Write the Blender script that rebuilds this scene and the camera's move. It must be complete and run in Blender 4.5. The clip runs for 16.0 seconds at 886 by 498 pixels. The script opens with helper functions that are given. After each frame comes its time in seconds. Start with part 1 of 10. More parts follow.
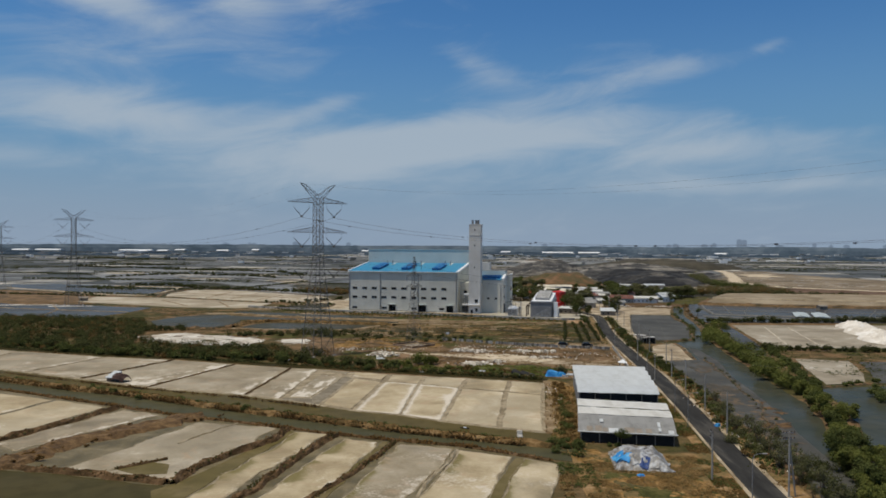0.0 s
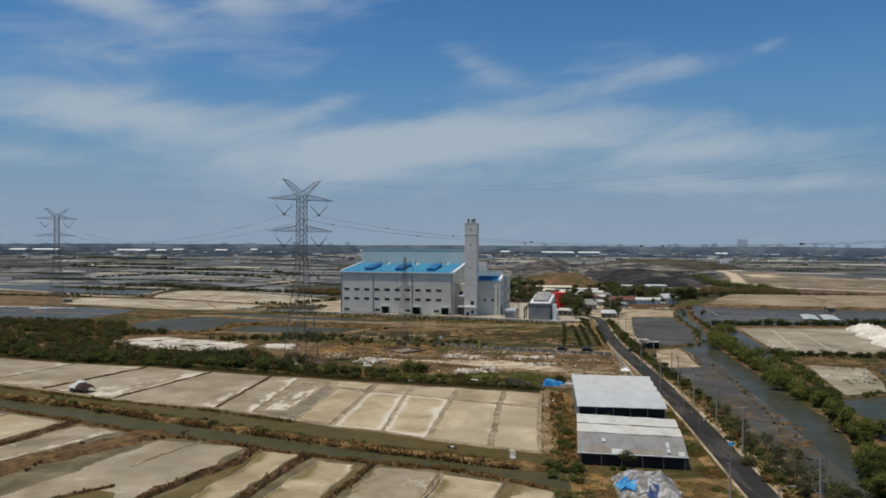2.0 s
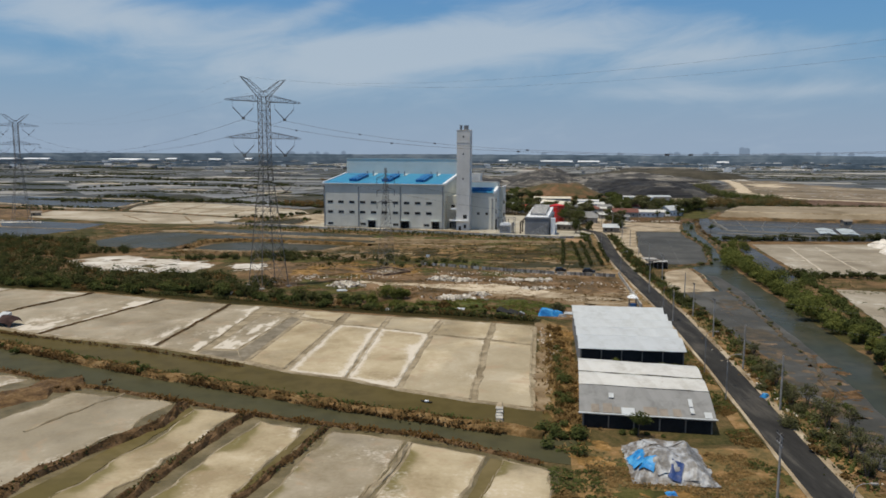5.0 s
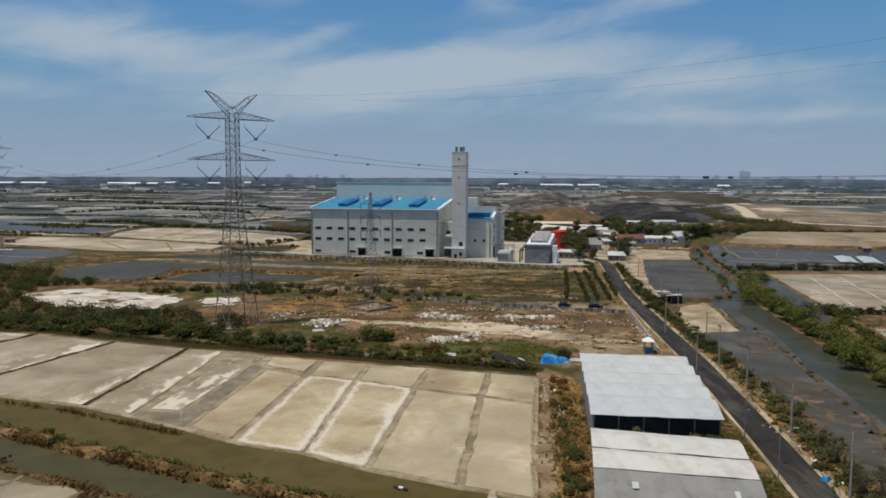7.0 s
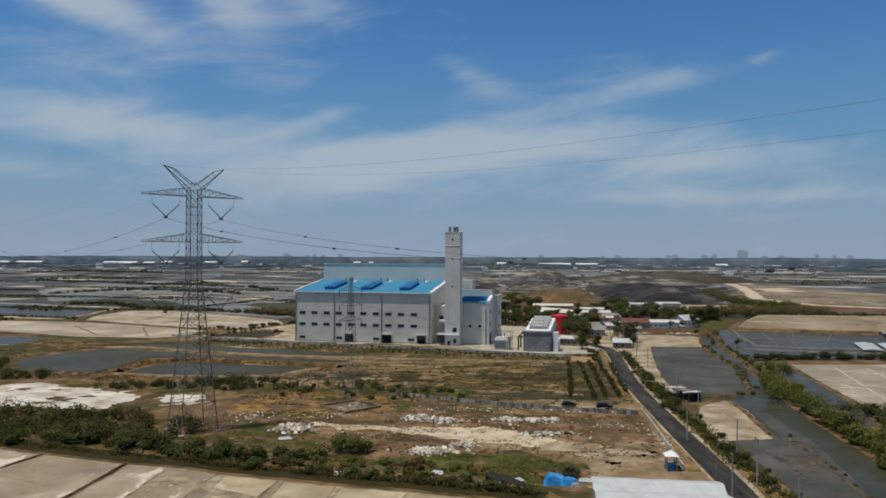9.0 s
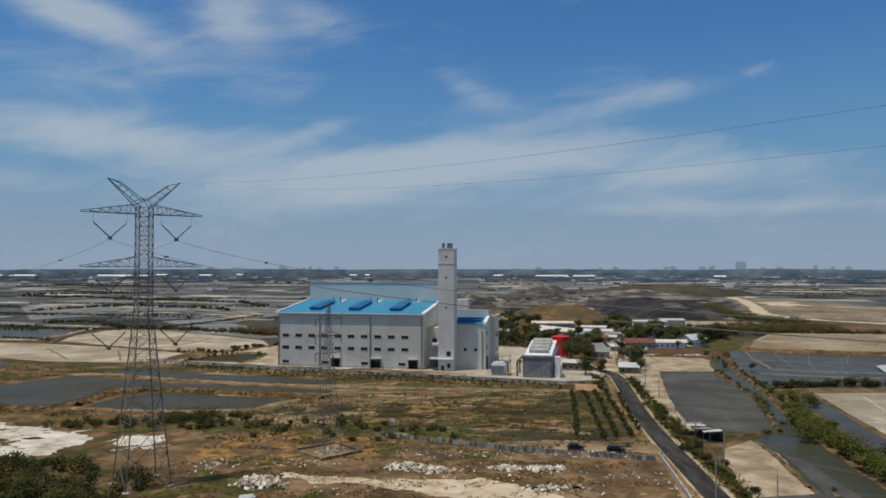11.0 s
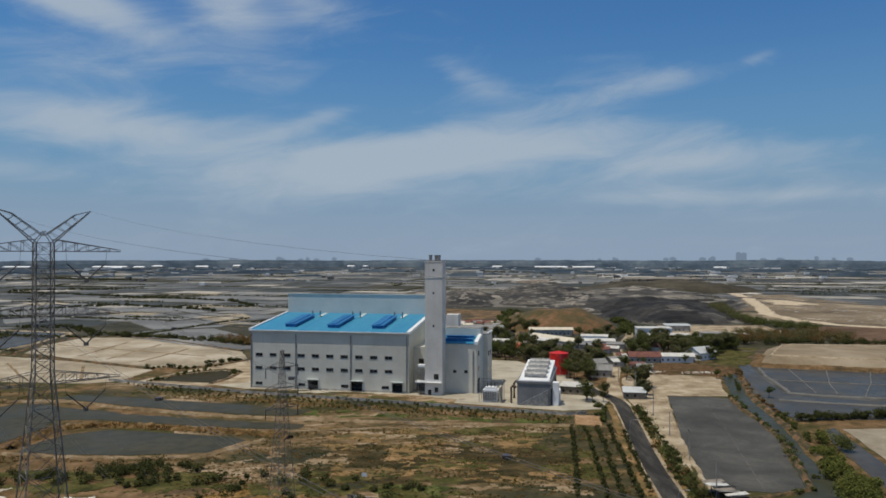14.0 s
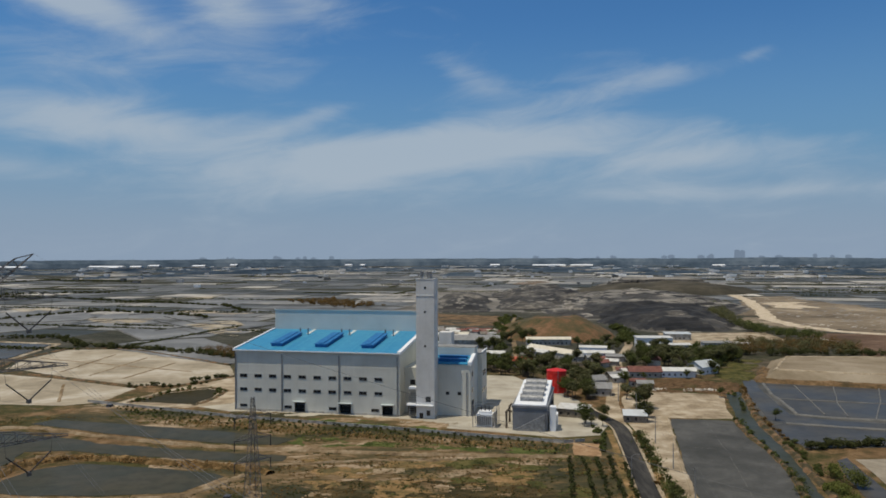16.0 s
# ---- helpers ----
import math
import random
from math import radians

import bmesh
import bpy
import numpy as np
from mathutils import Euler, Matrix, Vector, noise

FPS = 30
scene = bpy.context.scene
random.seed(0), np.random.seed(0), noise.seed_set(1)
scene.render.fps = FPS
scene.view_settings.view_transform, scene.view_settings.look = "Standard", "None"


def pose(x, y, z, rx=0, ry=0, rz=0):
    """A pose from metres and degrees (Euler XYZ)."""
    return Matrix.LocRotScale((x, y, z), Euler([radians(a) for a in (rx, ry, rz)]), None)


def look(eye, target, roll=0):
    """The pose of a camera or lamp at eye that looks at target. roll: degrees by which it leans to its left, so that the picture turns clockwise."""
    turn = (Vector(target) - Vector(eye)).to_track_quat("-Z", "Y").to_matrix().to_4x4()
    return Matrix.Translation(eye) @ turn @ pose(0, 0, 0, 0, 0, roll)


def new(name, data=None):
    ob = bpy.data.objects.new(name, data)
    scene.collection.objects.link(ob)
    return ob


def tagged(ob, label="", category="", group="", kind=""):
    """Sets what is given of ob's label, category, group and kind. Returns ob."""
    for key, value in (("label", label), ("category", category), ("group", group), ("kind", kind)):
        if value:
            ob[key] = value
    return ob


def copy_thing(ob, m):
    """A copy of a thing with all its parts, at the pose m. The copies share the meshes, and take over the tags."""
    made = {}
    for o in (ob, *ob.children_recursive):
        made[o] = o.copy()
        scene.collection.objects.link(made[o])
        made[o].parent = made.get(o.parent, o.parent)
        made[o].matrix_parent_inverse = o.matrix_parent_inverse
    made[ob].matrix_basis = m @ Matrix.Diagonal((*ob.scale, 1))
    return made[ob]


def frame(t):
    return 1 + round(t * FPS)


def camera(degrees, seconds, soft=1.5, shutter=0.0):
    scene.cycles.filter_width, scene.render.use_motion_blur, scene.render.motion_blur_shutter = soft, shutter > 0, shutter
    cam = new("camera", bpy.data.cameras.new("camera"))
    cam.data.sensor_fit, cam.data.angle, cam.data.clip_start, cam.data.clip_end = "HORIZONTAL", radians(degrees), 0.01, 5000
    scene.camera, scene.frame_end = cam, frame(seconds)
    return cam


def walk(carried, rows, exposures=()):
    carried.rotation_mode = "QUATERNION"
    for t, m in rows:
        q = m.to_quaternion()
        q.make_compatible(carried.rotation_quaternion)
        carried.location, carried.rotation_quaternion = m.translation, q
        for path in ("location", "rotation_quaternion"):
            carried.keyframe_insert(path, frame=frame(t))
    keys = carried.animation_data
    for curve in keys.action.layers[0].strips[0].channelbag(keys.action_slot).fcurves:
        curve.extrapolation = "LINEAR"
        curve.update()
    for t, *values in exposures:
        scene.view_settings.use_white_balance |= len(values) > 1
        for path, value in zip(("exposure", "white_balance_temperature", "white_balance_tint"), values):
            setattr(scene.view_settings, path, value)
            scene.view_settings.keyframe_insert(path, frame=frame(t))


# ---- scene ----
cam = camera(62.0, 16.0, soft=1.7)
PATH = [
    (0, (-8.401, -30.638, 45.468), (-8.421, -28.638, 45.458), 0.3),
    (0.5, (-7.593, -26.093, 45.492), (-7.613, -24.093, 45.481), 0.3),
    (1, (-6.79, -21.735, 45.55), (-6.81, -19.735, 45.539), 0.3),
    (1.5, (-6.1, -17.593, 45.537), (-6.12, -15.593, 45.526), 0.3),
    (2, (-5.242, -13.046, 45.546), (-5.262, -11.046, 45.535), 0.3),
    (2.5, (-4.492, -8.411, 45.556), (-4.509, -6.411, 45.545), 0.3),
    (3, (-3.77, -3.618, 45.592), (-3.787, -1.623, 45.457), 0.2),
    (3.5, (-3.006, 1.94, 45.585), (-3.022, 3.929, 45.375), 0.3),
    (6, (0.808, 34.126, 45.524), (0.794, 36.109, 45.265), 0.2),
    (6.5, (1.583, 41.08, 45.49), (1.568, 43.066, 45.254), 0.2),
    (7, (2.248, 48.237, 45.432), (2.233, 50.227, 45.239), 0.2),
    (7.5, (2.713, 54.797, 45.724), (2.699, 56.791, 45.578), 0.2),
    (8, (3.455, 61.595, 46.14), (3.442, 63.593, 46.045), 0.2),
    (8.5, (4.119, 67.934, 46.564), (4.108, 69.933, 46.523), 0.2),
    (9, (4.99, 74.428, 46.821), (4.979, 76.428, 46.841), 0.2),
    (11.5, (7.588, 106.516, 51.725), (7.587, 108.515, 51.777), 0.0),
    (12, (8.598, 112.301, 53.624), (8.598, 114.3, 53.676), 0.0),
    (12.5, (9.553, 117.771, 55.674), (9.552, 119.771, 55.725), -0.0),
    (13, (10.418, 122.979, 57.69), (10.418, 124.978, 57.741), 0.0),
    (13.5, (11.283, 127.962, 59.65), (11.283, 129.962, 59.692), -0.0),
    (14, (12.241, 133.031, 61.517), (12.24, 135.03, 61.539), -0.0),
    (14.5, (13.022, 137.637, 64.021), (13.022, 139.637, 64.028), -0.1),
    (15, (13.609, 141.62, 66.265), (13.61, 143.62, 66.276), -0.2),
    (15.5, (14.254, 144.92, 68.355), (14.257, 146.92, 68.368), -0.2),
    (16, (14.995, 147.305, 70.091), (14.999, 149.305, 70.105), -0.2),
]
walk(cam, [(t, look(eye, target, roll)) for t, eye, target, roll in PATH], exposures=[(0, -0.06), (3, -0.04), (3.5, 0.03), (5.8, 0.12), (6.5, 0.1), (7.5, -0.02), (8.5, -0.02), (11.5, -0.03), (16, -0.04)])

# ---------------------------------------------------------------- light
SUN_DIR = Vector((-0.268, -0.115, 0.957)).normalized()
sun_data = bpy.data.lights.new("sun", "SUN")
sun_data.energy, sun_data.angle, sun_data.color = 3.3, radians(0.6), (1.0, 0.91, 0.755)
sun = new("sun", sun_data)
sun.rotation_euler = SUN_DIR.to_track_quat("Z", "Y").to_euler()

world = bpy.data.worlds.new("sky")
scene.world = world
world.use_nodes = True


class Nodes:
    """A short hand for node trees."""

    def __init__(self, tree):
        self.t = tree
        tree.nodes.clear()

    def add(self, kind, inputs=None, **props):
        n = self.t.nodes.new(kind)
        if "operation" in props:
            n.operation = props["operation"]
        if "data_type" in props:
            n.data_type = props["data_type"]
        if "blend_type" in props:
            n.blend_type = props["blend_type"]
        if "noise_dimensions" in props:
            n.noise_dimensions = props["noise_dimensions"]
        if "interpolation_type" in props:
            n.interpolation_type = props["interpolation_type"]
        for k, v in (inputs or {}).items():
            if isinstance(v, bpy.types.NodeSocket):
                self.t.links.new(v, n.inputs[k])
            else:
                n.inputs[k].default_value = v
        return n

    def math(self, op, a, b=0.0, c=0.0):
        return self.add("ShaderNodeMath", {0: a, 1: b, 2: c}, operation=op).outputs[0]

    def mix(self, fac, a, b):
        n = self.add("ShaderNodeMix", data_type="RGBA")
        for k, v in ((0, fac), (6, a), (7, b)):
            if isinstance(v, bpy.types.NodeSocket):
                self.t.links.new(v, n.inputs[k])
            else:
                n.inputs[k].default_value = v if k == 0 else (*v[:3], 1)
        return n.outputs[2]

    def noise(self, vector, scale, detail=4.0, rough=0.55, distort=0.0):
        return self.add("ShaderNodeTexNoise", {"Vector": vector, "Scale": scale, "Detail": detail, "Roughness": rough,
                                               "Distortion": distort}).outputs[0]

    def ramp(self, fac, stops, smooth=False):
        n = self.add("ShaderNodeValToRGB", {0: fac})
        n.color_ramp.interpolation = "EASE" if smooth else "LINEAR"
        el = n.color_ramp.elements
        while len(el) < len(stops):
            el.new(0.5)
        for e, (p, c) in zip(el, stops):
            e.position, e.color = p, (*c, 1) if not isinstance(c, float) else (c, c, c, 1)
        return n.outputs[0]

    def span(self, v, a, b, lo=0.0, hi=1.0):
        return self.add("ShaderNodeMapRange", {0: v, 1: a, 2: b, 3: lo, 4: hi}, interpolation_type="SMOOTHSTEP").outputs[0]


def build_sky():
    n = Nodes(world.node_tree)
    sky = n.add("ShaderNodeTexSky")
    sky.sky_type, sky.sun_disc = "NISHITA", False
    sky.sun_elevation, sky.sun_rotation = math.asin(SUN_DIR.z), math.atan2(SUN_DIR.x, SUN_DIR.y)
    sky.air_density, sky.dust_density, sky.ozone_density = 1.0, 1.2, 2.0
    where = n.add("ShaderNodeTexCoord").outputs["Generated"]
    xyz = n.add("ShaderNodeSeparateXYZ", {0: where})
    x, y, z = xyz.outputs
    flat = n.math("MAXIMUM", n.math("SQRT", n.math("ADD", n.math("MULTIPLY", x, x), n.math("MULTIPLY", y, y))), 0.001)
    az = n.math("ARCTAN2", x, y)
    el = n.math("DIVIDE", z, flat)
    # thin high cloud, drawn out sideways and rising slightly to the right
    tilt = n.math("SUBTRACT", el, n.math("MULTIPLY", az, 0.12))
    low = n.add("ShaderNodeCombineXYZ", {0: n.math("MULTIPLY", az, 2.2), 1: n.math("MULTIPLY", tilt, 10.0), 2: 3.1})
    wide = n.noise(low.outputs[0], 1.0, 2.0, 0.5, 0.3)
    high = n.add("ShaderNodeCombineXYZ", {0: n.math("MULTIPLY", az, 5.0), 1: n.math("MULTIPLY", tilt, 16.0), 2: 7.7})
    wisp = n.noise(high.outputs[0], 1.4, 7.0, 0.6, 0.55)

    def streak(a0, e0, wa, we, lean):
        # one long soft bank of cloud
        da = n.math("SUBTRACT", az, a0)
        de = n.math("SUBTRACT", n.math("SUBTRACT", el, e0), n.math("MULTIPLY", da, lean))
        q = n.math("ADD", n.math("POWER", n.math("DIVIDE", da, wa), 2.0), n.math("POWER", n.math("DIVIDE", de, we), 2.0))
        return n.math("EXPONENT", n.math("MULTIPLY", q, -1.0))

    banks = None
    for spec in STREAKS:
        s = n.math("MULTIPLY", streak(*spec[:5]), spec[5])
        banks = s if banks is None else n.math("ADD", banks, s)
    texture = n.math("ADD", n.math("MULTIPLY", wide, 0.55), n.math("MULTIPLY", wisp, 0.75))
    cover = n.math("MULTIPLY", n.span(n.math("ADD", n.math("MULTIPLY", banks, 0.55), texture), 0.62, 1.22), 0.85)
    tint = n.add("ShaderNodeMix", data_type="RGBA", blend_type="MULTIPLY")
    n.t.links.new(sky.outputs[0], tint.inputs[6])
    tint.inputs[0].default_value, tint.inputs[7].default_value = 1.0, (*SKY_TINT, 1)
    haze = n.ramp(n.span(el, 0.0, 0.30), ((0.0, HAZE_LOW), (0.45, HAZE_MID), (1.0, HAZE_MID)))
    base = n.mix(n.span(el, 0.0, 0.34, 0.97, 0.0), tint.outputs[2], haze)
    base = n.mix(n.span(el, 0.45, 1.1, 0.0, 0.85), base, SKY_HIGH)
    final = n.mix(cover, base, CLOUD)
    bg = n.add("ShaderNodeBackground", {"Color": final, "Strength": SKY_STRENGTH})
    n.add("ShaderNodeOutputWorld", {0: bg.outputs[0]})


SKY_STRENGTH, SKY_TINT, SKY_HIGH = 0.077, (0.46, 0.90, 1.27), (3.7, 4.0, 4.5)
HAZE_LOW, HAZE_MID, CLOUD = (3.5, 4.55, 6.0), (2.1, 3.9, 5.85), (5.25, 6.2, 7.2)
# azimuth, height, width, thickness, lean, strength
STREAKS = ((-0.465, 0.312, 0.12, 0.03, -0.28, 1.05), (-0.29, 0.335, 0.06, 0.05, -0.3, 0.7), (-0.452, 0.24, 0.12, 0.026, -0.05, 0.5), (-0.45, 0.165, 0.17, 0.034, -0.06, 0.9), (-0.53, 0.104, 0.08, 0.018, 0.0, 0.5),
           (-0.10, 0.128, 0.24, 0.028, 0.07, 1.05), (0.10, 0.155, 0.22, 0.035, 0.10, 0.5), (-0.17, 0.185, 0.08, 0.013, 0.35, 0.5), (0.035, 0.243, 0.05, 0.022, -0.35, 0.55), (0.27, 0.226, 0.17, 0.020, 0.17, 0.55),
           (0.36, 0.125, 0.24, 0.030, 0.05, 0.45), (0.40, 0.076, 0.22, 0.010, 0.0, 0.45), (0.412, 0.254, 0.025, 0.008, 0.4, 0.25), (0.46, 0.305, 0.17, 0.04, 0.1, -1.2), (0.12, 0.33, 0.12, 0.03, 0.0, -0.5), (-0.185, 0.34, 0.05, 0.03, -0.3, 0.4), (0.05, 0.085, 0.5, 0.018, 0.0, 0.2), (0.52, 0.19, 0.12, 0.05, 0.0, -0.5))
build_sky()


# ---------------------------------------------------------------- materials
def material(name, stops, scale=0.2, fine=3.0, rough=0.85, metal=0.0, bump=0.15, spread=0.25, object_random=0.0, island=0.0,
             stretch=(1, 1, 1), fine_amount=0.25, streaks=0.0, spec=0.3, mid=0.12):
    """Colours from stops, mixed by a broad and a fine noise in metres of the world; random shifts from piece to piece."""
    m = bpy.data.materials.new(name)
    m.use_nodes = True
    n = Nodes(m.node_tree)
    geo = n.add("ShaderNodeNewGeometry")
    at = n.add("ShaderNodeMapping", {0: geo.outputs["Position"], 3: stretch}).outputs[0]
    broad = n.noise(at, scale, 5.0, 0.6, 0.4)
    grain = n.noise(at, fine, 3.0, 0.6)
    v = n.math("ADD", n.span(broad, 0.5 - spread, 0.5 + spread), n.math("MULTIPLY", n.math("SUBTRACT", grain, 0.5), fine_amount * 2))
    if mid:
        clumps = n.noise(at, scale * 4.5, 4.0, 0.65, 0.8)
        v = n.math("ADD", v, n.math("MULTIPLY", n.math("SUBTRACT", clumps, 0.5), mid * 4))
    if object_random:
        r = n.add("ShaderNodeObjectInfo").outputs["Random"]
        v = n.math("ADD", v, n.math("MULTIPLY", n.math("SUBTRACT", r, 0.5), object_random * 2))
    if island:
        v = n.math("ADD", v, n.math("MULTIPLY", n.math("SUBTRACT", geo.outputs["Random Per Island"], 0.5), island * 2))
    color = n.ramp(v, stops)
    if streaks:
        down = n.add("ShaderNodeMapping", {0: geo.outputs["Position"], 3: (1.3, 1.3, 0.06)}).outputs[0]
        run = n.span(n.noise(down, 1.0, 4.0, 0.6), 0.5, 0.75)
        color = n.mix(n.math("MULTIPLY", run, streaks), color, tuple(0.45 * c for c in stops[0][1]))
    b = n.add("ShaderNodeBump", {"Strength": bump, "Distance": 0.2, "Height": grain})
    s = n.add("ShaderNodeBsdfPrincipled", {"Base Color": color, "Roughness": rough, "Metallic": metal, "Normal": b.outputs[0],
                                           "Specular IOR Level": spec})
    n.add("ShaderNodeOutputMaterial", {0: s.outputs[0]})
    return m


def water_material(name, color, rough=0.22, ripple=0.12, scale=1.2, mud=(0.2, 0.18, 0.13), mud_amount=0.0, gloss=0.4):
    """Murky water: a dark body and the gloss of a ruffled surface, weaker than a still mirror's."""
    m = bpy.data.materials.new(name)
    m.use_nodes = True
    n = Nodes(m.node_tree)
    at = n.add("ShaderNodeNewGeometry").outputs["Position"]
    broad = n.noise(at, 0.06, 4.0, 0.6, 0.5)
    wave = n.noise(at, scale, 3.0, 0.6, 0.3)
    c = n.mix(n.math("MULTIPLY", n.span(broad, 0.4, 0.65), mud_amount), color, mud)
    c = n.mix(n.math("MULTIPLY", n.span(n.noise(at, 0.25, 3.0), 0.4, 0.7), 0.4), c, tuple(0.6 * k for k in color))
    b = n.add("ShaderNodeBump", {"Strength": ripple, "Distance": 0.1, "Height": wave})
    body = n.add("ShaderNodeBsdfDiffuse", {"Color": c})
    shine = n.add("ShaderNodeBsdfGlossy", {"Roughness": rough, "Normal": b.outputs[0]})
    patchy = n.span(n.noise(at, 0.035, 3.0, 0.55, 0.4), 0.35, 0.65, 0.6, 1.15)
    fac = n.math("MULTIPLY", n.math("MULTIPLY", n.add("ShaderNodeFresnel", {"IOR": 1.33}).outputs[0], gloss), patchy)
    s = n.add("ShaderNodeMixShader", {0: fac, 1: body.outputs[0], 2: shine.outputs[0]})
    n.add("ShaderNodeOutputMaterial", {0: s.outputs[0]})
    return m


def pan_material(name, stops, crust=(0.60, 0.545, 0.465), wet=0.55, mid=0.16):
    """The bed of a salt pan: silt in soft patches, with salt crust and damp where the bed's own marks say so."""
    m = bpy.data.materials.new(name)
    m.use_nodes = True
    n = Nodes(m.node_tree)
    at = n.add("ShaderNodeNewGeometry").outputs["Position"]
    r = n.add("ShaderNodeObjectInfo").outputs["Random"]
    broad, clumps, grain = n.noise(at, 0.07, 5.0, 0.6, 0.5), n.noise(at, 0.35, 4.0, 0.65, 0.8), n.noise(at, 1.6, 3.0, 0.6)
    v = n.math("ADD", n.span(broad, 0.22, 0.78), n.math("MULTIPLY", n.math("SUBTRACT", clumps, 0.5), mid * 4))
    v = n.math("ADD", v, n.math("MULTIPLY", n.math("SUBTRACT", grain, 0.5), 0.5))
    v = n.math("ADD", v, n.math("MULTIPLY", n.math("SUBTRACT", r, 0.5), 0.3))
    color = n.ramp(v, stops)
    hue = n.noise(at, 0.045, 4.0, 0.6, 0.6)
    color = n.mix(n.math("MULTIPLY", n.span(n.math("ADD", hue, n.math("MULTIPLY", n.math("SUBTRACT", r, 0.5), 0.25)), 0.5, 0.68), 0.4), color, (0.27, 0.238, 0.175))
    color = n.mix(n.math("MULTIPLY", n.span(n.noise(at, 0.16, 5.0, 0.65, 0.7), 0.54, 0.68), 0.5), color, (0.36, 0.255, 0.165))
    algae = n.add("ShaderNodeAttribute")
    algae.attribute_name = "algae"
    damp = n.add("ShaderNodeAttribute")
    damp.attribute_name = "damp"
    salt = n.add("ShaderNodeAttribute")
    salt.attribute_name = "salt"
    lean = n.math("MULTIPLY", n.math("SUBTRACT", clumps, 0.5), 1.1)
    color = n.mix(n.span(n.math("ADD", damp.outputs["Fac"], lean), 0.1, 1.15), color, tuple(wet * c for c in stops[1][1]))
    color = n.mix(n.math("MULTIPLY", n.span(n.math("ADD", algae.outputs["Fac"], n.math("MULTIPLY", lean, 0.6)), 0.2, 0.75), 0.85), color, (0.135, 0.112, 0.034))
    speck = n.math("ADD", lean, n.math("MULTIPLY", n.math("SUBTRACT", grain, 0.5), 1.3))
    color = n.mix(n.math("MULTIPLY", n.span(n.math("ADD", salt.outputs["Fac"], speck), 0.3, 1.15), 0.85), color, crust)
    b = n.add("ShaderNodeBump", {"Strength": 0.25, "Distance": 0.2, "Height": grain})
    s = n.add("ShaderNodeBsdfPrincipled", {"Base Color": color, "Roughness": 0.85, "Normal": b.outputs[0], "Specular IOR Level": 0.2})
    n.add("ShaderNodeOutputMaterial", {0: s.outputs[0]})
    return m


def ground_material():
    m = bpy.data.materials.new("earth_and_dry_grass")
    m.use_nodes = True
    n = Nodes(m.node_tree)
    at = n.add("ShaderNodeNewGeometry").outputs["Position"]
    a = n.noise(at, 0.018, 5.0, 0.6, 0.6)
    b = n.noise(at, 0.13, 6.0, 0.65, 0.5)
    c = n.noise(at, 1.7, 4.0, 0.7)
    earth = n.ramp(n.math("ADD", n.math("MULTIPLY", b, 0.7), n.math("MULTIPLY", c, 0.3)),
                   ((0.33, (0.06, 0.042, 0.02)), (0.47, (0.12, 0.075, 0.036)), (0.58, (0.19, 0.12, 0.062)), (0.72, (0.28, 0.205, 0.125))))
    grass = n.ramp(n.math("ADD", n.math("MULTIPLY", b, 0.5), n.math("MULTIPLY", c, 0.5)),
                   ((0.35, (0.026, 0.03, 0.011)), (0.5, (0.06, 0.055, 0.02)), (0.65, (0.12, 0.092, 0.036))))
    v = n.math("ADD", n.math("MULTIPLY", a, 0.75), n.math("MULTIPLY", b, 0.35))
    color = n.mix(n.span(v, 0.47, 0.62), grass, earth)
    marsh = n.ramp(n.math("ADD", n.math("MULTIPLY", a, 0.5), n.math("MULTIPLY", b, 0.5)),
                   ((0.38, (0.028, 0.03, 0.02)), (0.5, (0.055, 0.054, 0.04)), (0.62, (0.10, 0.092, 0.072))))
    xyz = n.add("ShaderNodeSeparateXYZ", {0: at})
    color = n.mix(n.span(n.math("ADD", xyz.outputs[1], n.math("MULTIPLY", a, 160.0)), 600.0, 760.0), color, marsh)
    bump = n.add("ShaderNodeBump", {"Strength": 0.5, "Distance": 0.4, "Height": c})
    s = n.add("ShaderNodeBsdfPrincipled", {"Base Color": color, "Roughness": 0.95, "Normal": bump.outputs[0], "Specular IOR Level": 0.1})
    n.add("ShaderNodeOutputMaterial", {0: s.outputs[0]})
    return m


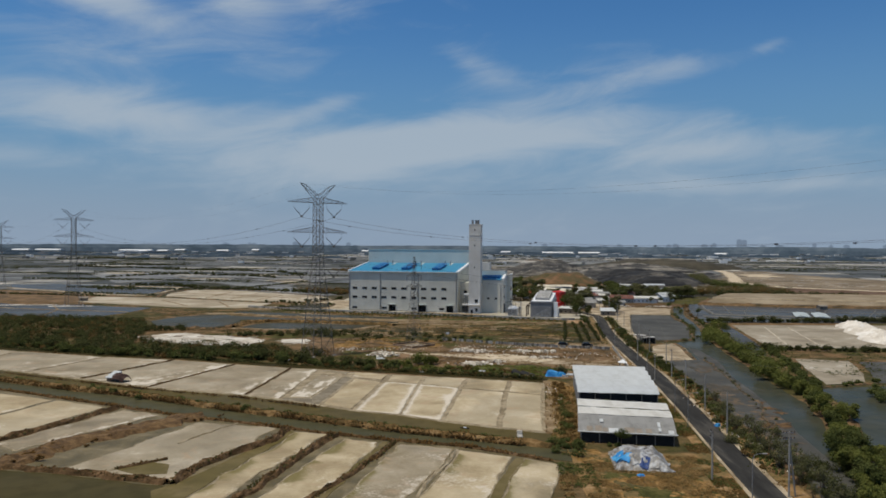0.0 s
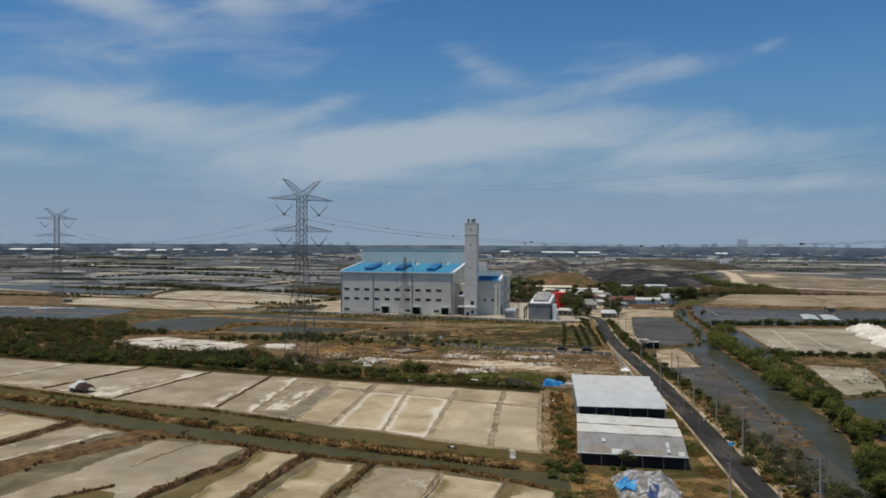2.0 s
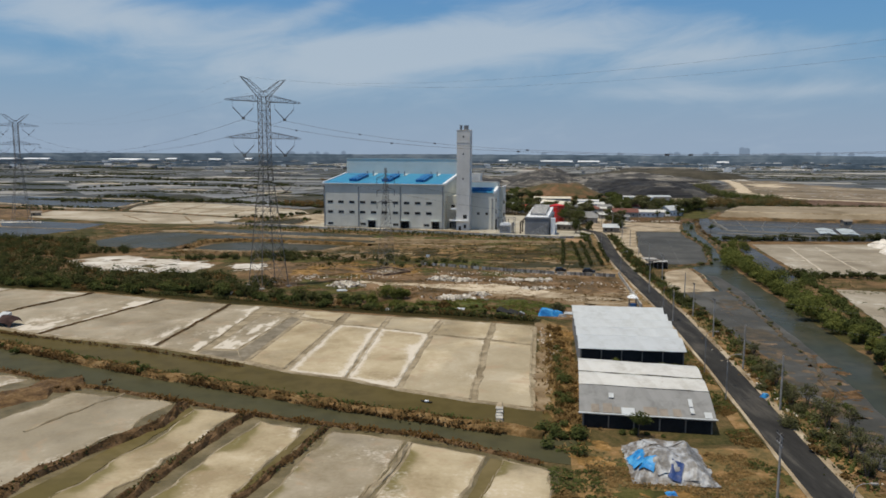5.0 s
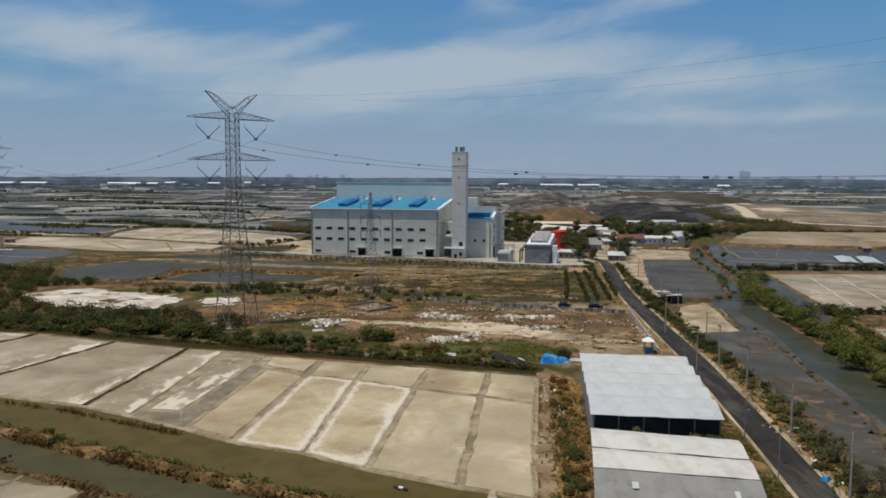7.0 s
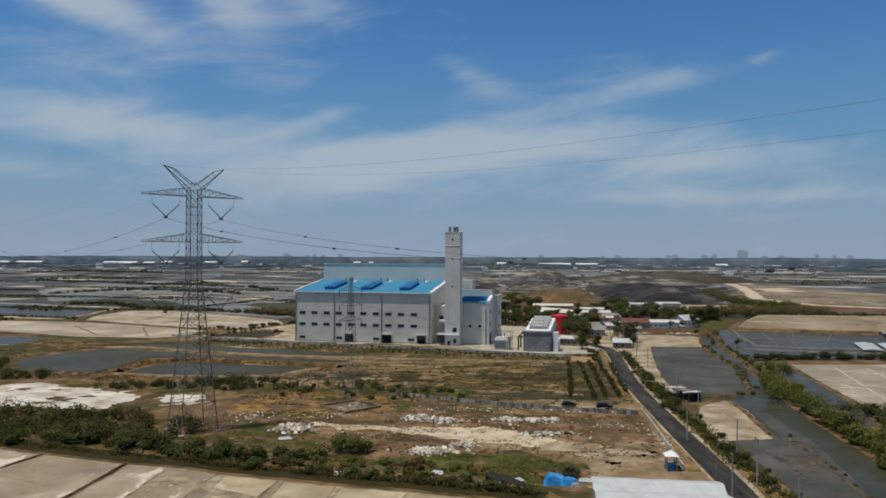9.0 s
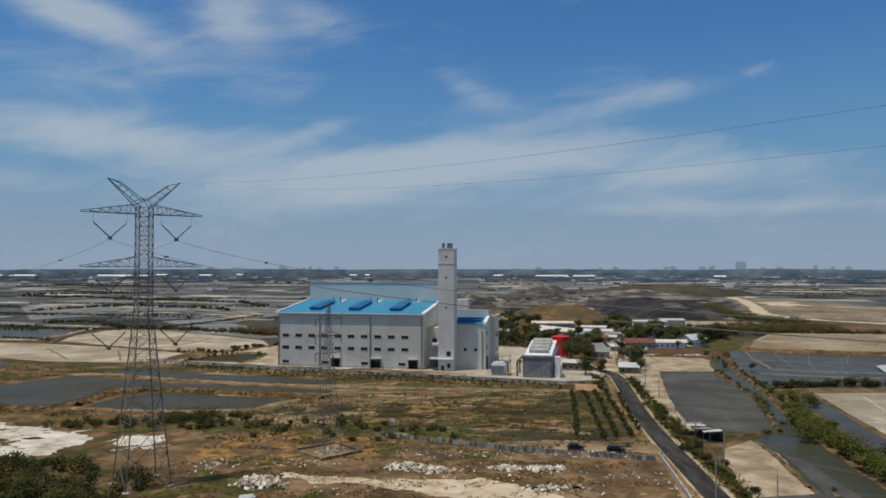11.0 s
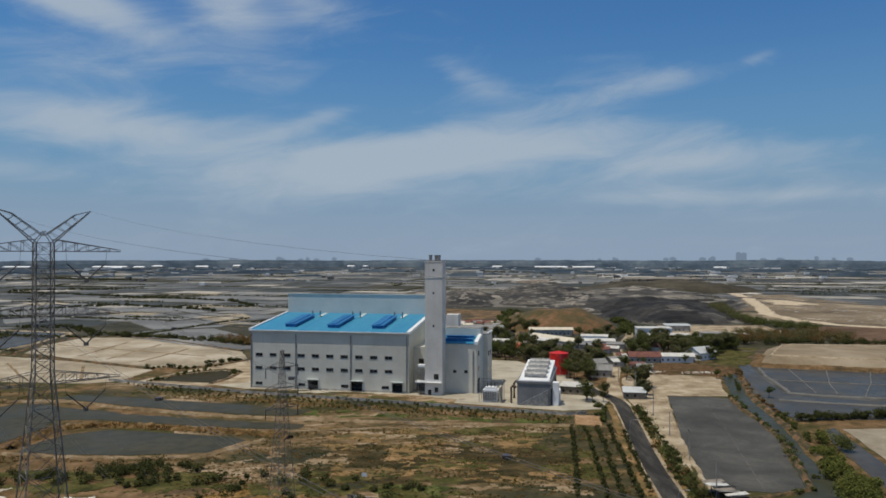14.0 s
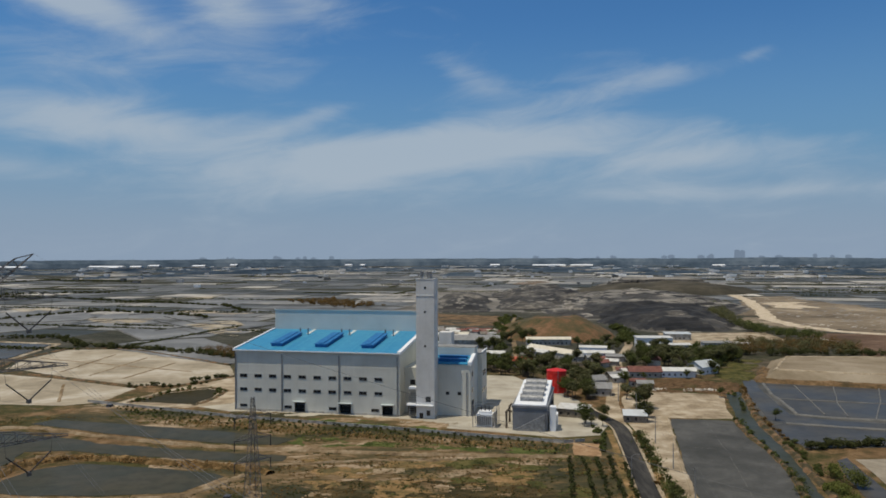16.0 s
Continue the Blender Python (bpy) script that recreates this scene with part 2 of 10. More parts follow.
def corrugated(name, color, dirt, pitch, rust=0.0, rough=0.45, metal=0.1, axis=(1, 0.1)):
    """Painted sheet metal with ribs along the slope, faded in sheets and a little stained."""
    m = bpy.data.materials.new(name)
    m.use_nodes = True
    n = Nodes(m.node_tree)
    pos = n.add("ShaderNodeNewGeometry").outputs["Position"]
    xyz = n.add("ShaderNodeSeparateXYZ", {0: pos})
    run = n.math("ADD", n.math("MULTIPLY", xyz.outputs[0], axis[0]), n.math("MULTIPLY", xyz.outputs[1], axis[1]))
    rib = n.math("PINGPONG", n.math("MULTIPLY", run, 1.0 / pitch), 0.5)
    sheet = n.add("ShaderNodeTexWhiteNoise", {"W": n.math("FLOOR", n.math("MULTIPLY", run, 0.9))}, noise_dimensions="1D").outputs[0]
    stain = n.span(n.noise(pos, 0.35, 6.0, 0.7, 0.5), 0.46, 0.68)
    v = n.math("ADD", n.math("MULTIPLY", stain, 0.6), n.math("MULTIPLY", sheet, 0.42))
    c = n.mix(v, color, dirt)
    if rust:
        c = n.mix(n.math("MULTIPLY", n.span(n.noise(pos, 0.9, 5.0, 0.7), 0.58, 0.72), rust), c, (0.22, 0.11, 0.06))
    b = n.add("ShaderNodeBump", {"Strength": 0.4, "Distance": 0.06, "Height": rib})
    s = n.add("ShaderNodeBsdfPrincipled", {"Base Color": c, "Roughness": rough, "Metallic": metal, "Normal": b.outputs[0], "Specular IOR Level": 0.3})
    n.add("ShaderNodeOutputMaterial", {0: s.outputs[0]})
    return m


def leaf_material(name, dark, light):
    m = bpy.data.materials.new(name)
    m.use_nodes = True
    n = Nodes(m.node_tree)
    geo = n.add("ShaderNodeNewGeometry")
    patchy = n.noise(geo.outputs["Position"], 0.25, 3.0)
    v = n.math("ADD", n.math("MULTIPLY", geo.outputs["Random Per Island"], 0.55), n.math("MULTIPLY", n.span(patchy, 0.35, 0.65), 0.45))
    c = n.mix(v, dark, light)
    front, through_leaf = n.add("ShaderNodeBsdfDiffuse", {"Color": c}), n.add("ShaderNodeBsdfTranslucent", {"Color": c})
    s = n.add("ShaderNodeMixShader", {0: 0.4, 1: front.outputs[0], 2: through_leaf.outputs[0]})
    n.add("ShaderNodeOutputMaterial", {0: s.outputs[0]})
    return m


M_GROUND = ground_material()
M_PAN = pan_material("salt_crusted_mud", ((0.0, (0.275, 0.215, 0.128)), (0.4, (0.378, 0.31, 0.198)), (0.75, (0.446, 0.372, 0.252)), (1.0, (0.51, 0.438, 0.318))), mid=0.19)
M_PAN_GREY = pan_material("grey_salt_mud", ((0.0, (0.20, 0.163, 0.105)), (0.5, (0.284, 0.24, 0.169)), (0.85, (0.35, 0.302, 0.224)), (1.0, (0.43, 0.378, 0.294))), mid=0.22)
M_BED = material("far_salt_bed", ((0.0, (0.19, 0.158, 0.112)), (0.5, (0.27, 0.232, 0.172)), (0.85, (0.325, 0.287, 0.223)), (1.0, (0.45, 0.41, 0.35))), 0.05, 0.8, 0.85, 0, 0.25, 0.24, fine_amount=0.16, mid=0.2)
M_SALT_HEAP = material("harvested_salt", ((0.0, (0.46, 0.41, 0.34)), (0.5, (0.63, 0.585, 0.52)), (1.0, (0.76, 0.735, 0.69))), 0.15, 1.0, 0.9)
M_SALT = material("white_salt_rim", ((0.0, (0.30, 0.25, 0.175)), (0.5, (0.43, 0.375, 0.29)), (1.0, (0.62, 0.575, 0.50))), 0.3, 2.0, 0.8)
M_BUND = material("trodden_mud_bund", ((0.0, (0.16, 0.125, 0.075)), (0.5, (0.26, 0.21, 0.135)), (1.0, (0.38, 0.32, 0.225))), 0.25, 2.5, 0.9, 0, 0.5)
M_RED = material("red_brown_scrub", ((0.0, (0.045, 0.026, 0.01)), (0.5, (0.105, 0.06, 0.024)), (1.0, (0.18, 0.112, 0.05))), 0.4, 2.5, 0.95, 0, 0.9, mid=0.35)
M_BANK = material("weedy_bank", ((0.0, (0.03, 0.0302, 0.0126)), (0.45, (0.075, 0.0576, 0.028)), (0.7, (0.165, 0.0936, 0.0455)), (1.0, (0.225, 0.151, 0.084))),
                  0.22, 2.2, 0.95, 0, 0.8)
M_CANAL = water_material("green_brown_water", (0.088, 0.069, 0.025), 0.22, 0.1, 1.0, (0.108, 0.083, 0.032), 0.7, 0.19)
M_CANAL_LOW = water_material("dull_green_water", (0.066, 0.063, 0.034), 0.22, 0.1, 1.0, (0.084, 0.074, 0.037), 0.6, 0.17)
M_PYLON = material("weathered_pylon_steel", ((0.0, (0.095, 0.088, 0.08)), (0.5, (0.155, 0.145, 0.132)), (1.0, (0.27, 0.257, 0.24))), 0.8, 3.0, 0.7, 0.1, 0.05)
M_LEAF_BROWN = leaf_material("red_brown_reeds", (0.08, 0.05, 0.022), (0.18, 0.112, 0.05))
M_REED = leaf_material("dry_orange_reeds", (0.14, 0.092, 0.037), (0.36, 0.24, 0.105))
M_LEAF_GREY = leaf_material("grey_green_twigs", (0.066, 0.072, 0.034), (0.17, 0.165, 0.08))
M_LEAF_RED = leaf_material("red_brown_scrub_leaves", (0.10, 0.058, 0.021), (0.2, 0.118, 0.044))
M_BROWNBANK = material("dark_brown_bund", ((0.0, (0.046, 0.029, 0.013)), (0.5, (0.10, 0.06, 0.029)), (1.0, (0.18, 0.112, 0.06))), 0.35, 2.4, 0.95, 0, 0.9, mid=0.35, spec=0.1)
M_DITCH = water_material("dark_ditch_water", (0.036, 0.030, 0.012), 0.22, 0.1, 1.0, (0.05, 0.04, 0.016), 0.6, 0.16)
M_MAROON = material("dark_maroon_thatch", ((0.0, (0.03, 0.016, 0.014)), (0.5, (0.055, 0.03, 0.026)), (1.0, (0.09, 0.055, 0.045))), 0.6, 3.0, 0.95, 0, 0.8)
M_BRINE = water_material("dark_olive_brine", (0.058, 0.05, 0.022), 0.22, 0.08, 1.0, (0.075, 0.062, 0.03), 0.6, 0.13)
M_GREEN_WATER = water_material("shallow_green_water", (0.115, 0.092, 0.035), 0.22, 0.08, 1.0, (0.18, 0.14, 0.07), 0.8, 0.2)
M_GREY_WATER = water_material("grey_river_water", (0.046, 0.05, 0.034), 0.2, 0.2, 1.2, (0.07, 0.065, 0.043), 0.6, 0.42)
M_POND = water_material("dark_pond_water", (0.05, 0.051, 0.038), 0.2, 0.12, 0.9, (0.075, 0.066, 0.046), 0.6, 0.27)
M_BLUE_POND = water_material("blue_grey_pond_water", (0.06, 0.06, 0.06), 0.2, 0.12, 0.9, (0.09, 0.083, 0.07), 0.6, 0.4)
M_MUD = material("wet_grey_mud", ((0.0, (0.045, 0.045, 0.04)), (0.5, (0.068, 0.067, 0.061)), (1.0, (0.11, 0.107, 0.098))), 0.06, 0.8, 0.7, 0, 0.1, 0.3, spec=0.1)
# the sky's reflection in shallow ponds, put in as a pale grey colour
M_GREY_FLAT = material("pale_grey_pond_reflection", ((0.0, (0.085, 0.085, 0.08)), (0.45, (0.15, 0.15, 0.142)), (0.8, (0.205, 0.203, 0.192)), (1.0, (0.33, 0.322, 0.30))), 0.02, 0.25, 0.6, 0, 0.1, 0.3, fine_amount=0.2, mid=0.15)
M_MUD_RIM = material("drying_grey_mud", ((0.0, (0.10, 0.097, 0.088)), (1.0, (0.165, 0.158, 0.142))), 0.2, 2.0, 0.8)
M_MUD_PALE = material("dried_grey_mud", ((0.0, (0.10, 0.098, 0.09)), (1.0, (0.175, 0.168, 0.152))), 0.2, 2.0, 0.8)
M_FLAT = material("wet_brown_mud", ((0.0, (0.05, 0.045, 0.032)), (0.5, (0.085, 0.068, 0.045)), (0.8, (0.13, 0.092, 0.056)), (1.0, (0.20, 0.14, 0.085))), 0.08, 0.9, 0.6, 0, 0.2, 0.2, mid=0.4, spec=0.1)
M_PAN_PALE = material("pale_salt_crust", ((0.0, (0.205, 0.168, 0.112)), (0.5, (0.335, 0.283, 0.20)), (1.0, (0.47, 0.42, 0.34))), 0.03, 0.5, 0.85, 0, 0.2, 0.25, fine_amount=0.15, mid=0.2)
M_ASPHALT = material("worn_asphalt", ((0.0, (0.022, 0.021, 0.02)), (0.5, (0.036, 0.035, 0.033)), (1.0, (0.078, 0.072, 0.064))), 0.25, 4.0, 0.9, 0, 0.2, stretch=(1, 0.15, 1), spec=0.1, mid=0.25)
M_CONCRETE = material("weathered_concrete", ((0.0, (0.26, 0.245, 0.215)), (0.5, (0.40, 0.38, 0.34)), (1.0, (0.52, 0.50, 0.46))), 0.4, 3.0, 0.85, streaks=0.3)
M_BROWN_WALL = material("dirty_brown_plaster", ((0.0, (0.12, 0.075, 0.045)), (0.5, (0.24, 0.165, 0.11)), (1.0, (0.38, 0.30, 0.22))), 0.4, 3.0, 0.9, 0, 0.2, mid=0.3)
M_SAND = material("pale_sandy_ground", ((0.0, (0.17, 0.125, 0.075)), (0.5, (0.315, 0.25, 0.165)), (1.0, (0.47, 0.40, 0.30))), 0.1, 1.5, 0.95, 0, 0.4)
M_TRACK = material("pale_trodden_sand", ((0.0, (0.33, 0.255, 0.165)), (0.5, (0.48, 0.40, 0.29)), (1.0, (0.58, 0.50, 0.39))), 0.15, 1.5, 0.95, 0, 0.3, spec=0.1)
M_GREYEARTH = material("grey_brown_earth", ((0.0, (0.13, 0.09, 0.05)), (0.5, (0.22, 0.158, 0.092)), (1.0, (0.32, 0.25, 0.165))), 0.12, 1.3, 0.95, 0, 0.4, mid=0.25, spec=0.1)
M_WEEDS = material("green_weedy_ground", ((0.0, (0.03, 0.032, 0.010)), (0.5, (0.07, 0.068, 0.02)), (1.0, (0.13, 0.105, 0.04))), 0.2, 2.0, 0.95, 0, 0.9, mid=0.3, spec=0.1)
M_FIELD_DARK = material("dark_olive_grass", ((0.0, (0.024, 0.022, 0.009)), (0.5, (0.052, 0.04, 0.017)), (1.0, (0.105, 0.072, 0.032))), 0.12, 1.2, 0.95, 0, 0.8, mid=0.34, stretch=(0.6, 1.2, 1), spec=0.1)
M_GRASS = material("fresh_green_grass", ((0.0, (0.035, 0.045, 0.012)), (0.5, (0.068, 0.085, 0.022)), (1.0, (0.12, 0.125, 0.042))), 0.2, 1.6, 0.95, 0, 0.8, mid=0.3, spec=0.1)
M_STRAW = material("ochre_dry_grass", ((0.0, (0.08, 0.052, 0.016)), (0.35, (0.17, 0.10, 0.033)), (0.65, (0.265, 0.155, 0.055)), (1.0, (0.37, 0.235, 0.105))), 0.25, 2.2, 0.95, 0, 0.9, mid=0.34, spec=0.1)
M_DRYBANK = material("dry_orange_bank_grass", ((0.0, (0.05, 0.036, 0.014)), (0.35, (0.11, 0.07, 0.028)), (0.65, (0.18, 0.108, 0.045)), (1.0, (0.26, 0.175, 0.085))), 0.3, 2.2, 0.95, 0, 0.9, mid=0.3, spec=0.1)
M_WHITE_SOIL = material("white_lime_soil", ((0.0, (0.26, 0.21, 0.15)), (0.4, (0.47, 0.43, 0.365)), (1.0, (0.66, 0.63, 0.58))), 0.12, 1.2, 0.95, 0, 0.4)
M_FIELD = material("dry_grass_field", ((0.0, (0.026, 0.026, 0.010)), (0.3, (0.05, 0.043, 0.016)), (0.5, (0.085, 0.062, 0.024)), (0.68, (0.135, 0.086, 0.036)), (0.85, (0.19, 0.13, 0.07)), (1.0, (0.32, 0.24, 0.155))), 0.045, 0.9, 0.95, 0, 0.7, 0.2, stretch=(0.55, 1.2, 1), fine_amount=0.36, mid=0.32)
M_LOT = material("dry_lot_grass", ((0.0, (0.065, 0.055, 0.018)), (0.35, (0.135, 0.095, 0.034)), (0.7, (0.225, 0.132, 0.05)), (1.0, (0.31, 0.205, 0.105))), 0.13, 1.6, 0.95, 0, 0.8, mid=0.34)
M_WALL = material("painted_cladding", ((0.0, (0.55, 0.54, 0.475)), (0.5, (0.61, 0.60, 0.532)), (1.0, (0.66, 0.65, 0.582))), 0.08, 0.8, 0.6, 0, 0.05, fine_amount=0.1, streaks=0.12, mid=0.04)
M_WALL_LIGHT = material("light_cladding", ((0.0, (0.47, 0.52, 0.505)), (0.5, (0.52, 0.57, 0.555)), (1.0, (0.56, 0.605, 0.59))), 0.08, 0.8, 0.5, 0, 0.05, fine_amount=0.1, mid=0.04)
M_COOLER = material("grey_cooler_cladding", ((0.0, (0.15, 0.155, 0.165)), (1.0, (0.22, 0.226, 0.236))), 0.15, 1.0, 0.6, 0, 0.05, streaks=0.2)
M_CHIMNEY = material("chimney_cladding", ((0.0, (0.56, 0.55, 0.52)), (0.5, (0.64, 0.63, 0.60)), (1.0, (0.70, 0.69, 0.66))), 0.1, 0.8, 0.7, 0, 0.05, streaks=0.15, mid=0.04)
M_BLUE_ROOF = corrugated("blue_sheet_roof", (0.028, 0.215, 0.395), (0.07, 0.30, 0.45), 1.1, axis=(0.979, -0.205))
M_BLUE_DARK = material("blue_vent_paint", ((0.0, (0.012, 0.10, 0.28)), (1.0, (0.025, 0.18, 0.42))), 0.5, 2.0, 0.5)
M_WHITE_TRIM = material("white_metal_trim", ((0.0, (0.72, 0.74, 0.76)), (1.0, (0.82, 0.83, 0.84))), 0.3, 2.0, 0.4)
M_GLASS = material("dark_window_glass", ((0.0, (0.02, 0.022, 0.025)), (1.0, (0.05, 0.055, 0.06))), 0.3, 2.0, 0.15, spec=0.5)
# near-black for shaded openings, set as colour; also black sheets and the hull
M_DARK = material("shade_black_and_dark_sheet", ((0.0, (0.012, 0.012, 0.012)), (1.0, (0.03, 0.03, 0.03))), 0.3, 2.0, 0.9)
M_WHITE_ROOF = corrugated("white_sheet_roof", (0.53, 0.555, 0.565), (0.43, 0.445, 0.44), 0.3, rust=0.05)
M_WHITE_OLD = corrugated("old_white_sheet_roof", (0.64, 0.63, 0.59), (0.47, 0.45, 0.40), 0.3, rust=0.3)
M_PALE_BLUE = corrugated("pale_blue_sheet_roof", (0.40, 0.455, 0.475), (0.31, 0.35, 0.365), 0.4, rough=0.7, metal=0.0)
M_GREY_ROOF = corrugated("grey_fibre_roof", (0.25, 0.25, 0.245), (0.16, 0.16, 0.155), 0.25, rough=0.8, metal=0.0)
M_STAINED = corrugated("stained_fibre_roof", (0.26, 0.225, 0.185), (0.17, 0.145, 0.12), 0.25, rough=0.85, metal=0.0)
M_CREAM_ROOF = corrugated("cream_sheet_roof", (0.62, 0.57, 0.46), (0.48, 0.44, 0.36), 0.4, rough=0.75, metal=0.0)
M_STEEL = material("galvanised_steel", ((0.0, (0.16, 0.165, 0.17)), (0.5, (0.24, 0.245, 0.25)), (1.0, (0.33, 0.335, 0.34))), 0.8, 3.0, 0.55, 0.35, 0.05)
M_INSULATOR = material("brown_insulator_discs", ((0.0, (0.03, 0.028, 0.03)), (1.0, (0.07, 0.06, 0.06))), 0.8, 3.0, 0.35)
M_WIRE = material("aluminium_cable", ((0.0, (0.075, 0.076, 0.078)), (1.0, (0.11, 0.111, 0.114))), 0.5, 2.0, 0.6, 0.0)
M_RED_PAINT = material("red_tank_paint", ((0.0, (0.42, 0.012, 0.012)), (0.6, (0.58, 0.022, 0.018)), (1.0, (0.62, 0.06, 0.05))), 0.25, 2.0, 0.5)
M_BARK = material("grey_brown_bark", ((0.0, (0.07, 0.055, 0.04)), (1.0, (0.17, 0.14, 0.11))), 1.0, 6.0, 0.95, 0, 0.6)
M_LEAF = leaf_material("green_foliage", (0.046, 0.06, 0.02), (0.13, 0.145, 0.05))
M_LEAF_BRIGHT = leaf_material("mangrove_foliage", (0.058, 0.074, 0.02), (0.195, 0.205, 0.06))
M_LEAF_DARK = leaf_material("dark_scrub_foliage", (0.034, 0.042, 0.017), (0.10, 0.104, 0.042))
M_LEAF_DRY = leaf_material("dry_scrub_foliage", (0.085, 0.056, 0.021), (0.215, 0.136, 0.056))
M_ORANGE = material("orange_clay", ((0.0, (0.22, 0.125, 0.06)), (0.5, (0.30, 0.185, 0.095)), (1.0, (0.38, 0.26, 0.15))), 0.2, 2.0, 0.95, mid=0.25)
M_RUBBLE = material("broken_white_rubble", ((0.0, (0.25, 0.205, 0.15)), (0.5, (0.50, 0.45, 0.375)), (1.0, (0.74, 0.69, 0.61))), 0.3, 3.0, 0.9, island=0.35)
M_TERRACOTTA = material("red_clay_tiles", ((0.0, (0.10, 0.042, 0.034)), (1.0, (0.215, 0.092, 0.07))), 0.5, 3.0, 0.85)
M_WOOD = material("weathered_wood_post", ((0.0, (0.13, 0.11, 0.085)), (1.0, (0.28, 0.25, 0.21))), 1.0, 5.0, 0.9)
M_RED_ROOF = material("bright_red_roof", ((0.0, (0.32, 0.05, 0.03)), (1.0, (0.5, 0.10, 0.06))), 0.4, 2.0, 0.7)
M_HOARD = material("patched_grey_sheets", ((0.0, (0.11, 0.10, 0.085)), (0.5, (0.23, 0.22, 0.20)), (1.0, (0.42, 0.41, 0.39))), 0.3, 3.0, 0.7, object_random=0.5)
M_POLE = material("concrete_pole", ((0.0, (0.22, 0.21, 0.195)), (1.0, (0.36, 0.345, 0.32))), 0.8, 4.0, 0.85)
M_BLUE_TARP = material("blue_tarpaulin", ((0.0, (0.012, 0.12, 0.36)), (0.6, (0.03, 0.24, 0.55)), (1.0, (0.10, 0.36, 0.62))), 0.5, 3.0, 0.45)
M_TARP = material("grey_and_brown_sheets", ((0.0, (0.10, 0.09, 0.075)), (0.3, (0.19, 0.165, 0.14)), (0.6, (0.26, 0.25, 0.24)), (0.8, (0.33, 0.34, 0.35)), (1.0, (0.45, 0.46, 0.47))),
                  0.45, 2.5, 0.5, 0, 0.3, 0.16)
M_NAVY = material("dark_blue_tarpaulin", ((0.0, (0.012, 0.03, 0.11)), (1.0, (0.03, 0.07, 0.22))), 0.5, 3.0, 0.5)
M_PLASTIC = material("pale_plastic_sheet", ((0.0, (0.15, 0.14, 0.125)), (0.4, (0.24, 0.235, 0.23)), (0.7, (0.33, 0.335, 0.345)), (1.0, (0.45, 0.465, 0.48))), 0.6, 3.0, 0.45, 0, 0.3, 0.2)
M_CAR = material("black_car_paint", ((0.0, (0.008, 0.008, 0.009)), (1.0, (0.018, 0.018, 0.02))), 0.5, 2.0, 0.25)
M_TYRE = material("black_rubber", ((0.0, (0.01, 0.01, 0.01)), (1.0, (0.02, 0.02, 0.02))), 1.0, 5.0, 0.9)
# distance haze is mixed into the woods' colour as blue-grey
M_FOREST = material("far_woods_haze_tinted", ((0.0, (0.045, 0.066, 0.09)), (0.5, (0.075, 0.102, 0.132)), (1.0, (0.12, 0.15, 0.18))), 0.006, 0.03, 1.0, fine_amount=0.5, spec=0.0)
M_FARM = material("far_shed_walls", ((0.0, (0.12, 0.12, 0.115)), (0.4, (0.3, 0.29, 0.28)), (1.0, (0.75, 0.75, 0.74))), 0.01, 0.1, 0.8, island=0.8)
# flat emission a little below the sky stands in for haze over the towers
M_CITY = bpy.data.materials.new("far_towers_haze_glow")
M_CITY.use_nodes = True
city_nodes = Nodes(M_CITY.node_tree)
city_nodes.add("ShaderNodeOutputMaterial", {0: city_nodes.add("ShaderNodeEmission", {"Color": (0.17, 0.225, 0.30, 1), "Strength": 1.0}).outputs[0]})
M_CHANNEL = material("wet_grey_channel_mud", ((0.0, (0.13, 0.11, 0.078)), (0.5, (0.19, 0.163, 0.12)), (1.0, (0.26, 0.225, 0.17))), 0.2, 1.5, 0.85, 0, 0.4, spec=0.1)
M_WETMUD = material("wet_brown_pan_floor", ((0.0, (0.07, 0.056, 0.024)), (0.5, (0.12, 0.096, 0.046)), (1.0, (0.20, 0.16, 0.09))), 0.15, 1.5, 0.6, 0, 0.4)
M_TAN = material("tan_dry_clearing", ((0.0, (0.10, 0.08, 0.055)), (0.4, (0.165, 0.13, 0.09)), (0.75, (0.225, 0.18, 0.125)), (1.0, (0.34, 0.28, 0.20))), 0.012, 0.2, 0.95, 0, 0.3, mid=0.3, spec=0.1)
M_PLATFORM = material("levelled_pale_soil", ((0.0, (0.16, 0.125, 0.08)), (0.5, (0.235, 0.19, 0.13)), (1.0, (0.31, 0.26, 0.19))), 0.03, 0.6, 0.95, 0, 0.3, mid=0.1, spec=0.1)
M_YARD = material("dusty_concrete_yard", ((0.0, (0.27, 0.24, 0.185)), (0.5, (0.37, 0.335, 0.265)), (1.0, (0.45, 0.415, 0.34))), 0.08, 1.5, 0.9, 0, 0.1, 0.3)
M_EARTH = material("bare_orange_earth", ((0.0, (0.055, 0.04, 0.017)), (0.35, (0.10, 0.063, 0.028)), (0.65, (0.155, 0.094, 0.043)), (1.0, (0.235, 0.15, 0.08))), 0.09, 1.2, 0.95, 0, 0.6, mid=0.36)
M_WASTE = material("dark_landfill_waste", ((0.0, (0.02, 0.02, 0.021)), (0.5, (0.042, 0.04, 0.038)), (0.75, (0.085, 0.078, 0.068)), (0.92, (0.19, 0.17, 0.14)), (1.0, (0.28, 0.25, 0.21))), 0.02, 0.3, 0.95, 0, 0.6,
                   stretch=(0.5, 0.5, 9), fine_amount=0.35)
M_REDFIELD = material("red_brown_ploughed_earth", ((0.0, (0.07, 0.045, 0.03)), (0.5, (0.115, 0.073, 0.048)), (1.0, (0.17, 0.115, 0.08))), 0.03, 0.5, 0.95, 0, 0.6, mid=0.2, spec=0.1)
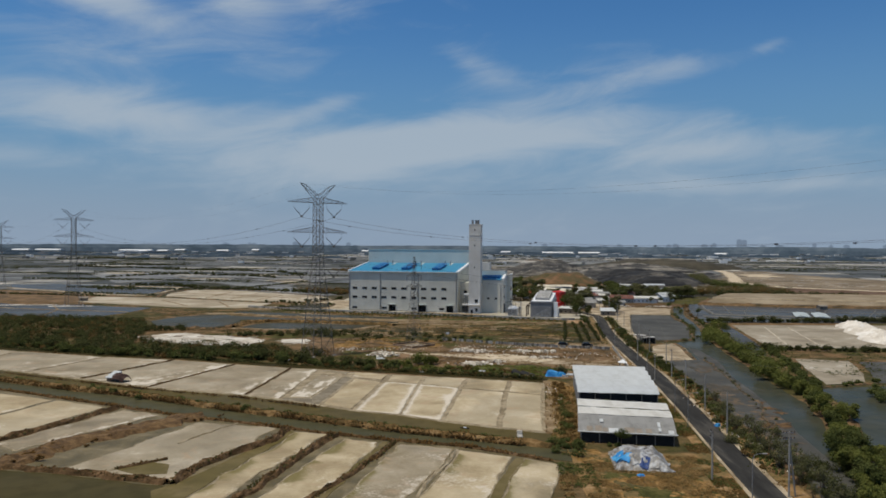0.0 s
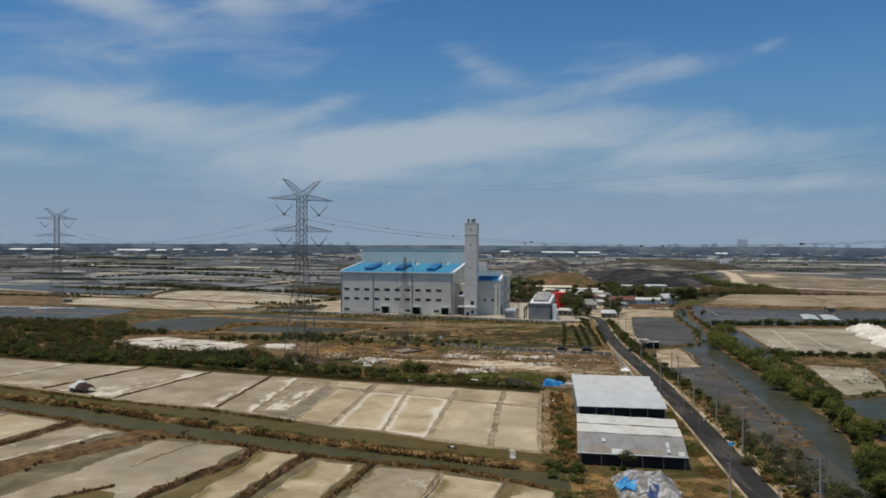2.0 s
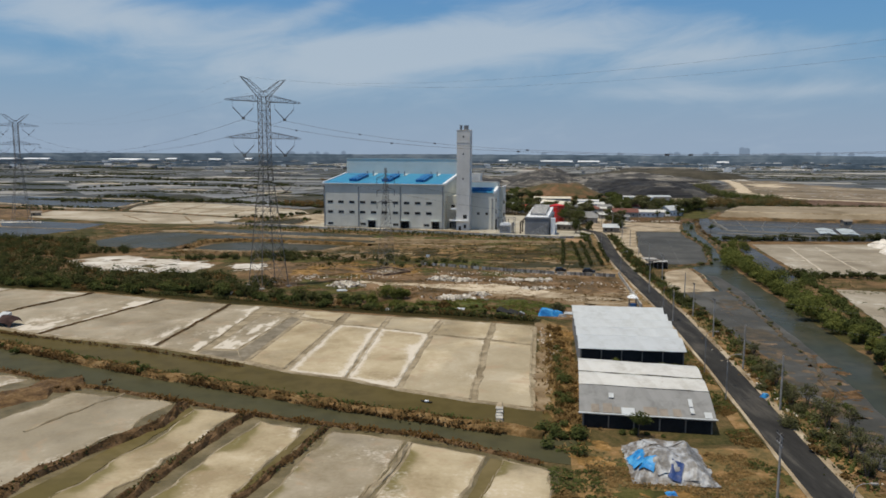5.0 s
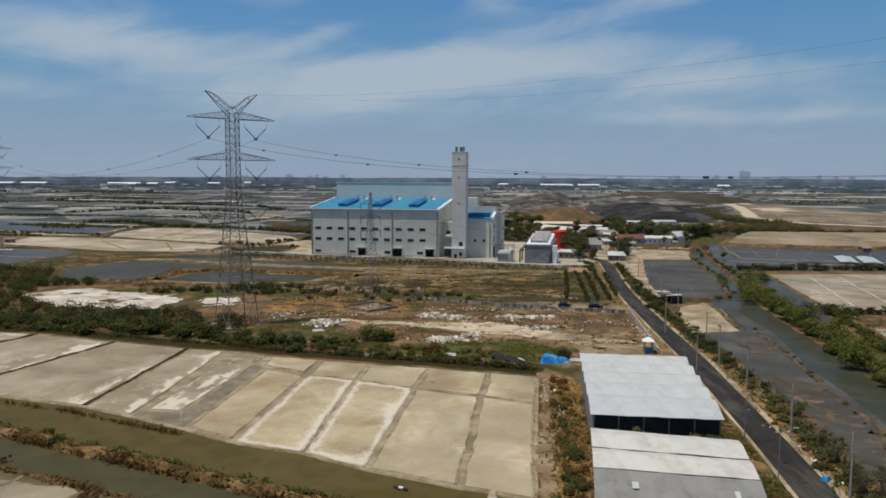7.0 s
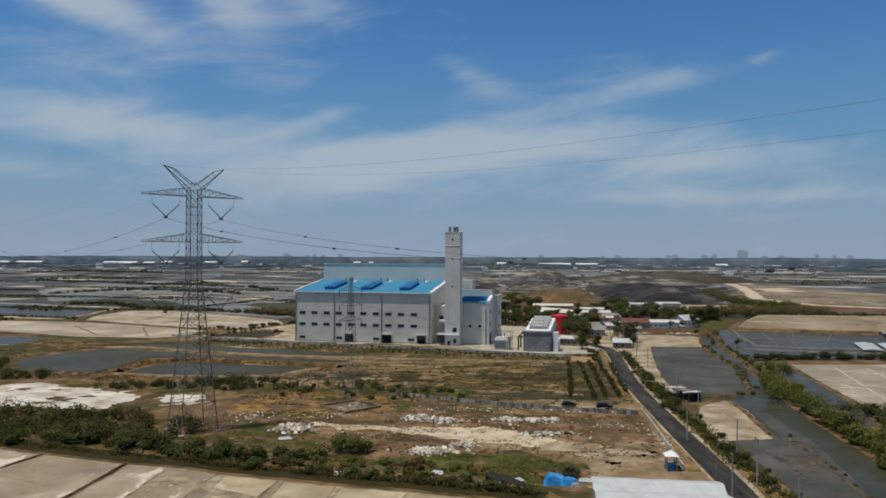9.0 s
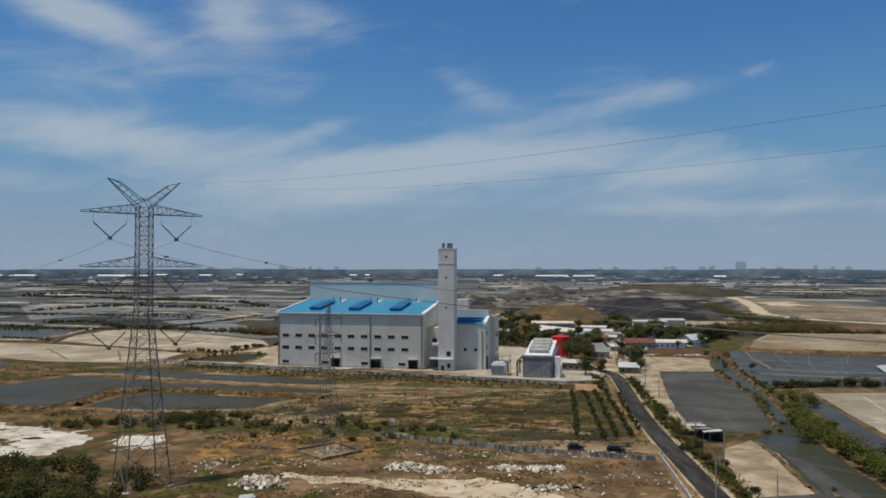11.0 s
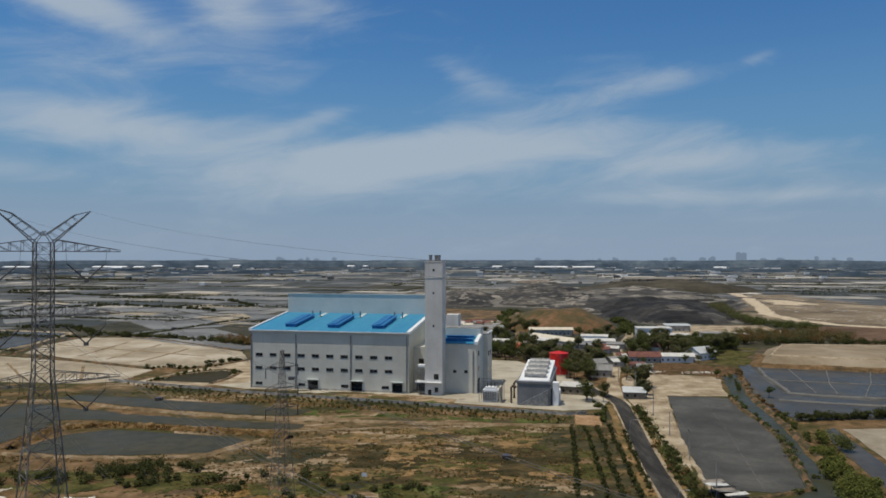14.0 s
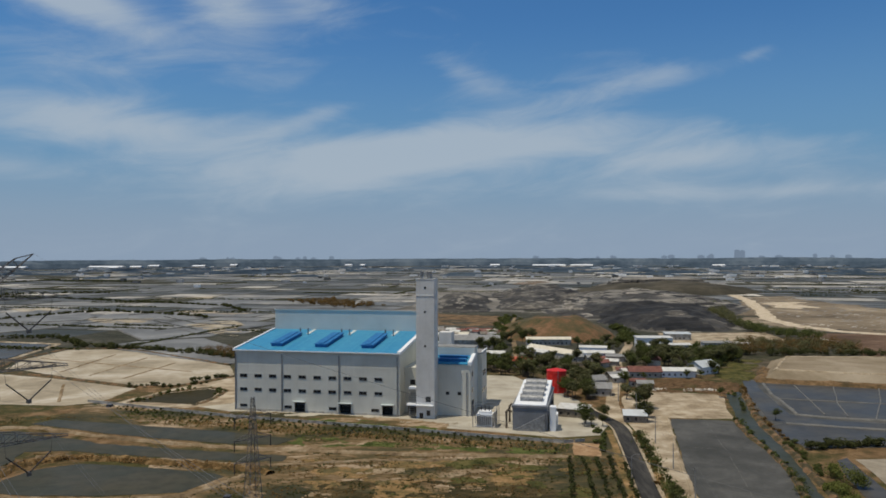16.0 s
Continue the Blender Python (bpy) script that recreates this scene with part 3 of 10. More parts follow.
M_BLACK_WASTE = material("black_landfill_liner", ((0.0, (0.016, 0.017, 0.019)), (0.5, (0.03, 0.03, 0.031)), (0.85, (0.05, 0.048, 0.046)), (1.0, (0.10, 0.092, 0.08))), 0.03, 0.3, 0.9, 0, 0.6, fine_amount=0.3, spec=0.1)
M_OLIVE_HILL = material("olive_covered_tip", ((0.0, (0.035, 0.033, 0.025)), (0.5, (0.06, 0.054, 0.04)), (1.0, (0.10, 0.088, 0.066))), 0.012, 0.12, 0.95, 0, 0.5, fine_amount=0.3, spec=0.1)
M_TIP_DARK = material("dark_grey_landfill", ((0.0, (0.03, 0.029, 0.027)), (0.5, (0.06, 0.056, 0.05)), (0.85, (0.105, 0.096, 0.082)), (1.0, (0.2, 0.18, 0.15))), 0.02, 0.25, 0.95, 0, 0.6, fine_amount=0.4)
M_TIP = material("grey_brown_landfill", ((0.0, (0.065, 0.06, 0.052)), (0.35, (0.125, 0.115, 0.097)), (0.6, (0.18, 0.165, 0.14)), (0.85, (0.24, 0.22, 0.185)), (1.0, (0.34, 0.30, 0.25))), 0.018, 0.25, 0.95, 0, 0.6,
                 stretch=(0.5, 0.5, 9), fine_amount=0.4)
M_HILL = material("brown_grassed_hill", ((0.0, (0.05, 0.047, 0.018)), (0.35, (0.09, 0.066, 0.028)), (0.65, (0.14, 0.078, 0.036)), (1.0, (0.19, 0.108, 0.058))), 0.05, 0.5, 0.95, 0, 0.6, mid=0.3)
# mud and salt tones; the mid greys also hold sky mirrored in water
M_FAR_POND = material("far_fish_ponds", ((0.0, (0.028, 0.03, 0.02)), (0.22, (0.06, 0.06, 0.05)), (0.4, (0.105, 0.107, 0.102)), (0.6, (0.165, 0.165, 0.158)), (0.78, (0.22, 0.21, 0.185)), (0.9, (0.33, 0.30, 0.25)), (1.0, (0.50, 0.465, 0.40))),
                      0.02, 0.2, 0.6, 0, 0.1, 0.5, island=0.5, fine_amount=0.1, mid=0.08)

# ---------------------------------------------------------------- small tools
def mesh_of(name, bm, mat):
    me = bpy.data.meshes.new(name)
    bm.to_mesh(me)
    bm.free()
    if mat:
        me.materials.append(mat)
    return me


def part(name, bm, mat, parent, label=""):
    ob = new(name, mesh_of(name, bm, mat))
    ob.parent = parent
    return tagged(ob, label)


def thing(name, label, category, group="", kind="", at=None):
    ob = new(name)
    if at is not None:
        ob.matrix_basis = at
    return tagged(ob, label, category, group, kind)


def solid(name, bm, mat, label, category, group="", kind="", at=None):
    ob = new(name, mesh_of(name, bm, mat))
    if at is not None:
        ob.matrix_basis = at
    return tagged(ob, label, category, group, kind)


def from_arrays(name, verts, faces, mat, label="", category="", kind="", group=""):
    me = bpy.data.meshes.new(name)
    me.from_pydata(verts, [], faces)
    me.materials.append(mat)
    return tagged(new(name, me), label, category, group, kind)


def box(bm, x0, x1, y0, y1, z0, z1, m=None):
    vs = [bm.verts.new((x, y, z)) for z in (z0, z1) for x, y in ((x0, y0), (x1, y0), (x1, y1), (x0, y1))]
    if m is not None:
        for v in vs:
            v.co = m @ v.co
    for q in ((3, 2, 1, 0), (4, 5, 6, 7), (0, 1, 5, 4), (1, 2, 6, 5), (2, 3, 7, 6), (3, 0, 4, 7)):
        bm.faces.new([vs[i] for i in q])
    return vs


def boxes(*specs):
    bm = bmesh.new()
    for s in specs:
        box(bm, *s)
    return bm


def prism(bm, pts, z0, z1):
    """An upright prism over a flat outline; z1 may be a list with one height for each corner."""
    tops = z1 if isinstance(z1, (list, tuple)) else [z1] * len(pts)
    lo = [bm.verts.new((x, y, z0)) for x, y in pts]
    hi = [bm.verts.new((x, y, z)) for (x, y), z in zip(pts, tops)]
    bm.faces.new(hi)
    bm.faces.new(lo[::-1])
    for i in range(len(pts)):
        j = (i + 1) % len(pts)
        bm.faces.new((lo[i], lo[j], hi[j], hi[i]))
    return lo, hi


def beam(bm, a, b, w, sides=4):
    a, b = Vector(a), Vector(b)
    q = (b - a).to_track_quat("Z", "Y").to_matrix()
    ring = [q @ Vector((w * math.cos(2 * math.pi * (k + 0.5) / sides), w * math.sin(2 * math.pi * (k + 0.5) / sides), 0)) for k in range(sides)]
    lo, hi = [bm.verts.new(a + r) for r in ring], [bm.verts.new(b + r) for r in ring]
    for k in range(sides):
        j = (k + 1) % sides
        bm.faces.new((lo[k], lo[j], hi[j], hi[k]))
    bm.faces.new(lo[::-1])
    bm.faces.new(hi)


def tube(bm, pts, radii, sides=6):
    """A tapering tube through points."""
    rings = []
    for i, p in enumerate(pts):
        d = Vector(pts[min(i + 1, len(pts) - 1)]) - Vector(pts[max(i - 1, 0)])
        q = d.to_track_quat("Z", "Y").to_matrix()
        rings.append([bm.verts.new(Vector(p) + q @ Vector((radii[i] * math.cos(2 * math.pi * k / sides), radii[i] * math.sin(2 * math.pi * k / sides), 0)))
                      for k in range(sides)])
    for r, s in zip(rings, rings[1:]):
        for k in range(sides):
            j = (k + 1) % sides
            bm.faces.new((r[k], r[j], s[j], s[k]))
    bm.faces.new(rings[0][::-1])
    bm.faces.new(rings[-1])


def cylinder(bm, x, y, z0, z1, r0, r1=None, sides=24):
    tube(bm, ((x, y, z0), (x, y, z1)), (r0, r0 if r1 is None else r1), sides)


def wobble(pts, step, jag, seed=0.0, closed=True):
    """A line through the points, cut into short steps that wander by jag."""
    out = []
    n = len(pts) if closed else len(pts) - 1
    for i in range(n):
        a, b = Vector((*pts[i], 0)), Vector((*pts[(i + 1) % len(pts)], 0))
        k = max(1, int((b - a).length / step))
        for j in range(k):
            p = a.lerp(b, j / k)
            w = noise.noise_vector(Vector((p.x * 0.16, p.y * 0.16, seed))) * jag + noise.noise_vector(Vector((p.x * 0.6, p.y * 0.6, seed + 9))) * jag * 0.4
            out.append((p.x + w.x, p.y + w.y))
    if not closed:
        out.append(tuple(pts[-1]))
    return out


def sheet(name, pts, z, mat, label, category, step=3.0, jag=0.6, thick=0.35, kind="", group="", seed=0.0):
    """A thin flat piece of ground or water with an uneven outline."""
    bm = bmesh.new()
    line = wobble(pts, step, jag, seed + len(name)) if jag else list(pts)
    lo, hi = prism(bm, line, z - thick, z)
    bmesh.ops.triangulate(bm, faces=[f for f in bm.faces if len(f.verts) > 4])
    bmesh.ops.recalc_face_normals(bm, faces=bm.faces)
    return solid(name, bm, mat, label, category, group, kind)


def ridge_mesh(line, width, height, rough=0.25, z=0.0, seed=0.0, flat=0.4):
    """A low bank of earth along a line."""
    bm = bmesh.new()
    rows = []
    for i, p in enumerate(line):
        a, b = Vector((*line[max(i - 1, 0)], 0)), Vector((*line[min(i + 1, len(line) - 1)], 0))
        d = (b - a).normalized()
        side = Vector((-d.y, d.x, 0))
        row = []
        for u, h in ((-1, 0.0), (-flat - 0.1, 0.75), (-flat * 0.4, 1.0), (flat * 0.4, 1.0), (flat + 0.1, 0.75), (1, 0.0)):
            q = Vector((*p, 0))
            s = 1 + rough * noise.noise(Vector((q.x * 0.3 + u, q.y * 0.3, seed)))
            hh = h * height * (1 + rough * 2 * noise.noise(Vector((q.x * 0.5, q.y * 0.5 + u * 3, seed + 5))))
            row.append(bm.verts.new(q + side * (u * width / 2 * s) + Vector((0, 0, z + hh - (0.3 if h == 0 else 0)))))
        rows.append(row)
    for r, s in zip(rows, rows[1:]):
        for k in range(5):
            bm.faces.new((r[k], s[k], s[k + 1], r[k + 1]))
    bmesh.ops.recalc_face_normals(bm, faces=bm.faces)
    return bm


def ridge(name, pts, width, height, mat, label, category="bank", step=2.0, jag=0.5, kind="structure", rough=0.3, seed=0.0):
    return solid(name, ridge_mesh(wobble(pts, step, jag, seed, False), width, height, rough, 0.0, seed), mat, label, category, "", kind)


def leaf_cloud(centres, radii, count, size, rng, squash=0.75, up=0.55):
    """Many small leaf clumps, tilted every way, on the shells of the given puffs."""
    c, r = np.repeat(np.asarray(centres, float), count, 0), np.repeat(np.asarray(radii, float), count)
    d = rng.normal(size=c.shape)
    d /= np.linalg.norm(d, axis=1)[:, None]
    p = c + d * (r * rng.uniform(0.45, 1.05, len(r)))[:, None] * np.array((1, 1, squash))
    face = d * 0.7 + np.array((0, 0, up)) + rng.normal(scale=0.38, size=d.shape)
    face /= np.linalg.norm(face, axis=1)[:, None] + 1e-9
    a = np.cross(face, rng.normal(size=c.shape))
    a /= np.linalg.norm(a, axis=1)[:, None] + 1e-9
    b = np.cross(face, a)
    s = (size * rng.uniform(0.6, 1.4, len(r)))[:, None]
    v = np.stack((p - a * s, p + b * s * 0.7, p + a * s, p - b * s * 0.7), 1).reshape(-1, 3)
    f = np.arange(len(v)).reshape(-1, 4)
    return v, f


def foliage(name, centres, radii, count, size, mat, label, category, kind="stuff", seed=1, squash=0.75, up=0.55):
    v, f = leaf_cloud(centres, radii, int(count * 1.7), size * 0.74, np.random.default_rng(seed), squash, up)
    v[:, 2] = np.maximum(v[:, 2], 0.02)
    return from_arrays(name, v.tolist(), f.tolist(), mat, label, category, kind)


def along(pts, step):
    out = []
    for a, b in zip(pts, pts[1:]):
        a, b = Vector((*a, 0)), Vector((*b, 0))
        k = max(1, int((b - a).length / step))
        out += [a.lerp(b, j / k) for j in range(k)]
    return out


def belt(name, pts, step, spread, r0, r1, mat, label, seed, count=70, size=0.42, category="bushes", tall=0.8):
    """A hedge-like belt of bushes along a line."""
    rng = np.random.default_rng(seed)
    centres, radii = [], []
    for p in along(pts, step):
        swell = noise.noise(Vector((p.x * 0.09, p.y * 0.09, seed))) + 0.6 * noise.noise(Vector((p.x * 0.3, p.y * 0.3, seed)))
        r = rng.uniform(r0, r1) * (0.95 + 0.75 * swell)
        if r < r0 * 0.45:
            continue
        q = (p.x + rng.normal() * spread, p.y + rng.normal() * spread)
        centres += [(q[0], q[1], r * tall)]
        radii += [r]
        for _ in range(2):
            centres += [(q[0] + rng.normal() * r * 0.6, q[1] + rng.normal() * r * 0.6, r * tall * rng.uniform(0.5, 1.35))]
            radii += [r * rng.uniform(0.45, 0.75)]
    return foliage(name, centres, radii, count, size, mat, label, category, "stuff", seed)


def reeds(name, line, per_metre, spread, h0, h1, mat, label, seed, base=0.3, category="reeds"):
    """Leaning blades of dry reed and grass crowded along a line, thicker and thinner by stretches."""
    rng = np.random.default_rng(seed)
    pts = np.array([p[:2] for p in along(line, 0.5)])
    p = np.repeat(pts, max(1, int(per_metre * 0.5)), 0)
    p = p + rng.normal(size=p.shape) * (spread, spread * 0.8) + rng.uniform(-0.3, 0.3, p.shape)
    dense = cloudy(p[:, 0], p[:, 1], 5.0, seed, 3)
    keep = dense > rng.uniform(-1.3, 0.5, len(p))
    p, dense = p[keep], dense[keep]
    n = len(p)
    h = 0.75 * rng.uniform(h0, h1, n) * np.clip(1.0 + 0.5 * dense, 0.5, 1.6)
    a = rng.uniform(0, 6.283, n)
    lean = rng.uniform(0.4, 1.7, n) * h
    w = rng.uniform(0.09, 0.24, n)
    b = a + 1.57 + rng.normal(size=n) * 0.4
    foot = np.stack((p[:, 0], p[:, 1], base * np.exp(-rng.random(n))), 1)
    side = np.stack((np.cos(b), np.sin(b), np.zeros(n)), 1) * w[:, None]
    top = foot + np.stack((np.cos(a) * lean, np.sin(a) * lean, h), 1)
    v = np.stack((foot - side, foot + side, top + side * 0.8, top - side * 0.8), 1).reshape(-1, 3)
    return from_arrays(name, v.tolist(), np.arange(len(v)).reshape(-1, 4).tolist(), mat, label, category, "stuff")


def inside(p, poly):
    hit = False
    for (x0, y0), (x1, y1) in zip(poly, poly[1:] + poly[:1]):
        if (y0 > p[1]) != (y1 > p[1]) and p[0] < (x1 - x0) * (p[1] - y0) / (y1 - y0) + x0:
            hit = not hit
    return hit


def scatter(poly, n, rng):
    xs, ys = [p[0] for p in poly], [p[1] for p in poly]
    out = []
    while len(out) < n:
        p = (rng.uniform(min(xs), max(xs)), rng.uniform(min(ys), max(ys)))
        if inside(p, poly):
            out.append(p)
    return out


def thicket(name, poly, n, r0, r1, mat, label, seed, count=60, size=0.4, category="bushes", tall=0.7):
    rng = np.random.default_rng(seed)
    pts = scatter(poly, n, rng)
    radii = rng.uniform(r0, r1, n)
    return foliage(name, [(x, y, r * tall) for (x, y), r in zip(pts, radii)], radii, count, size, mat, label, category, "stuff", seed)


def lattice_noise(x, y, seed):
    """Smooth random values over the plane, between -1 and 1, for whole arrays at once."""
    i, j = np.floor(x).astype(np.int64), np.floor(y).astype(np.int64)
    u, v = x - i, y - j
    u, v = u * u * (3 - 2 * u), v * v * (3 - 2 * v)

    def at(a, b):
        h = (a * 374761393 + b * 668265263 + int(seed * 977) * 144665) & 0x7FFFFFFF
        h = ((h ^ (h >> 13)) * 1274126177) & 0x7FFFFFFF
        return ((h ^ (h >> 16)) % 20011) / 10005.5 - 1.0

    return (at(i, j) * (1 - u) + at(i + 1, j) * u) * (1 - v) + (at(i, j + 1) * (1 - u) + at(i + 1, j + 1) * u) * v


def cloudy(x, y, size, seed, octaves=4):
    out, amp = 0.0, 1.0
    for k in range(octaves):
        out = out + amp * lattice_noise(x / size * 2 ** k, y / size * 2 ** k, seed + 3.7 * k)
        amp *= 0.55
    return out


def depth_inside(x, y, poly):
    """Distance from the outline, positive inside."""
    best, hit = np.full(x.shape, 1e9), np.zeros(x.shape, bool)
    for (x0, y0), (x1, y1) in zip(poly, poly[1:] + poly[:1]):
        dx, dy = x1 - x0, y1 - y0
        k = np.clip(((x - x0) * dx + (y - y0) * dy) / (dx * dx + dy * dy + 1e-9), 0, 1)
        best = np.minimum(best, np.hypot(x - x0 - k * dx, y - y0 - k * dy))
        if y0 != y1:
            hit ^= ((y0 > y) != (y1 > y)) & (x < (x1 - x0) * (y - y0) / (y1 - y0) + x0)
    return np.where(hit, best, -best)


def patch(name, poly, z, mat, label, category="ground", cell=0.8, wander=3.0, size=11.0, holes=-9.0, seed=0, kind="structure"):
    """A patch of ground with a frayed outline, broken up where it thins out."""
    poly = list(poly)
    m = wander * 1.5
    xs = np.arange(min(p[0] for p in poly) - m, max(p[0] for p in poly) + m, cell)
    ys = np.arange(min(p[1] for p in poly) - m, max(p[1] for p in poly) + m, cell)
    gx, gy = np.meshgrid(xs, ys)
    cx, cy = gx[:-1, :-1] + cell / 2, gy[:-1, :-1] + cell / 2
    d = depth_inside(cx, cy, poly)
    keep = (d + wander * cloudy(cx, cy, size, seed, 5) > 0) & (d > -m)
    keep &= (cloudy(cx * 0.6, cy, size * 0.55, seed + 31, 4) > holes) | (d > 40)
    rng = np.random.default_rng(seed + 500)
    jx, jy = rng.uniform(-0.3, 0.3, gx.shape) * cell, rng.uniform(-0.3, 0.3, gx.shape) * cell
    lift = 0.05 * cloudy(gx, gy, 3.0, seed + 5, 2)
    verts = np.stack((gx + jx, gy + jy, z + np.maximum(lift, -0.03)), -1).reshape(-1, 3)
    w = gx.shape[1]
    r, c = np.nonzero(keep)
    k = r * w + c
    quads = np.stack((k, k + 1, k + w + 1, k + w), 1)
    used, back = np.unique(quads, return_inverse=True)
    return from_arrays(name, verts[used].tolist(), back.reshape(-1, 4).tolist(), mat, label, category, kind)


# ---------------------------------------------------------------- ground and distance
def ground():
    bm = bmesh.new()
    rings, sides = (0, 300, 700, 1500, 3000, 6000), 48
    rows = [[bm.verts.new((0, 300, 0))]]
    for r in rings[1:]:
        rows.append([bm.verts.new((r * math.cos(2 * math.pi * k / sides), 300 + r * math.sin(2 * math.pi * k / sides), 0)) for k in range(sides)])
    for k in range(sides):
        j = (k + 1) % sides
        bm.faces.new((rows[0][0], rows[1][k], rows[1][j]))
        for a, b in zip(rows[1:], rows[2:]):
            bm.faces.new((a[k], b[k], b[j], a[j]))
    solid("ground", bm, M_GROUND, "flat brown coastal ground with dry grass", "ground", "", "structure")


ground()


def far_woods():
    """The wooded rim of the plain, haze put into its colour, with a jagged top."""
    bm = bmesh.new()
    prev = None
    n = 420
    for k in range(n + 1):
        a = radians(-75 + 150 * k / n)
        r = 4620
        x, y = r * math.sin(a), r * math.cos(a)
        h = 43 + 7 * noise.noise(Vector((k * 0.045, 2.0, 0))) + 3 * noise.noise(Vector((k * 0.4, 7.0, 0))) + 1.5 * noise.noise(Vector((k * 1.3, 1.0, 3)))
        row = [bm.verts.new((x * s, y * s, z)) for s, z in ((0.985, -2), (0.99, h * 0.55), (1.0, h), (1.03, h * 0.8), (1.035, -2))]
        if prev:
            for i in range(4):
                bm.faces.new((prev[i], prev[i + 1], row[i + 1], row[i]))
        prev = row
    solid("backdrop", bm, M_FOREST, "far low woods along the horizon, haze put in their colour", "woods", "", "structure")


far_woods()


def far_wood_belts():
    """Low dark woods in broken strips across the far plain, haze put into their colour."""
    rng = np.random.default_rng(29)
    bm = bmesh.new()
    for _ in range(130):
        r = 2500 + 1950 * rng.random() ** 0.7
        a0 = radians(rng.uniform(-42, 42))
        wide, h = radians(rng.uniform(1.0, 7.0)), rng.uniform(5, 11)
        n = max(8, int(wide * r / 16))
        prev = None
        for k in range(n + 1):
            a = a0 + wide * k / n
            fade = min(1.0, 6 * k / n, 6 * (1 - k / n))
            top = max(0.4, h * fade * (0.8 + 0.5 * noise.noise(Vector((a * r * 0.012, r, 0))) + 0.35 * noise.noise(Vector((a * r * 0.05, r, 4)))))
            row = [bm.verts.new((rr * math.sin(a), rr * math.cos(a), z)) for rr, z in ((r, -0.5), (r + 4, top), (r + 34, top * 0.9), (r + 40, -0.5))]
            if prev:
                for i in range(3):
                    bm.faces.new((prev[i], prev[i + 1], row[i + 1], row[i]))
            prev = row
    bmesh.ops.recalc_face_normals(bm, faces=bm.faces)
    solid("far_wood_belts", bm, M_FOREST, "dark strips of far woods across the plain, coloured with haze", "woods", "", "stuff")


far_wood_belts()


def far_city():
    rng = np.random.default_rng(5)
    specs = [(1693, 4330, 24, 86), (1722, 4330, 24, 83), (2070, 4200, 14, 62), (1560, 4390, 30, 54), (1900, 4270, 30, 55)]
    for k in range(30):
        a = rng.uniform(-0.36, -0.14) if k < 14 else rng.uniform(0.12, 0.56)
        specs.append((4640 * math.sin(a), 4640 * math.cos(a), rng.uniform(10, 34), 48 + abs(rng.normal()) * 7))
    for x, y, w, h in specs:
        bm = bmesh.new()
        box(bm, -w / 2, w / 2, -10, 10, -1, h)
        box(bm, -w / 4, w / 5, -8, 8, h, h + 4)
        solid("tower_block", bm, M_CITY, "distant pale tower block, its haze put in as a glow", "building", "far skyline", "", pose(x, y, 0))


far_city()


def far_ponds():
    """Fish ponds and salt pans out to the horizon, row by row, with earth bunds left open between them."""
    rng = np.random.default_rng(11)
    verts, faces = [], []
    ca, sa = math.cos(radians(-14)), math.sin(radians(-14))
    v = 560.0
    while v < 4400:
        deep = rng.uniform(26, 60) * (1 + v / 2600)
        u = -3200.0
        while u < 3200:
            wide = rng.uniform(45, 150) * (1 + v / 3500)
            gap = rng.uniform(2.5, 7) * (1 + v / 1800)
            q = [(u, v), (u + wide, v), (u + wide, v + deep), (u, v + deep)]
            mid = (u + wide / 2, v + deep / 2)
            wx, wy = mid[0] * ca - mid[1] * sa, mid[0] * sa + mid[1] * ca
            u += wide + gap
            if wy < 560 or abs(wx) > wy * 0.85 + 60 or math.hypot(wx, wy) > 4450 or rng.random() < 0.1:
                continue
            if 0 < wx < 620 and wy < 1500 and not (wx > 330 + 0.1 * (wy - 600)):
                continue
            if wx > -170 and wx < 340 and wy < 700:
                continue
            if wx < -60 and wy < 780 and wx > -330:
                continue
            i = len(verts)
            for a, b in q:
                a, b = a + rng.normal() * 2, b + rng.normal() * 2
                verts.append((a * ca - b * sa, a * sa + b * ca, 0.12))
            faces.append((i, i + 1, i + 2, i + 3))
        v += deep + rng.uniform(3, 9) * (1 + v / 1500)
    from_arrays("fish_ponds", verts, faces, M_FAR_POND, "patchwork of far grey fish ponds and salt pans", "ponds", "stuff")


far_ponds()


def hill(name, cx, cy, rx, ry, h, mat, label, seed, steps=28, rough=0.35, terr=0.0):
    bm = bmesh.new()
    rows = []
    for i in range(steps + 1):
        row = []
        for j in range(steps + 1):
            u, v = 2 * i / steps - 1, 2 * j / steps - 1
            d = math.hypot(u, v)
            f = max(0.0, 1 - d) ** 0.6 if d < 1 else 0.0
            z = h * min(1.0, f * 1.35)
            z *= 1 + rough * (noise.noise(Vector((u * 2.5, v * 2.5, seed))) + 0.5 * noise.noise(Vector((u * 7, v * 7, seed))))
            if terr:
                z = z * 0.45 + 0.55 * round(z / terr) * terr
            row.append(bm.verts.new((cx + u * rx, cy + v * ry, max(z, 0) - (0.5 if d >= 0.98 else 0))))
        rows.append(row)
    for r, s in zip(rows, rows[1:]):
        for k in range(steps):
            bm.faces.new((r[k], s[k], s[k + 1], r[k + 1]))
    bmesh.ops.recalc_face_normals(bm, faces=bm.faces)
    for f in bm.faces:
        f.smooth = True
    return solid(name, bm, mat, label, "hill", "", "structure")


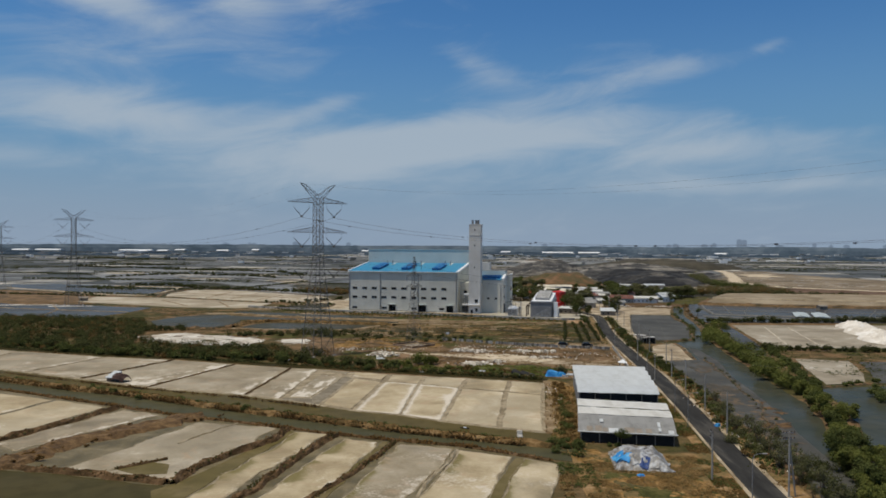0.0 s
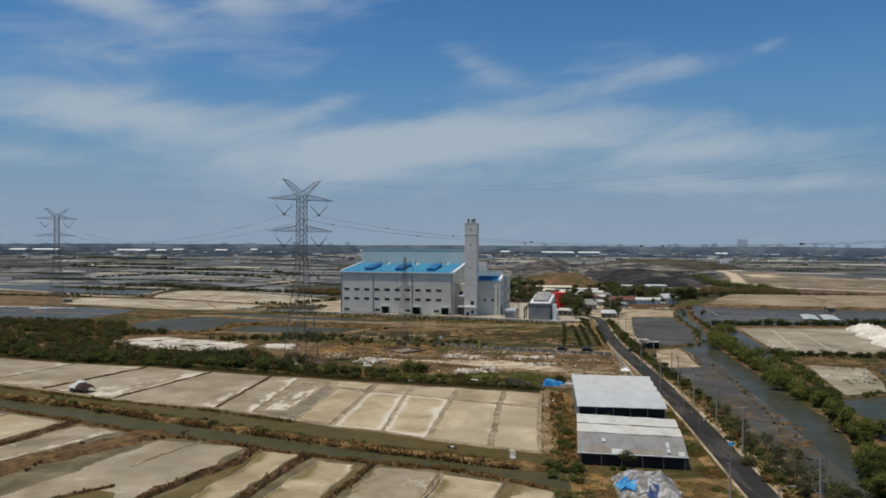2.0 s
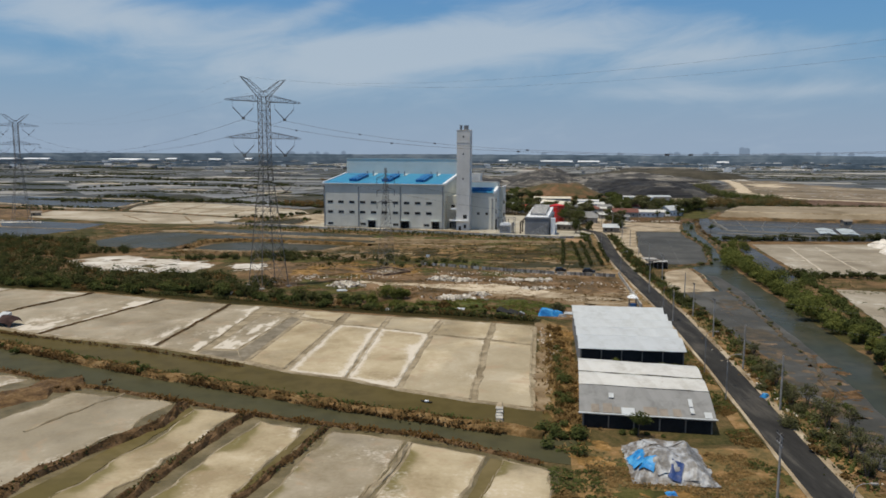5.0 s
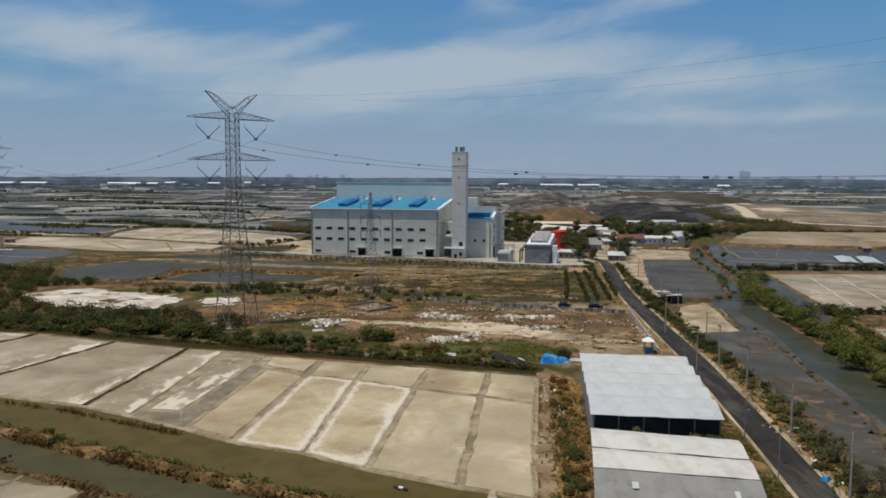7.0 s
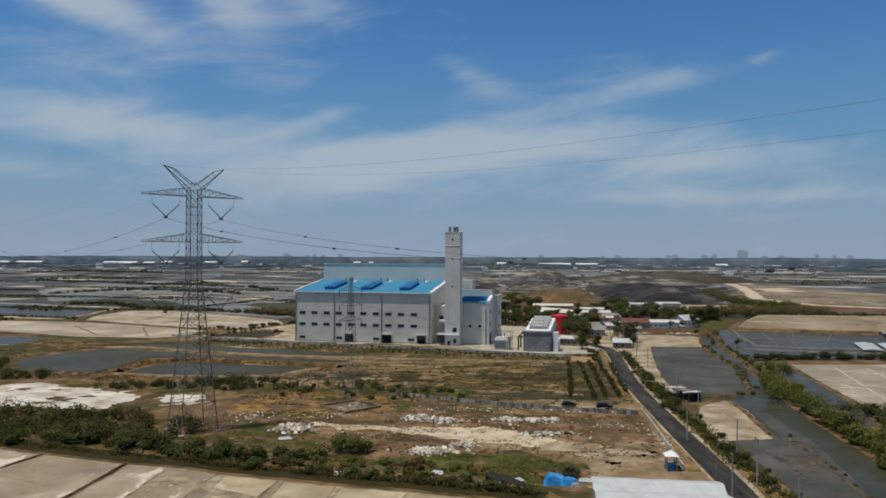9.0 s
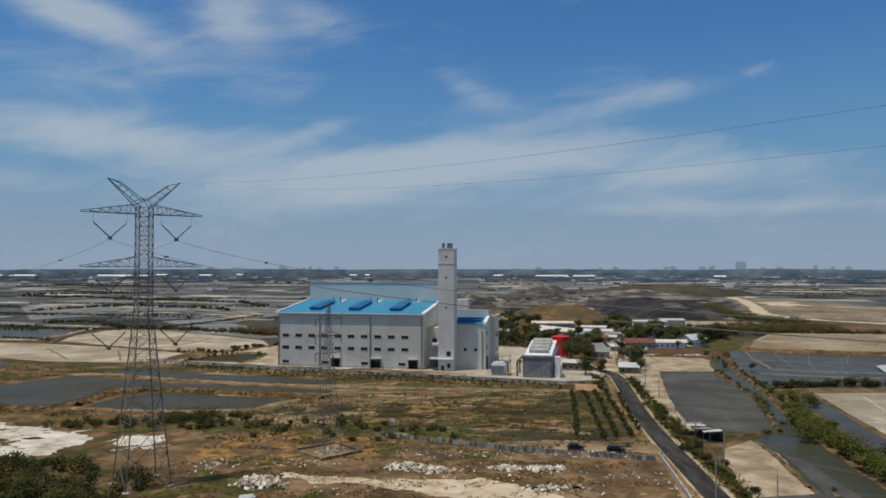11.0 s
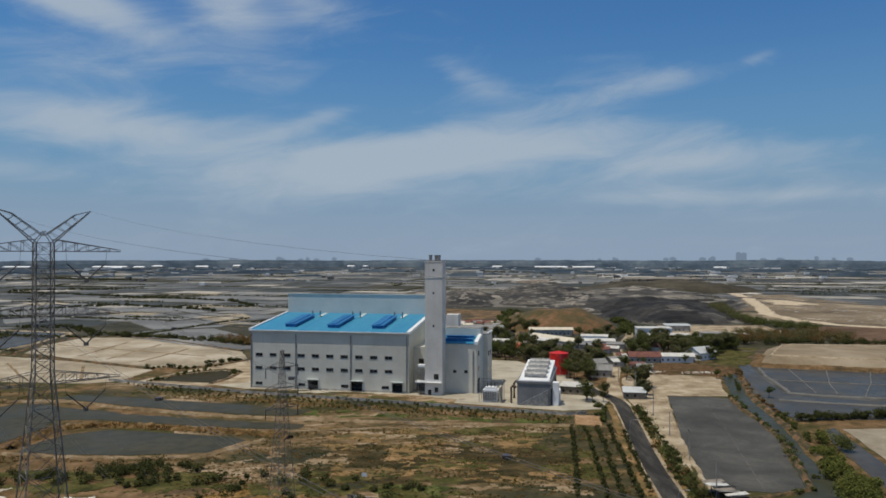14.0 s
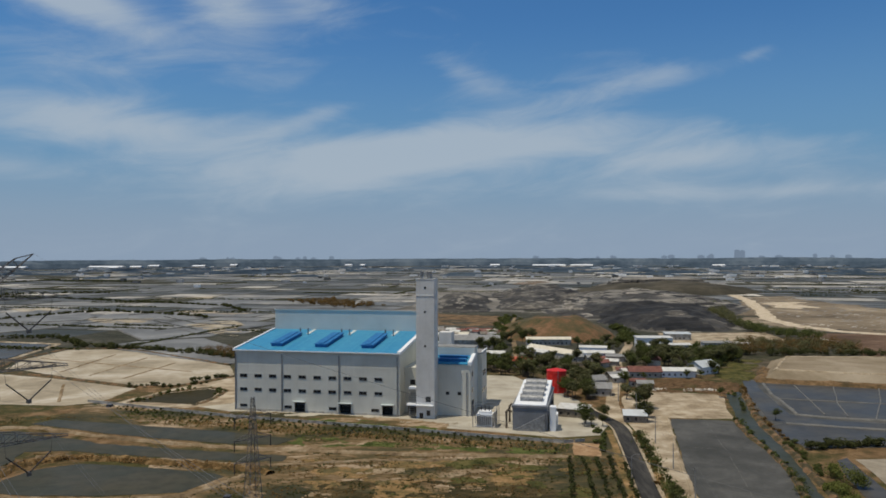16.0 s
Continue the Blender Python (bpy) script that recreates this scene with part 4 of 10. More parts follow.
def terraces(name, poly, levels, step, label, seed, tops, sides, shrink=0.17):
    """A tip built up in benches: steep dark sides, flat lighter tops."""
    line = wobble(poly, 7.0, 9.0, seed)
    cx, cy = sum(p[0] for p in line) / len(line), sum(p[1] for p in line) / len(line)
    bm = bmesh.new()

    def ring(k, z, inset):
        out = []
        for x, y in line:
            s = 1 - shrink * k - inset + 0.17 * k ** 0.5 * noise.noise(Vector((x * 0.012, y * 0.012, seed + k * 2.1)))
            out.append(bm.verts.new((cx + (x - cx) * s, cy + (y - cy) * s, z + (0.9 * noise.noise(Vector((x * 0.03, y * 0.03, seed + z))) if k or inset else 0))))
        return out

    prev = None
    for k in range(levels):
        foot, head = ring(k, k * step + 0.02, 0.0), ring(k, (k + 1) * step, 0.035)
        for a, b, m in ((prev, foot, 1), (foot, head, 0)):
            if a:
                for q in range(len(line)):
                    f = bm.faces.new((a[q], a[(q + 1) % len(line)], b[(q + 1) % len(line)], b[q]))
                    f.material_index = m
        prev = head
    tip = bm.verts.new((cx, cy, levels * step + 0.5))
    for q in range(len(line)):
        bm.faces.new((prev[q], prev[(q + 1) % len(line)], tip)).material_index = 1
    bmesh.ops.recalc_face_normals(bm, faces=bm.faces)
    ob = solid(name, bm, sides, label, "hill", "", "structure")
    ob.data.materials.append(tops)
    return ob


hill("grassed_hill", 112, 784, 50, 58, 15.5, M_HILL, "brown grassed soil hill beside the landfill", 1.5, 34, 0.16)
def landfill():
    """The near landfill: broken benches of dumped waste, dark on their slopes and pale on top, with a black lined front."""
    cell = 5.0
    gx, gy = np.meshgrid(np.arange(110, 450, cell), np.arange(785, 1450, cell))
    front = depth_inside(gx, gy, [(178, 900), (187, 838), (197, 806), (273, 792), (304, 850), (324, 940), (345, 1010), (250, 1030), (176, 990)])
    rear = depth_inside(gx, gy, [(135, 1030), (160, 930), (235, 900), (330, 960), (405, 1060), (440, 1330), (330, 1420), (200, 1360)])
    rough = cloudy(gx, gy, 60.0, 5, 4)
    h = np.maximum(13.5 * np.clip((front + 5 * rough) / 60, 0, 1) ** 0.8, 17.0 * np.clip((rear + 9 * rough) / 120, 0, 1) ** 0.7)
    h = h + 1.6 * cloudy(gx * 0.6, gy, 34.0, 9, 3) * np.clip(h / 4, 0, 1)
    step = 3.4
    k = np.floor(h / step)
    f = h / step - k
    z = step * (k + np.clip((f - 0.62) / 0.38, 0, 1)) * 0.8 + 0.2 * h
    z = np.where(h > 0.3, np.maximum(z, 0.05), -0.4)
    w = gx.shape[1]
    verts = np.stack((gx + 1.6 * cloudy(gx, gy, 12.0, 3, 2), gy + 1.6 * cloudy(gx, gy, 12.0, 4, 2), z), -1).reshape(-1, 3)
    r, c = np.nonzero((z[:-1, :-1] > -0.3) | (z[1:, 1:] > -0.3) | (z[1:, :-1] > -0.3) | (z[:-1, 1:] > -0.3))
    q = r * w + c
    ob = from_arrays("landfill", verts.tolist(), np.stack((q, q + 1, q + w + 1, q + w), 1).tolist(), M_TIP, "broad landfill in broken grey benches with a black front", "landfill", "structure")
    for m in (M_WASTE, M_BLACK_WASTE, M_TIP_DARK):
        ob.data.materials.append(m)
    rise = np.maximum(np.abs(z[1:, :-1] - z[:-1, :-1]), np.abs(z[:-1, 1:] - z[:-1, :-1]))[r, c]
    black = (front[r, c] + 9 * rough[r, c] > 0) & (front[r, c] < 62 + 30 * rough[r, c])
    tint = cloudy(gx * 0.5, gy, 45.0, 21, 4)[r, c]
    ob.data.polygons.foreach_set("material_index", np.where(black, np.where(tint > 0.75, 3, 2), np.where(rise > 0.9, 1, np.where(tint > 0.25, 3, 0))).astype(np.int32))


landfill()
hill("landfill_ridge", 420, 1490, 170, 120, 17, M_OLIVE_HILL, "broad olive-brown covered landfill ridge", 3.3)


def old_landfill():
    """Older tips behind: low brown-grey heaps in fine slanting benches."""
    cell = 4.0
    gx, gy = np.meshgrid(np.arange(-20, 270, cell), np.arange(1010, 1640, cell))
    west = depth_inside(gx, gy, [(-6, 1030), (10, 1330), (80, 1400), (94, 1241), (68, 1040)])
    east = depth_inside(gx, gy, [(84, 1065), (108, 1420), (240, 1620), (256, 1400), (196, 1200), (140, 1060)])
    rough = cloudy(gx, gy, 46.0, 15, 4)
    h = np.maximum(11.0 * np.clip((west + 9 * rough) / 42, 0, 1) ** 0.8, 17.0 * np.clip((east + 12 * rough) / 60, 0, 1) ** 0.8)
    h = h + 2.2 * cloudy(gx - 0.4 * gy, gy * 0.6, 30.0, 19, 4) * np.clip(h / 4, 0, 1)
    f = h / 2.2 - np.floor(h / 2.2)
    z = 2.2 * (np.floor(h / 2.2) + np.clip((f - 0.45) / 0.55, 0, 1)) * 0.55 + 0.45 * h
    z = np.where(h > 0.3, np.maximum(z, 0.05), -0.4)
    w = gx.shape[1]
    verts = np.stack((gx + 1.5 * cloudy(gx, gy, 10.0, 3, 2), gy + 1.5 * cloudy(gx, gy, 10.0, 4, 2), z), -1).reshape(-1, 3)
    r, c = np.nonzero((z[:-1, :-1] > -0.3) | (z[1:, 1:] > -0.3))
    q = r * w + c
    ob = from_arrays("old_landfill", verts.tolist(), np.stack((q, q + 1, q + w + 1, q + w), 1).tolist(), M_TIP, "older brown-grey landfill in fine slanting benches", "landfill", "structure")
    for m in (M_WASTE, M_TIP_DARK):
        ob.data.materials.append(m)
    rise = np.maximum(np.abs(z[1:, :-1] - z[:-1, :-1]), np.abs(z[:-1, 1:] - z[:-1, :-1]))[r, c]
    tint = cloudy(gx, gy * 0.5, 38.0, 23, 4)[r, c]
    ob.data.polygons.foreach_set("material_index", np.where(rise > 0.75, 1, np.where(tint > 0.1, 2, 0)).astype(np.int32))
    ob.data.polygons.foreach_set("use_smooth", [True] * len(q))


old_landfill()
patch("orange_earth", [(140, 1470), (190, 1480), (230, 1640), (180, 1640)], 15.0, M_EARTH, "orange soil on the landfill top", "ground", 4.0, 12, 50, -0.4, 44)
terraces("landfill_mound", [(330, 1660), (420, 1900), (640, 1950), (590, 1650)], 3, 5.0, "broad brown landfill ridge", 2.7, M_TIP, M_WASTE)
patch("orange_earth", [(0, 1015), (77, 975), (80, 880), (60, 858), (0, 870)], 0.12, M_EARTH, "bare orange earth below the landfill", "ground", 2.5, 10, 40, -0.6, 41)
patch("grey_waste_ground", [(-60, 1010), (160, 1040), (300, 790), (350, 1100), (420, 1500), (200, 1700), (-80, 1500)], 0.1, M_TIP, "grey ground round the landfill mounds", "ground", 5.0, 20, 80, -0.5, 42)

# ---------------------------------------------------------------- salt pans by the canal
PAN_BOTTOM = [(15, 148.5), (4, 153), (-10.5, 159.5), (-21.5, 166), (-35, 171), (-45.5, 177.5), (-58, 184.5), (-70, 190), (-104, 201), (-132, 215), (-158, 227), (-188, 240), (-220, 254)]
PAN_MID = [(20, 194), (9, 198), (-5, 204), (-18.5, 210), (-30, 214)]
PAN_TOP = [(23, 213.5), (12, 217), (-2, 221), (-16.5, 224.5), (-29, 228), (-43, 232), (-55.5, 237), (-66.5, 239.5), (-89.5, 247), (-116, 256.5), (-146, 263), (-190, 277), (-224, 290)]


def salt_pan(corners, mat, rim, streak, jag, label, damp=0.0, bund=None, inset=0.68, lip=0.17, green=0.0):
    """One shallow pan: a crusted bed inside a low bund of its own; rim and streak say how much salt lies at its edges and along it."""
    c = sum((Vector((*p, 0)) for p in corners), Vector()) / len(corners)
    t = thing("salt_pan", label, "salt pan", "salt pans by the canal", at=Matrix.Translation(c))
    inner = []
    for i, p in enumerate(corners):
        a, b, q = Vector((*corners[i - 1], 0)), Vector((*corners[(i + 1) % 4], 0)), Vector((*p, 0))
        inner.append(np.array(((q + ((a - q).normalized() + (b - q).normalized()) * inset) - c)[:2]))
    p00, p01, p11, p10 = inner
    wide, long = (np.linalg.norm(p10 - p00) + np.linalg.norm(p11 - p01)) / 2, (np.linalg.norm(p01 - p00) + np.linalg.norm(p11 - p10)) / 2
    nu, nv = max(6, int(wide / 0.8)), max(6, int(long / 0.8))
    u, v = np.meshgrid(np.linspace(0, 1, nu + 1), np.linspace(0, 1, nv + 1))
    pos = ((1 - u) * (1 - v))[..., None] * p00 + (u * (1 - v))[..., None] * p10 + ((1 - u) * v)[..., None] * p01 + (u * v)[..., None] * p11
    edge = np.minimum(np.minimum(u, 1 - u) * wide, np.minimum(v, 1 - v) * long)
    wx, wy = pos[..., 0] + c.x, pos[..., 1] + c.y
    fade = np.exp(-edge / 4.0) * jag
    px, py = pos[..., 0] + fade * cloudy(wx, wy, 6.0, 3, 3), pos[..., 1] + fade * cloudy(wx, wy, 6.0, 8, 3)
    seed = int(abs(c.x) * 7)
    salt = rim * np.exp(-(edge / 1.5) ** 2) + streak * (np.exp(-u * wide / (3.4 if streak < 2 else 7.0)) + 0.5 * np.exp(-v * long / 5) - 0.12) * np.clip(0.4 + 1.6 * cloudy(u * wide, v * long * 0.35, 1.9, seed, 5), 0, 1.7)
    salt = salt + 0.5 * np.maximum(0, cloudy(wx, wy, 8.0, seed + 9, 4) - 0.15)
    wet = damp * (0.5 + cloudy(wx, wy, 9.0, seed + 2, 3)) + 0.5 * damp * np.exp(-(1 - v) * long / 6)
    slime = green * np.exp(-(1 - u) * wide / 2.6) * (0.8 + 0.9 * cloudy(wx, wy, 7.0, seed + 5, 3)) + 0.4 * green * np.exp(-u * wide / 1.2)
    me = bpy.data.meshes.new("bed")
    k = (np.arange(nv)[:, None] * (nu + 1) + np.arange(nu)[None, :]).ravel()
    me.from_pydata(np.stack((px, py, np.full(px.shape, 0.1)), -1).reshape(-1, 3).tolist(), [], np.stack((k, k + nu + 1, k + nu + 2, k + 1), 1).tolist())
    for nm, values in (("salt", salt), ("damp", wet), ("algae", slime)):
        me.attributes.new(nm, "FLOAT", "POINT").data.foreach_set("value", values.ravel().astype(np.float32))
    me.materials.append(mat)
    bed = new("bed", me)
    bed.parent = t
    tagged(bed)
    ring = [(px[0, i], py[0, i]) for i in range(0, nu, 2)] + [(px[i, nu], py[i, nu]) for i in range(0, nv, 2)]
    ring += [(px[nv, i], py[nv, i]) for i in range(nu, 0, -2)] + [(px[i, 0], py[i, 0]) for i in range(nv, 0, -2)]
    bm = ridge_mesh(ring + ring[:1], 0.45 + 2.8 * lip, lip, 0.5, 0.0, c.y)
    part("bund", bm, bund or (M_SALT if rim > 0.5 else M_BUND), t, "white salt-crusted rim" if rim > 0.5 else "trodden mud bund")
    return t


for i in range(4):
    salt_pan([PAN_BOTTOM[i], PAN_MID[i], PAN_MID[i + 1], PAN_BOTTOM[i + 1]], M_PAN, (0.2, 0.2, 1.1, 1.1)[i], (0, 0.1, 0.45, 0.25)[i], 0.2, "dry beige salt pan with crusted bed beside the canal")
    salt_pan([PAN_MID[i], PAN_TOP[i], PAN_TOP[i + 1], PAN_MID[i + 1]], M_PAN, 0.25, 0.1, 0.45, "small dry salt pan with rounded muddy corners", 0.4)
salt_pan([(-35.3, 172), (-30.5, 213.5), (-41.2, 219.5), (-45.4, 178.5)], M_PAN, 0.15, 0.1, 0.2, "plain dry beige salt pan beside the mud channel", 0.2)
for pts in ([(-45.8, 177.6), (-41.7, 220.5), (-44.5, 223), (-49.3, 187)], [(-46, 177.8), (-49.5, 187), (-57, 187), (-58.5, 184)]):
    sheet("mud_channel", pts, 0.07 - 0.0001 * pts[3][1], M_CHANNEL, "wet grey mud channel round a salt pan", "ground", 3, 0.2, kind="structure")
salt_pan([(-49.4, 186.8), (-44.6, 221.5), (-54, 228), (-56.8, 188)], M_PAN_GREY, 0.1, 2.3, 0.25, "dry grey salt pan with white salt along one side", 0.3)
salt_pan([(-31, 216), PAN_TOP[4], (-42.5, 231.5), (-42.5, 222.5)], M_PAN, 0.25, 0.1, 0.5, "small dry salt pan with rounded muddy corners", 0.3)
salt_pan([(-44, 226), (-43.2, 232.3), PAN_TOP[6], (-55, 231)], M_PAN_GREY, 0.2, 0.1, 0.4, "small dry salt pan with rounded muddy corners", 0.3)
for i in range(6, 12):
    salt_pan([PAN_BOTTOM[i], PAN_TOP[i], PAN_TOP[i + 1], PAN_BOTTOM[i + 1]], M_PAN_GREY, 0.12, (1.7, 1.1, 2.3, 0.5, 0.9, 0.5)[i - 6], 0.25, "long dry salt pan with white salt streaks", 0.35)

for a_, b_ in ((8, 8), (7, 7), (9, 9)):
    ridge("pan_bund", [(PAN_BOTTOM[a_][0], PAN_BOTTOM[a_][1] + 0.4), (PAN_TOP[b_][0], PAN_TOP[b_][1] - 0.4)], 1.2, 0.4, M_BROWNBANK, "dark earth bund between long salt pans", "bund", jag=0.5, rough=0.6)
# south of the canal: the four corners run from the near end on the road side round to the near end on the far side
SOUTH = [
    ([(7, 90), (15, 122), (7, 127), (-2, 90)], M_PAN, 0.2, 0.1, 0.8, 0.9),
    ([(-4, 90), (5, 128), (-6, 133), (-16.5, 90)], M_PAN, 0.25, 0.3, 0.6, 0.4),
    ([(-18.5, 90), (-7, 134), (-20, 138), (-29.5, 90)], M_PAN_GREY, 0.2, 0.3, 0.8, 0.5),
    ([(-34.5, 90), (-24, 139), (-33, 141.5), (-45, 90)], M_PAN, 0.2, 0.8, 1.3, 0.5),
    ([(-51, 90), (-37.5, 145), (-45.5, 147.5), (-55.5, 100)], M_PAN, 0.15, 0.5, 1.6, 0.8),
    ([(-62, 110), (-51, 150), (-72, 157.5), (-86, 116)], M_PAN_GREY, 0.2, 0.5, 1.5, 0.6),
    ([(-103, 128), (-85, 163), (-98, 170), (-111, 136)], M_PAN_GREY, 0.3, 1.1, 2.2, 0.9),
    ([(-114, 134), (-104, 173), (-122, 181), (-132, 142)], M_PAN, 0.15, 0.2, 0.7, 0.3),
    ([(-133, 142), (-123, 181.5), (-145, 191), (-156, 151)], M_PAN, 0.15, 0.3, 0.7, 0.3),
]
sheet("brine_pool", [(-76, 117), (-70, 121.5), (-66, 120.5), (-64, 114), (-70, 113.2)], 0.128, M_GREEN_WATER, "shallow green brine in a corner of the pan", "water", 2, 0.5, kind="structure", seed=8)
for corners, mat, rim, streak, jag, damp in SOUTH:
    salt_pan(corners, mat, rim, streak, 0.6 * jag, "long grey-beige salt pan with drying brine", 0.55 * damp, M_BUND, 0.25, 0.13, 0.9 if corners[0][0] > -60 else 0.15)
ridge("mud_mound", [(-73, 163), (-80, 157), (-88, 146), (-95, 134), (-99, 124), (-101, 118)], 11, 0.9, M_RED, "red-brown scrubby mud mound between salt pans", jag=2.0, rough=0.6)
BUNDS = [([(-6.2, 133), (-17.5, 90)], 1.3, 0.3, M_BUND), ([(-21, 139), (-23.3, 128), (-27, 118), (-33, 100), (-35.5, 93)], 1.9, 0.6, M_BROWNBANK), ([(-35.5, 144), (-39.4, 132.4), (-44, 110), (-48.5, 90)], 2.7, 0.85, M_BROWNBANK), ([(-48.2, 149), (-49.5, 139), (-54, 131), (-59.4, 118.5), (-61, 108)], 2.9, 1.0, M_BROWNBANK),
         ([(-100, 172), (-106, 152), (-112.5, 134)], 3.2, 0.9, M_BROWNBANK), ([(-116, 120), (-100, 117.5), (-84, 114.5), (-62, 108.5)], 3.0, 0.8, M_BROWNBANK), ([(-62, 157), (-70, 136)], 1.2, 0.25, M_BUND), ([(-75.5, 116.6), (-72, 120.4), (-67.8, 124)], 1.6, 0.4, M_BROWNBANK)]
for line, w, h, mat in BUNDS:
    ridge("earth_bund", line, w, h, mat, "brown weedy earth bund between salt pans", jag=1.0, rough=0.6, seed=w)

UP = [(p[0], p[1] - 0.9) for p in PAN_BOTTOM[::-1]]
BANK = [(-230, 248), (-175, 220), (-121, 195), (-106, 190), (-80, 176.5), (-61, 167.5), (-40, 158), (-24, 150.5), (-6, 143.5), (8, 138)]
LOW = [(13, 126), (2, 133), (-6, 137), (-27, 143), (-38, 147), (-58, 156), (-80, 164), (-97, 173), (-120, 184), (-160, 203), (-230, 236)]
sheet("pan_floor", [PAN_BOTTOM[0], *[(p[0], p[1] - 1) for p in PAN_BOTTOM[1:]], *PAN_TOP[::-1]], 0.045, M_BUND, "trodden mud between the salt pans", "ground", 5, 0.3, kind="structure")
sheet("pan_floor", [(16, 122), *LOW[1:], (-190, 70), (0, 70)], 0.045, M_WETMUD, "wet brown mud between the salt pans", "ground", 5, 0.3, kind="structure", seed=3)
sheet("brine_pool", [(-170, 116), (-116, 119), (-99, 116), (-84, 113), (-63, 107), (-53, 98), (-50, 84), (-170, 84)], 0.07, M_BRINE, "murky green brine pool", "water", 4, 1.0, kind="structure")
for pts in ([(-47, 148.5), (-45.5, 147), (-51, 122), (-56, 100), (-58, 92), (-63, 104), (-58.5, 112), (-53, 130)], [(-24, 138.5), (-22.3, 138.5), (-27, 118), (-32, 93), (-35, 93), (-28.5, 118)],
            [(5.5, 127), (7.5, 126), (2.5, 108), (-1.5, 90), (-4.5, 90), (0.5, 108)]):
    sheet("brine_ditch", pts, 0.125, M_GREEN_WATER, "shallow green brine ditch beside a bund", "water", 3, 0.7, kind="structure", seed=pts[0][0])
sheet("canal_water", UP + [(22, 147), (22, 139), (8, 138)] + BANK[::-1][1:], 0.06, M_CANAL, "still olive-brown canal water", "water", 4, 0.4, kind="structure")
sheet("canal_water", BANK + [(20, 137), (20, 124)] + LOW, 0.055, M_CANAL_LOW, "still dull green canal water", "water", 4, 0.4, kind="structure", seed=4)
ridge("canal_bank", BANK + [(15, 136)], 3.6, 1.1, M_DRYBANK, "weedy brown earth bank between two canals", jag=0.7, rough=0.6)
ridge("canal_bank", [(p[0], p[1] - 1.0) for p in LOW], 1.8, 0.45, M_BROWNBANK, "dark weedy canal edge", jag=0.6, seed=3, rough=0.5)
ridge("canal_bank", [(p[0], p[1] + 0.6) for p in UP], 1.3, 0.3, M_BUND, "muddy canal edge along the salt pans", jag=0.6, seed=4, rough=0.5)
sheet("ditch_water", [(p[0], p[1] + 2) for p in PAN_TOP] + [(p[0] + 2, p[1] + 8) for p in PAN_TOP[::-1]], 0.05, M_DITCH, "narrow green-brown ditch", "water", 4, 0.6, kind="structure")


def weir():
    t = thing("canal_weir", "broken pale concrete weir across the end of the canal", "weir", at=pose(8.4, 145.2, 0, 0, 0, 86))
    for x in (-2.3, 2.3):
        part("abutment", boxes((x - 0.7, x + 0.7, -0.6, 0.6, -0.2, 0.7)), M_CONCRETE, t)
    for x, turn in ((-0.85, 8), (0.85, -6)):
        bm = bmesh.new()
        box(bm, -0.75, 0.75, -0.5, 0.5, -0.2, 0.55, pose(x, 0.12 * turn / 8, 0, 2, 0, turn))
        part("sill", bm, M_CONCRETE, t)
    for x in (-1.6, 0.0, 1.6):
        part("pier", boxes((x - 0.15, x + 0.15, -0.6, 0.6, -0.2, 0.85)), M_CONCRETE, t)


ridge("causeway", [(8.9, 151), (8.6, 148.4)], 2.0, 0.5, M_SAND, "pale earth causeway to the canal weir", jag=0.4)
ridge("causeway", [(8.1, 142.4), (7.6, 139.4)], 2.0, 0.5, M_BUND, "earth causeway from the weir to the bank", jag=0.4)
weir()

# ---------------------------------------------------------------- road
ROAD = [(18, -160), (36, -20), (45, 60), (52.6, 128), (58, 172), (63.9, 228), (66.3, 262), (68.1, 286), (70.3, 315), (73, 344), (75.8, 366), (78.6, 385), (82.4, 411), (86.3, 440), (86.4, 450), (84, 461), (80.4, 475), (79.6, 488)]
ROAD_FAR = [(87, 447), (89, 459), (94, 490), (98, 506), (108, 543), (118.5, 580), (128, 624), (143, 666), (157, 708), (165, 740), (176, 800)]


def offset(line, d):
    out = []
    for i, p in enumerate(line):
        a, b = Vector((*line[max(i - 1, 0)], 0)), Vector((*line[min(i + 1, len(line) - 1)], 0))
        t = (b - a).normalized()
        out.append((p[0] + t.y * d, p[1] - t.x * d))
    return out


def strip(name, line, d0, d1, z, mat, label, category, jag=0.0, step=4.0, kind="structure"):
    a, b = offset(line, d0), offset(line, d1)
    if jag:
        a, b = wobble(a, step, jag, 1.0, False), wobble(b, step, jag, 2.0, False)
    bm = bmesh.new()
    prism(bm, a + b[::-1], -0.2, z)
    bmesh.ops.triangulate(bm, faces=[f for f in bm.faces if len(f.verts) > 4])
    bmesh.ops.recalc_face_normals(bm, faces=bm.faces)
    return solid(name, bm, mat, label, category, "", kind)


def fine_line(line, step=6.0):
    return [(p.x, p.y) for p in along(line, step)] + [line[-1]]


ROAD_FINE = fine_line(ROAD)
strip("road", ROAD_FINE, -2.9, 2.9, 0.22, M_ASPHALT, "narrow worn asphalt road", "road")
strip("road_shoulder", ROAD_FINE, -3.6, -2.7, 0.17, M_SAND, "pale dusty road shoulder", "road", 0.5)
strip("road_shoulder", ROAD_FINE, 2.7, 4.1, 0.17, M_SAND, "pale dusty road shoulder", "road", 0.5)
strip("road", fine_line(ROAD_FAR), -3, 3, 0.2, M_SAND, "pale village road", "road", 0.3)

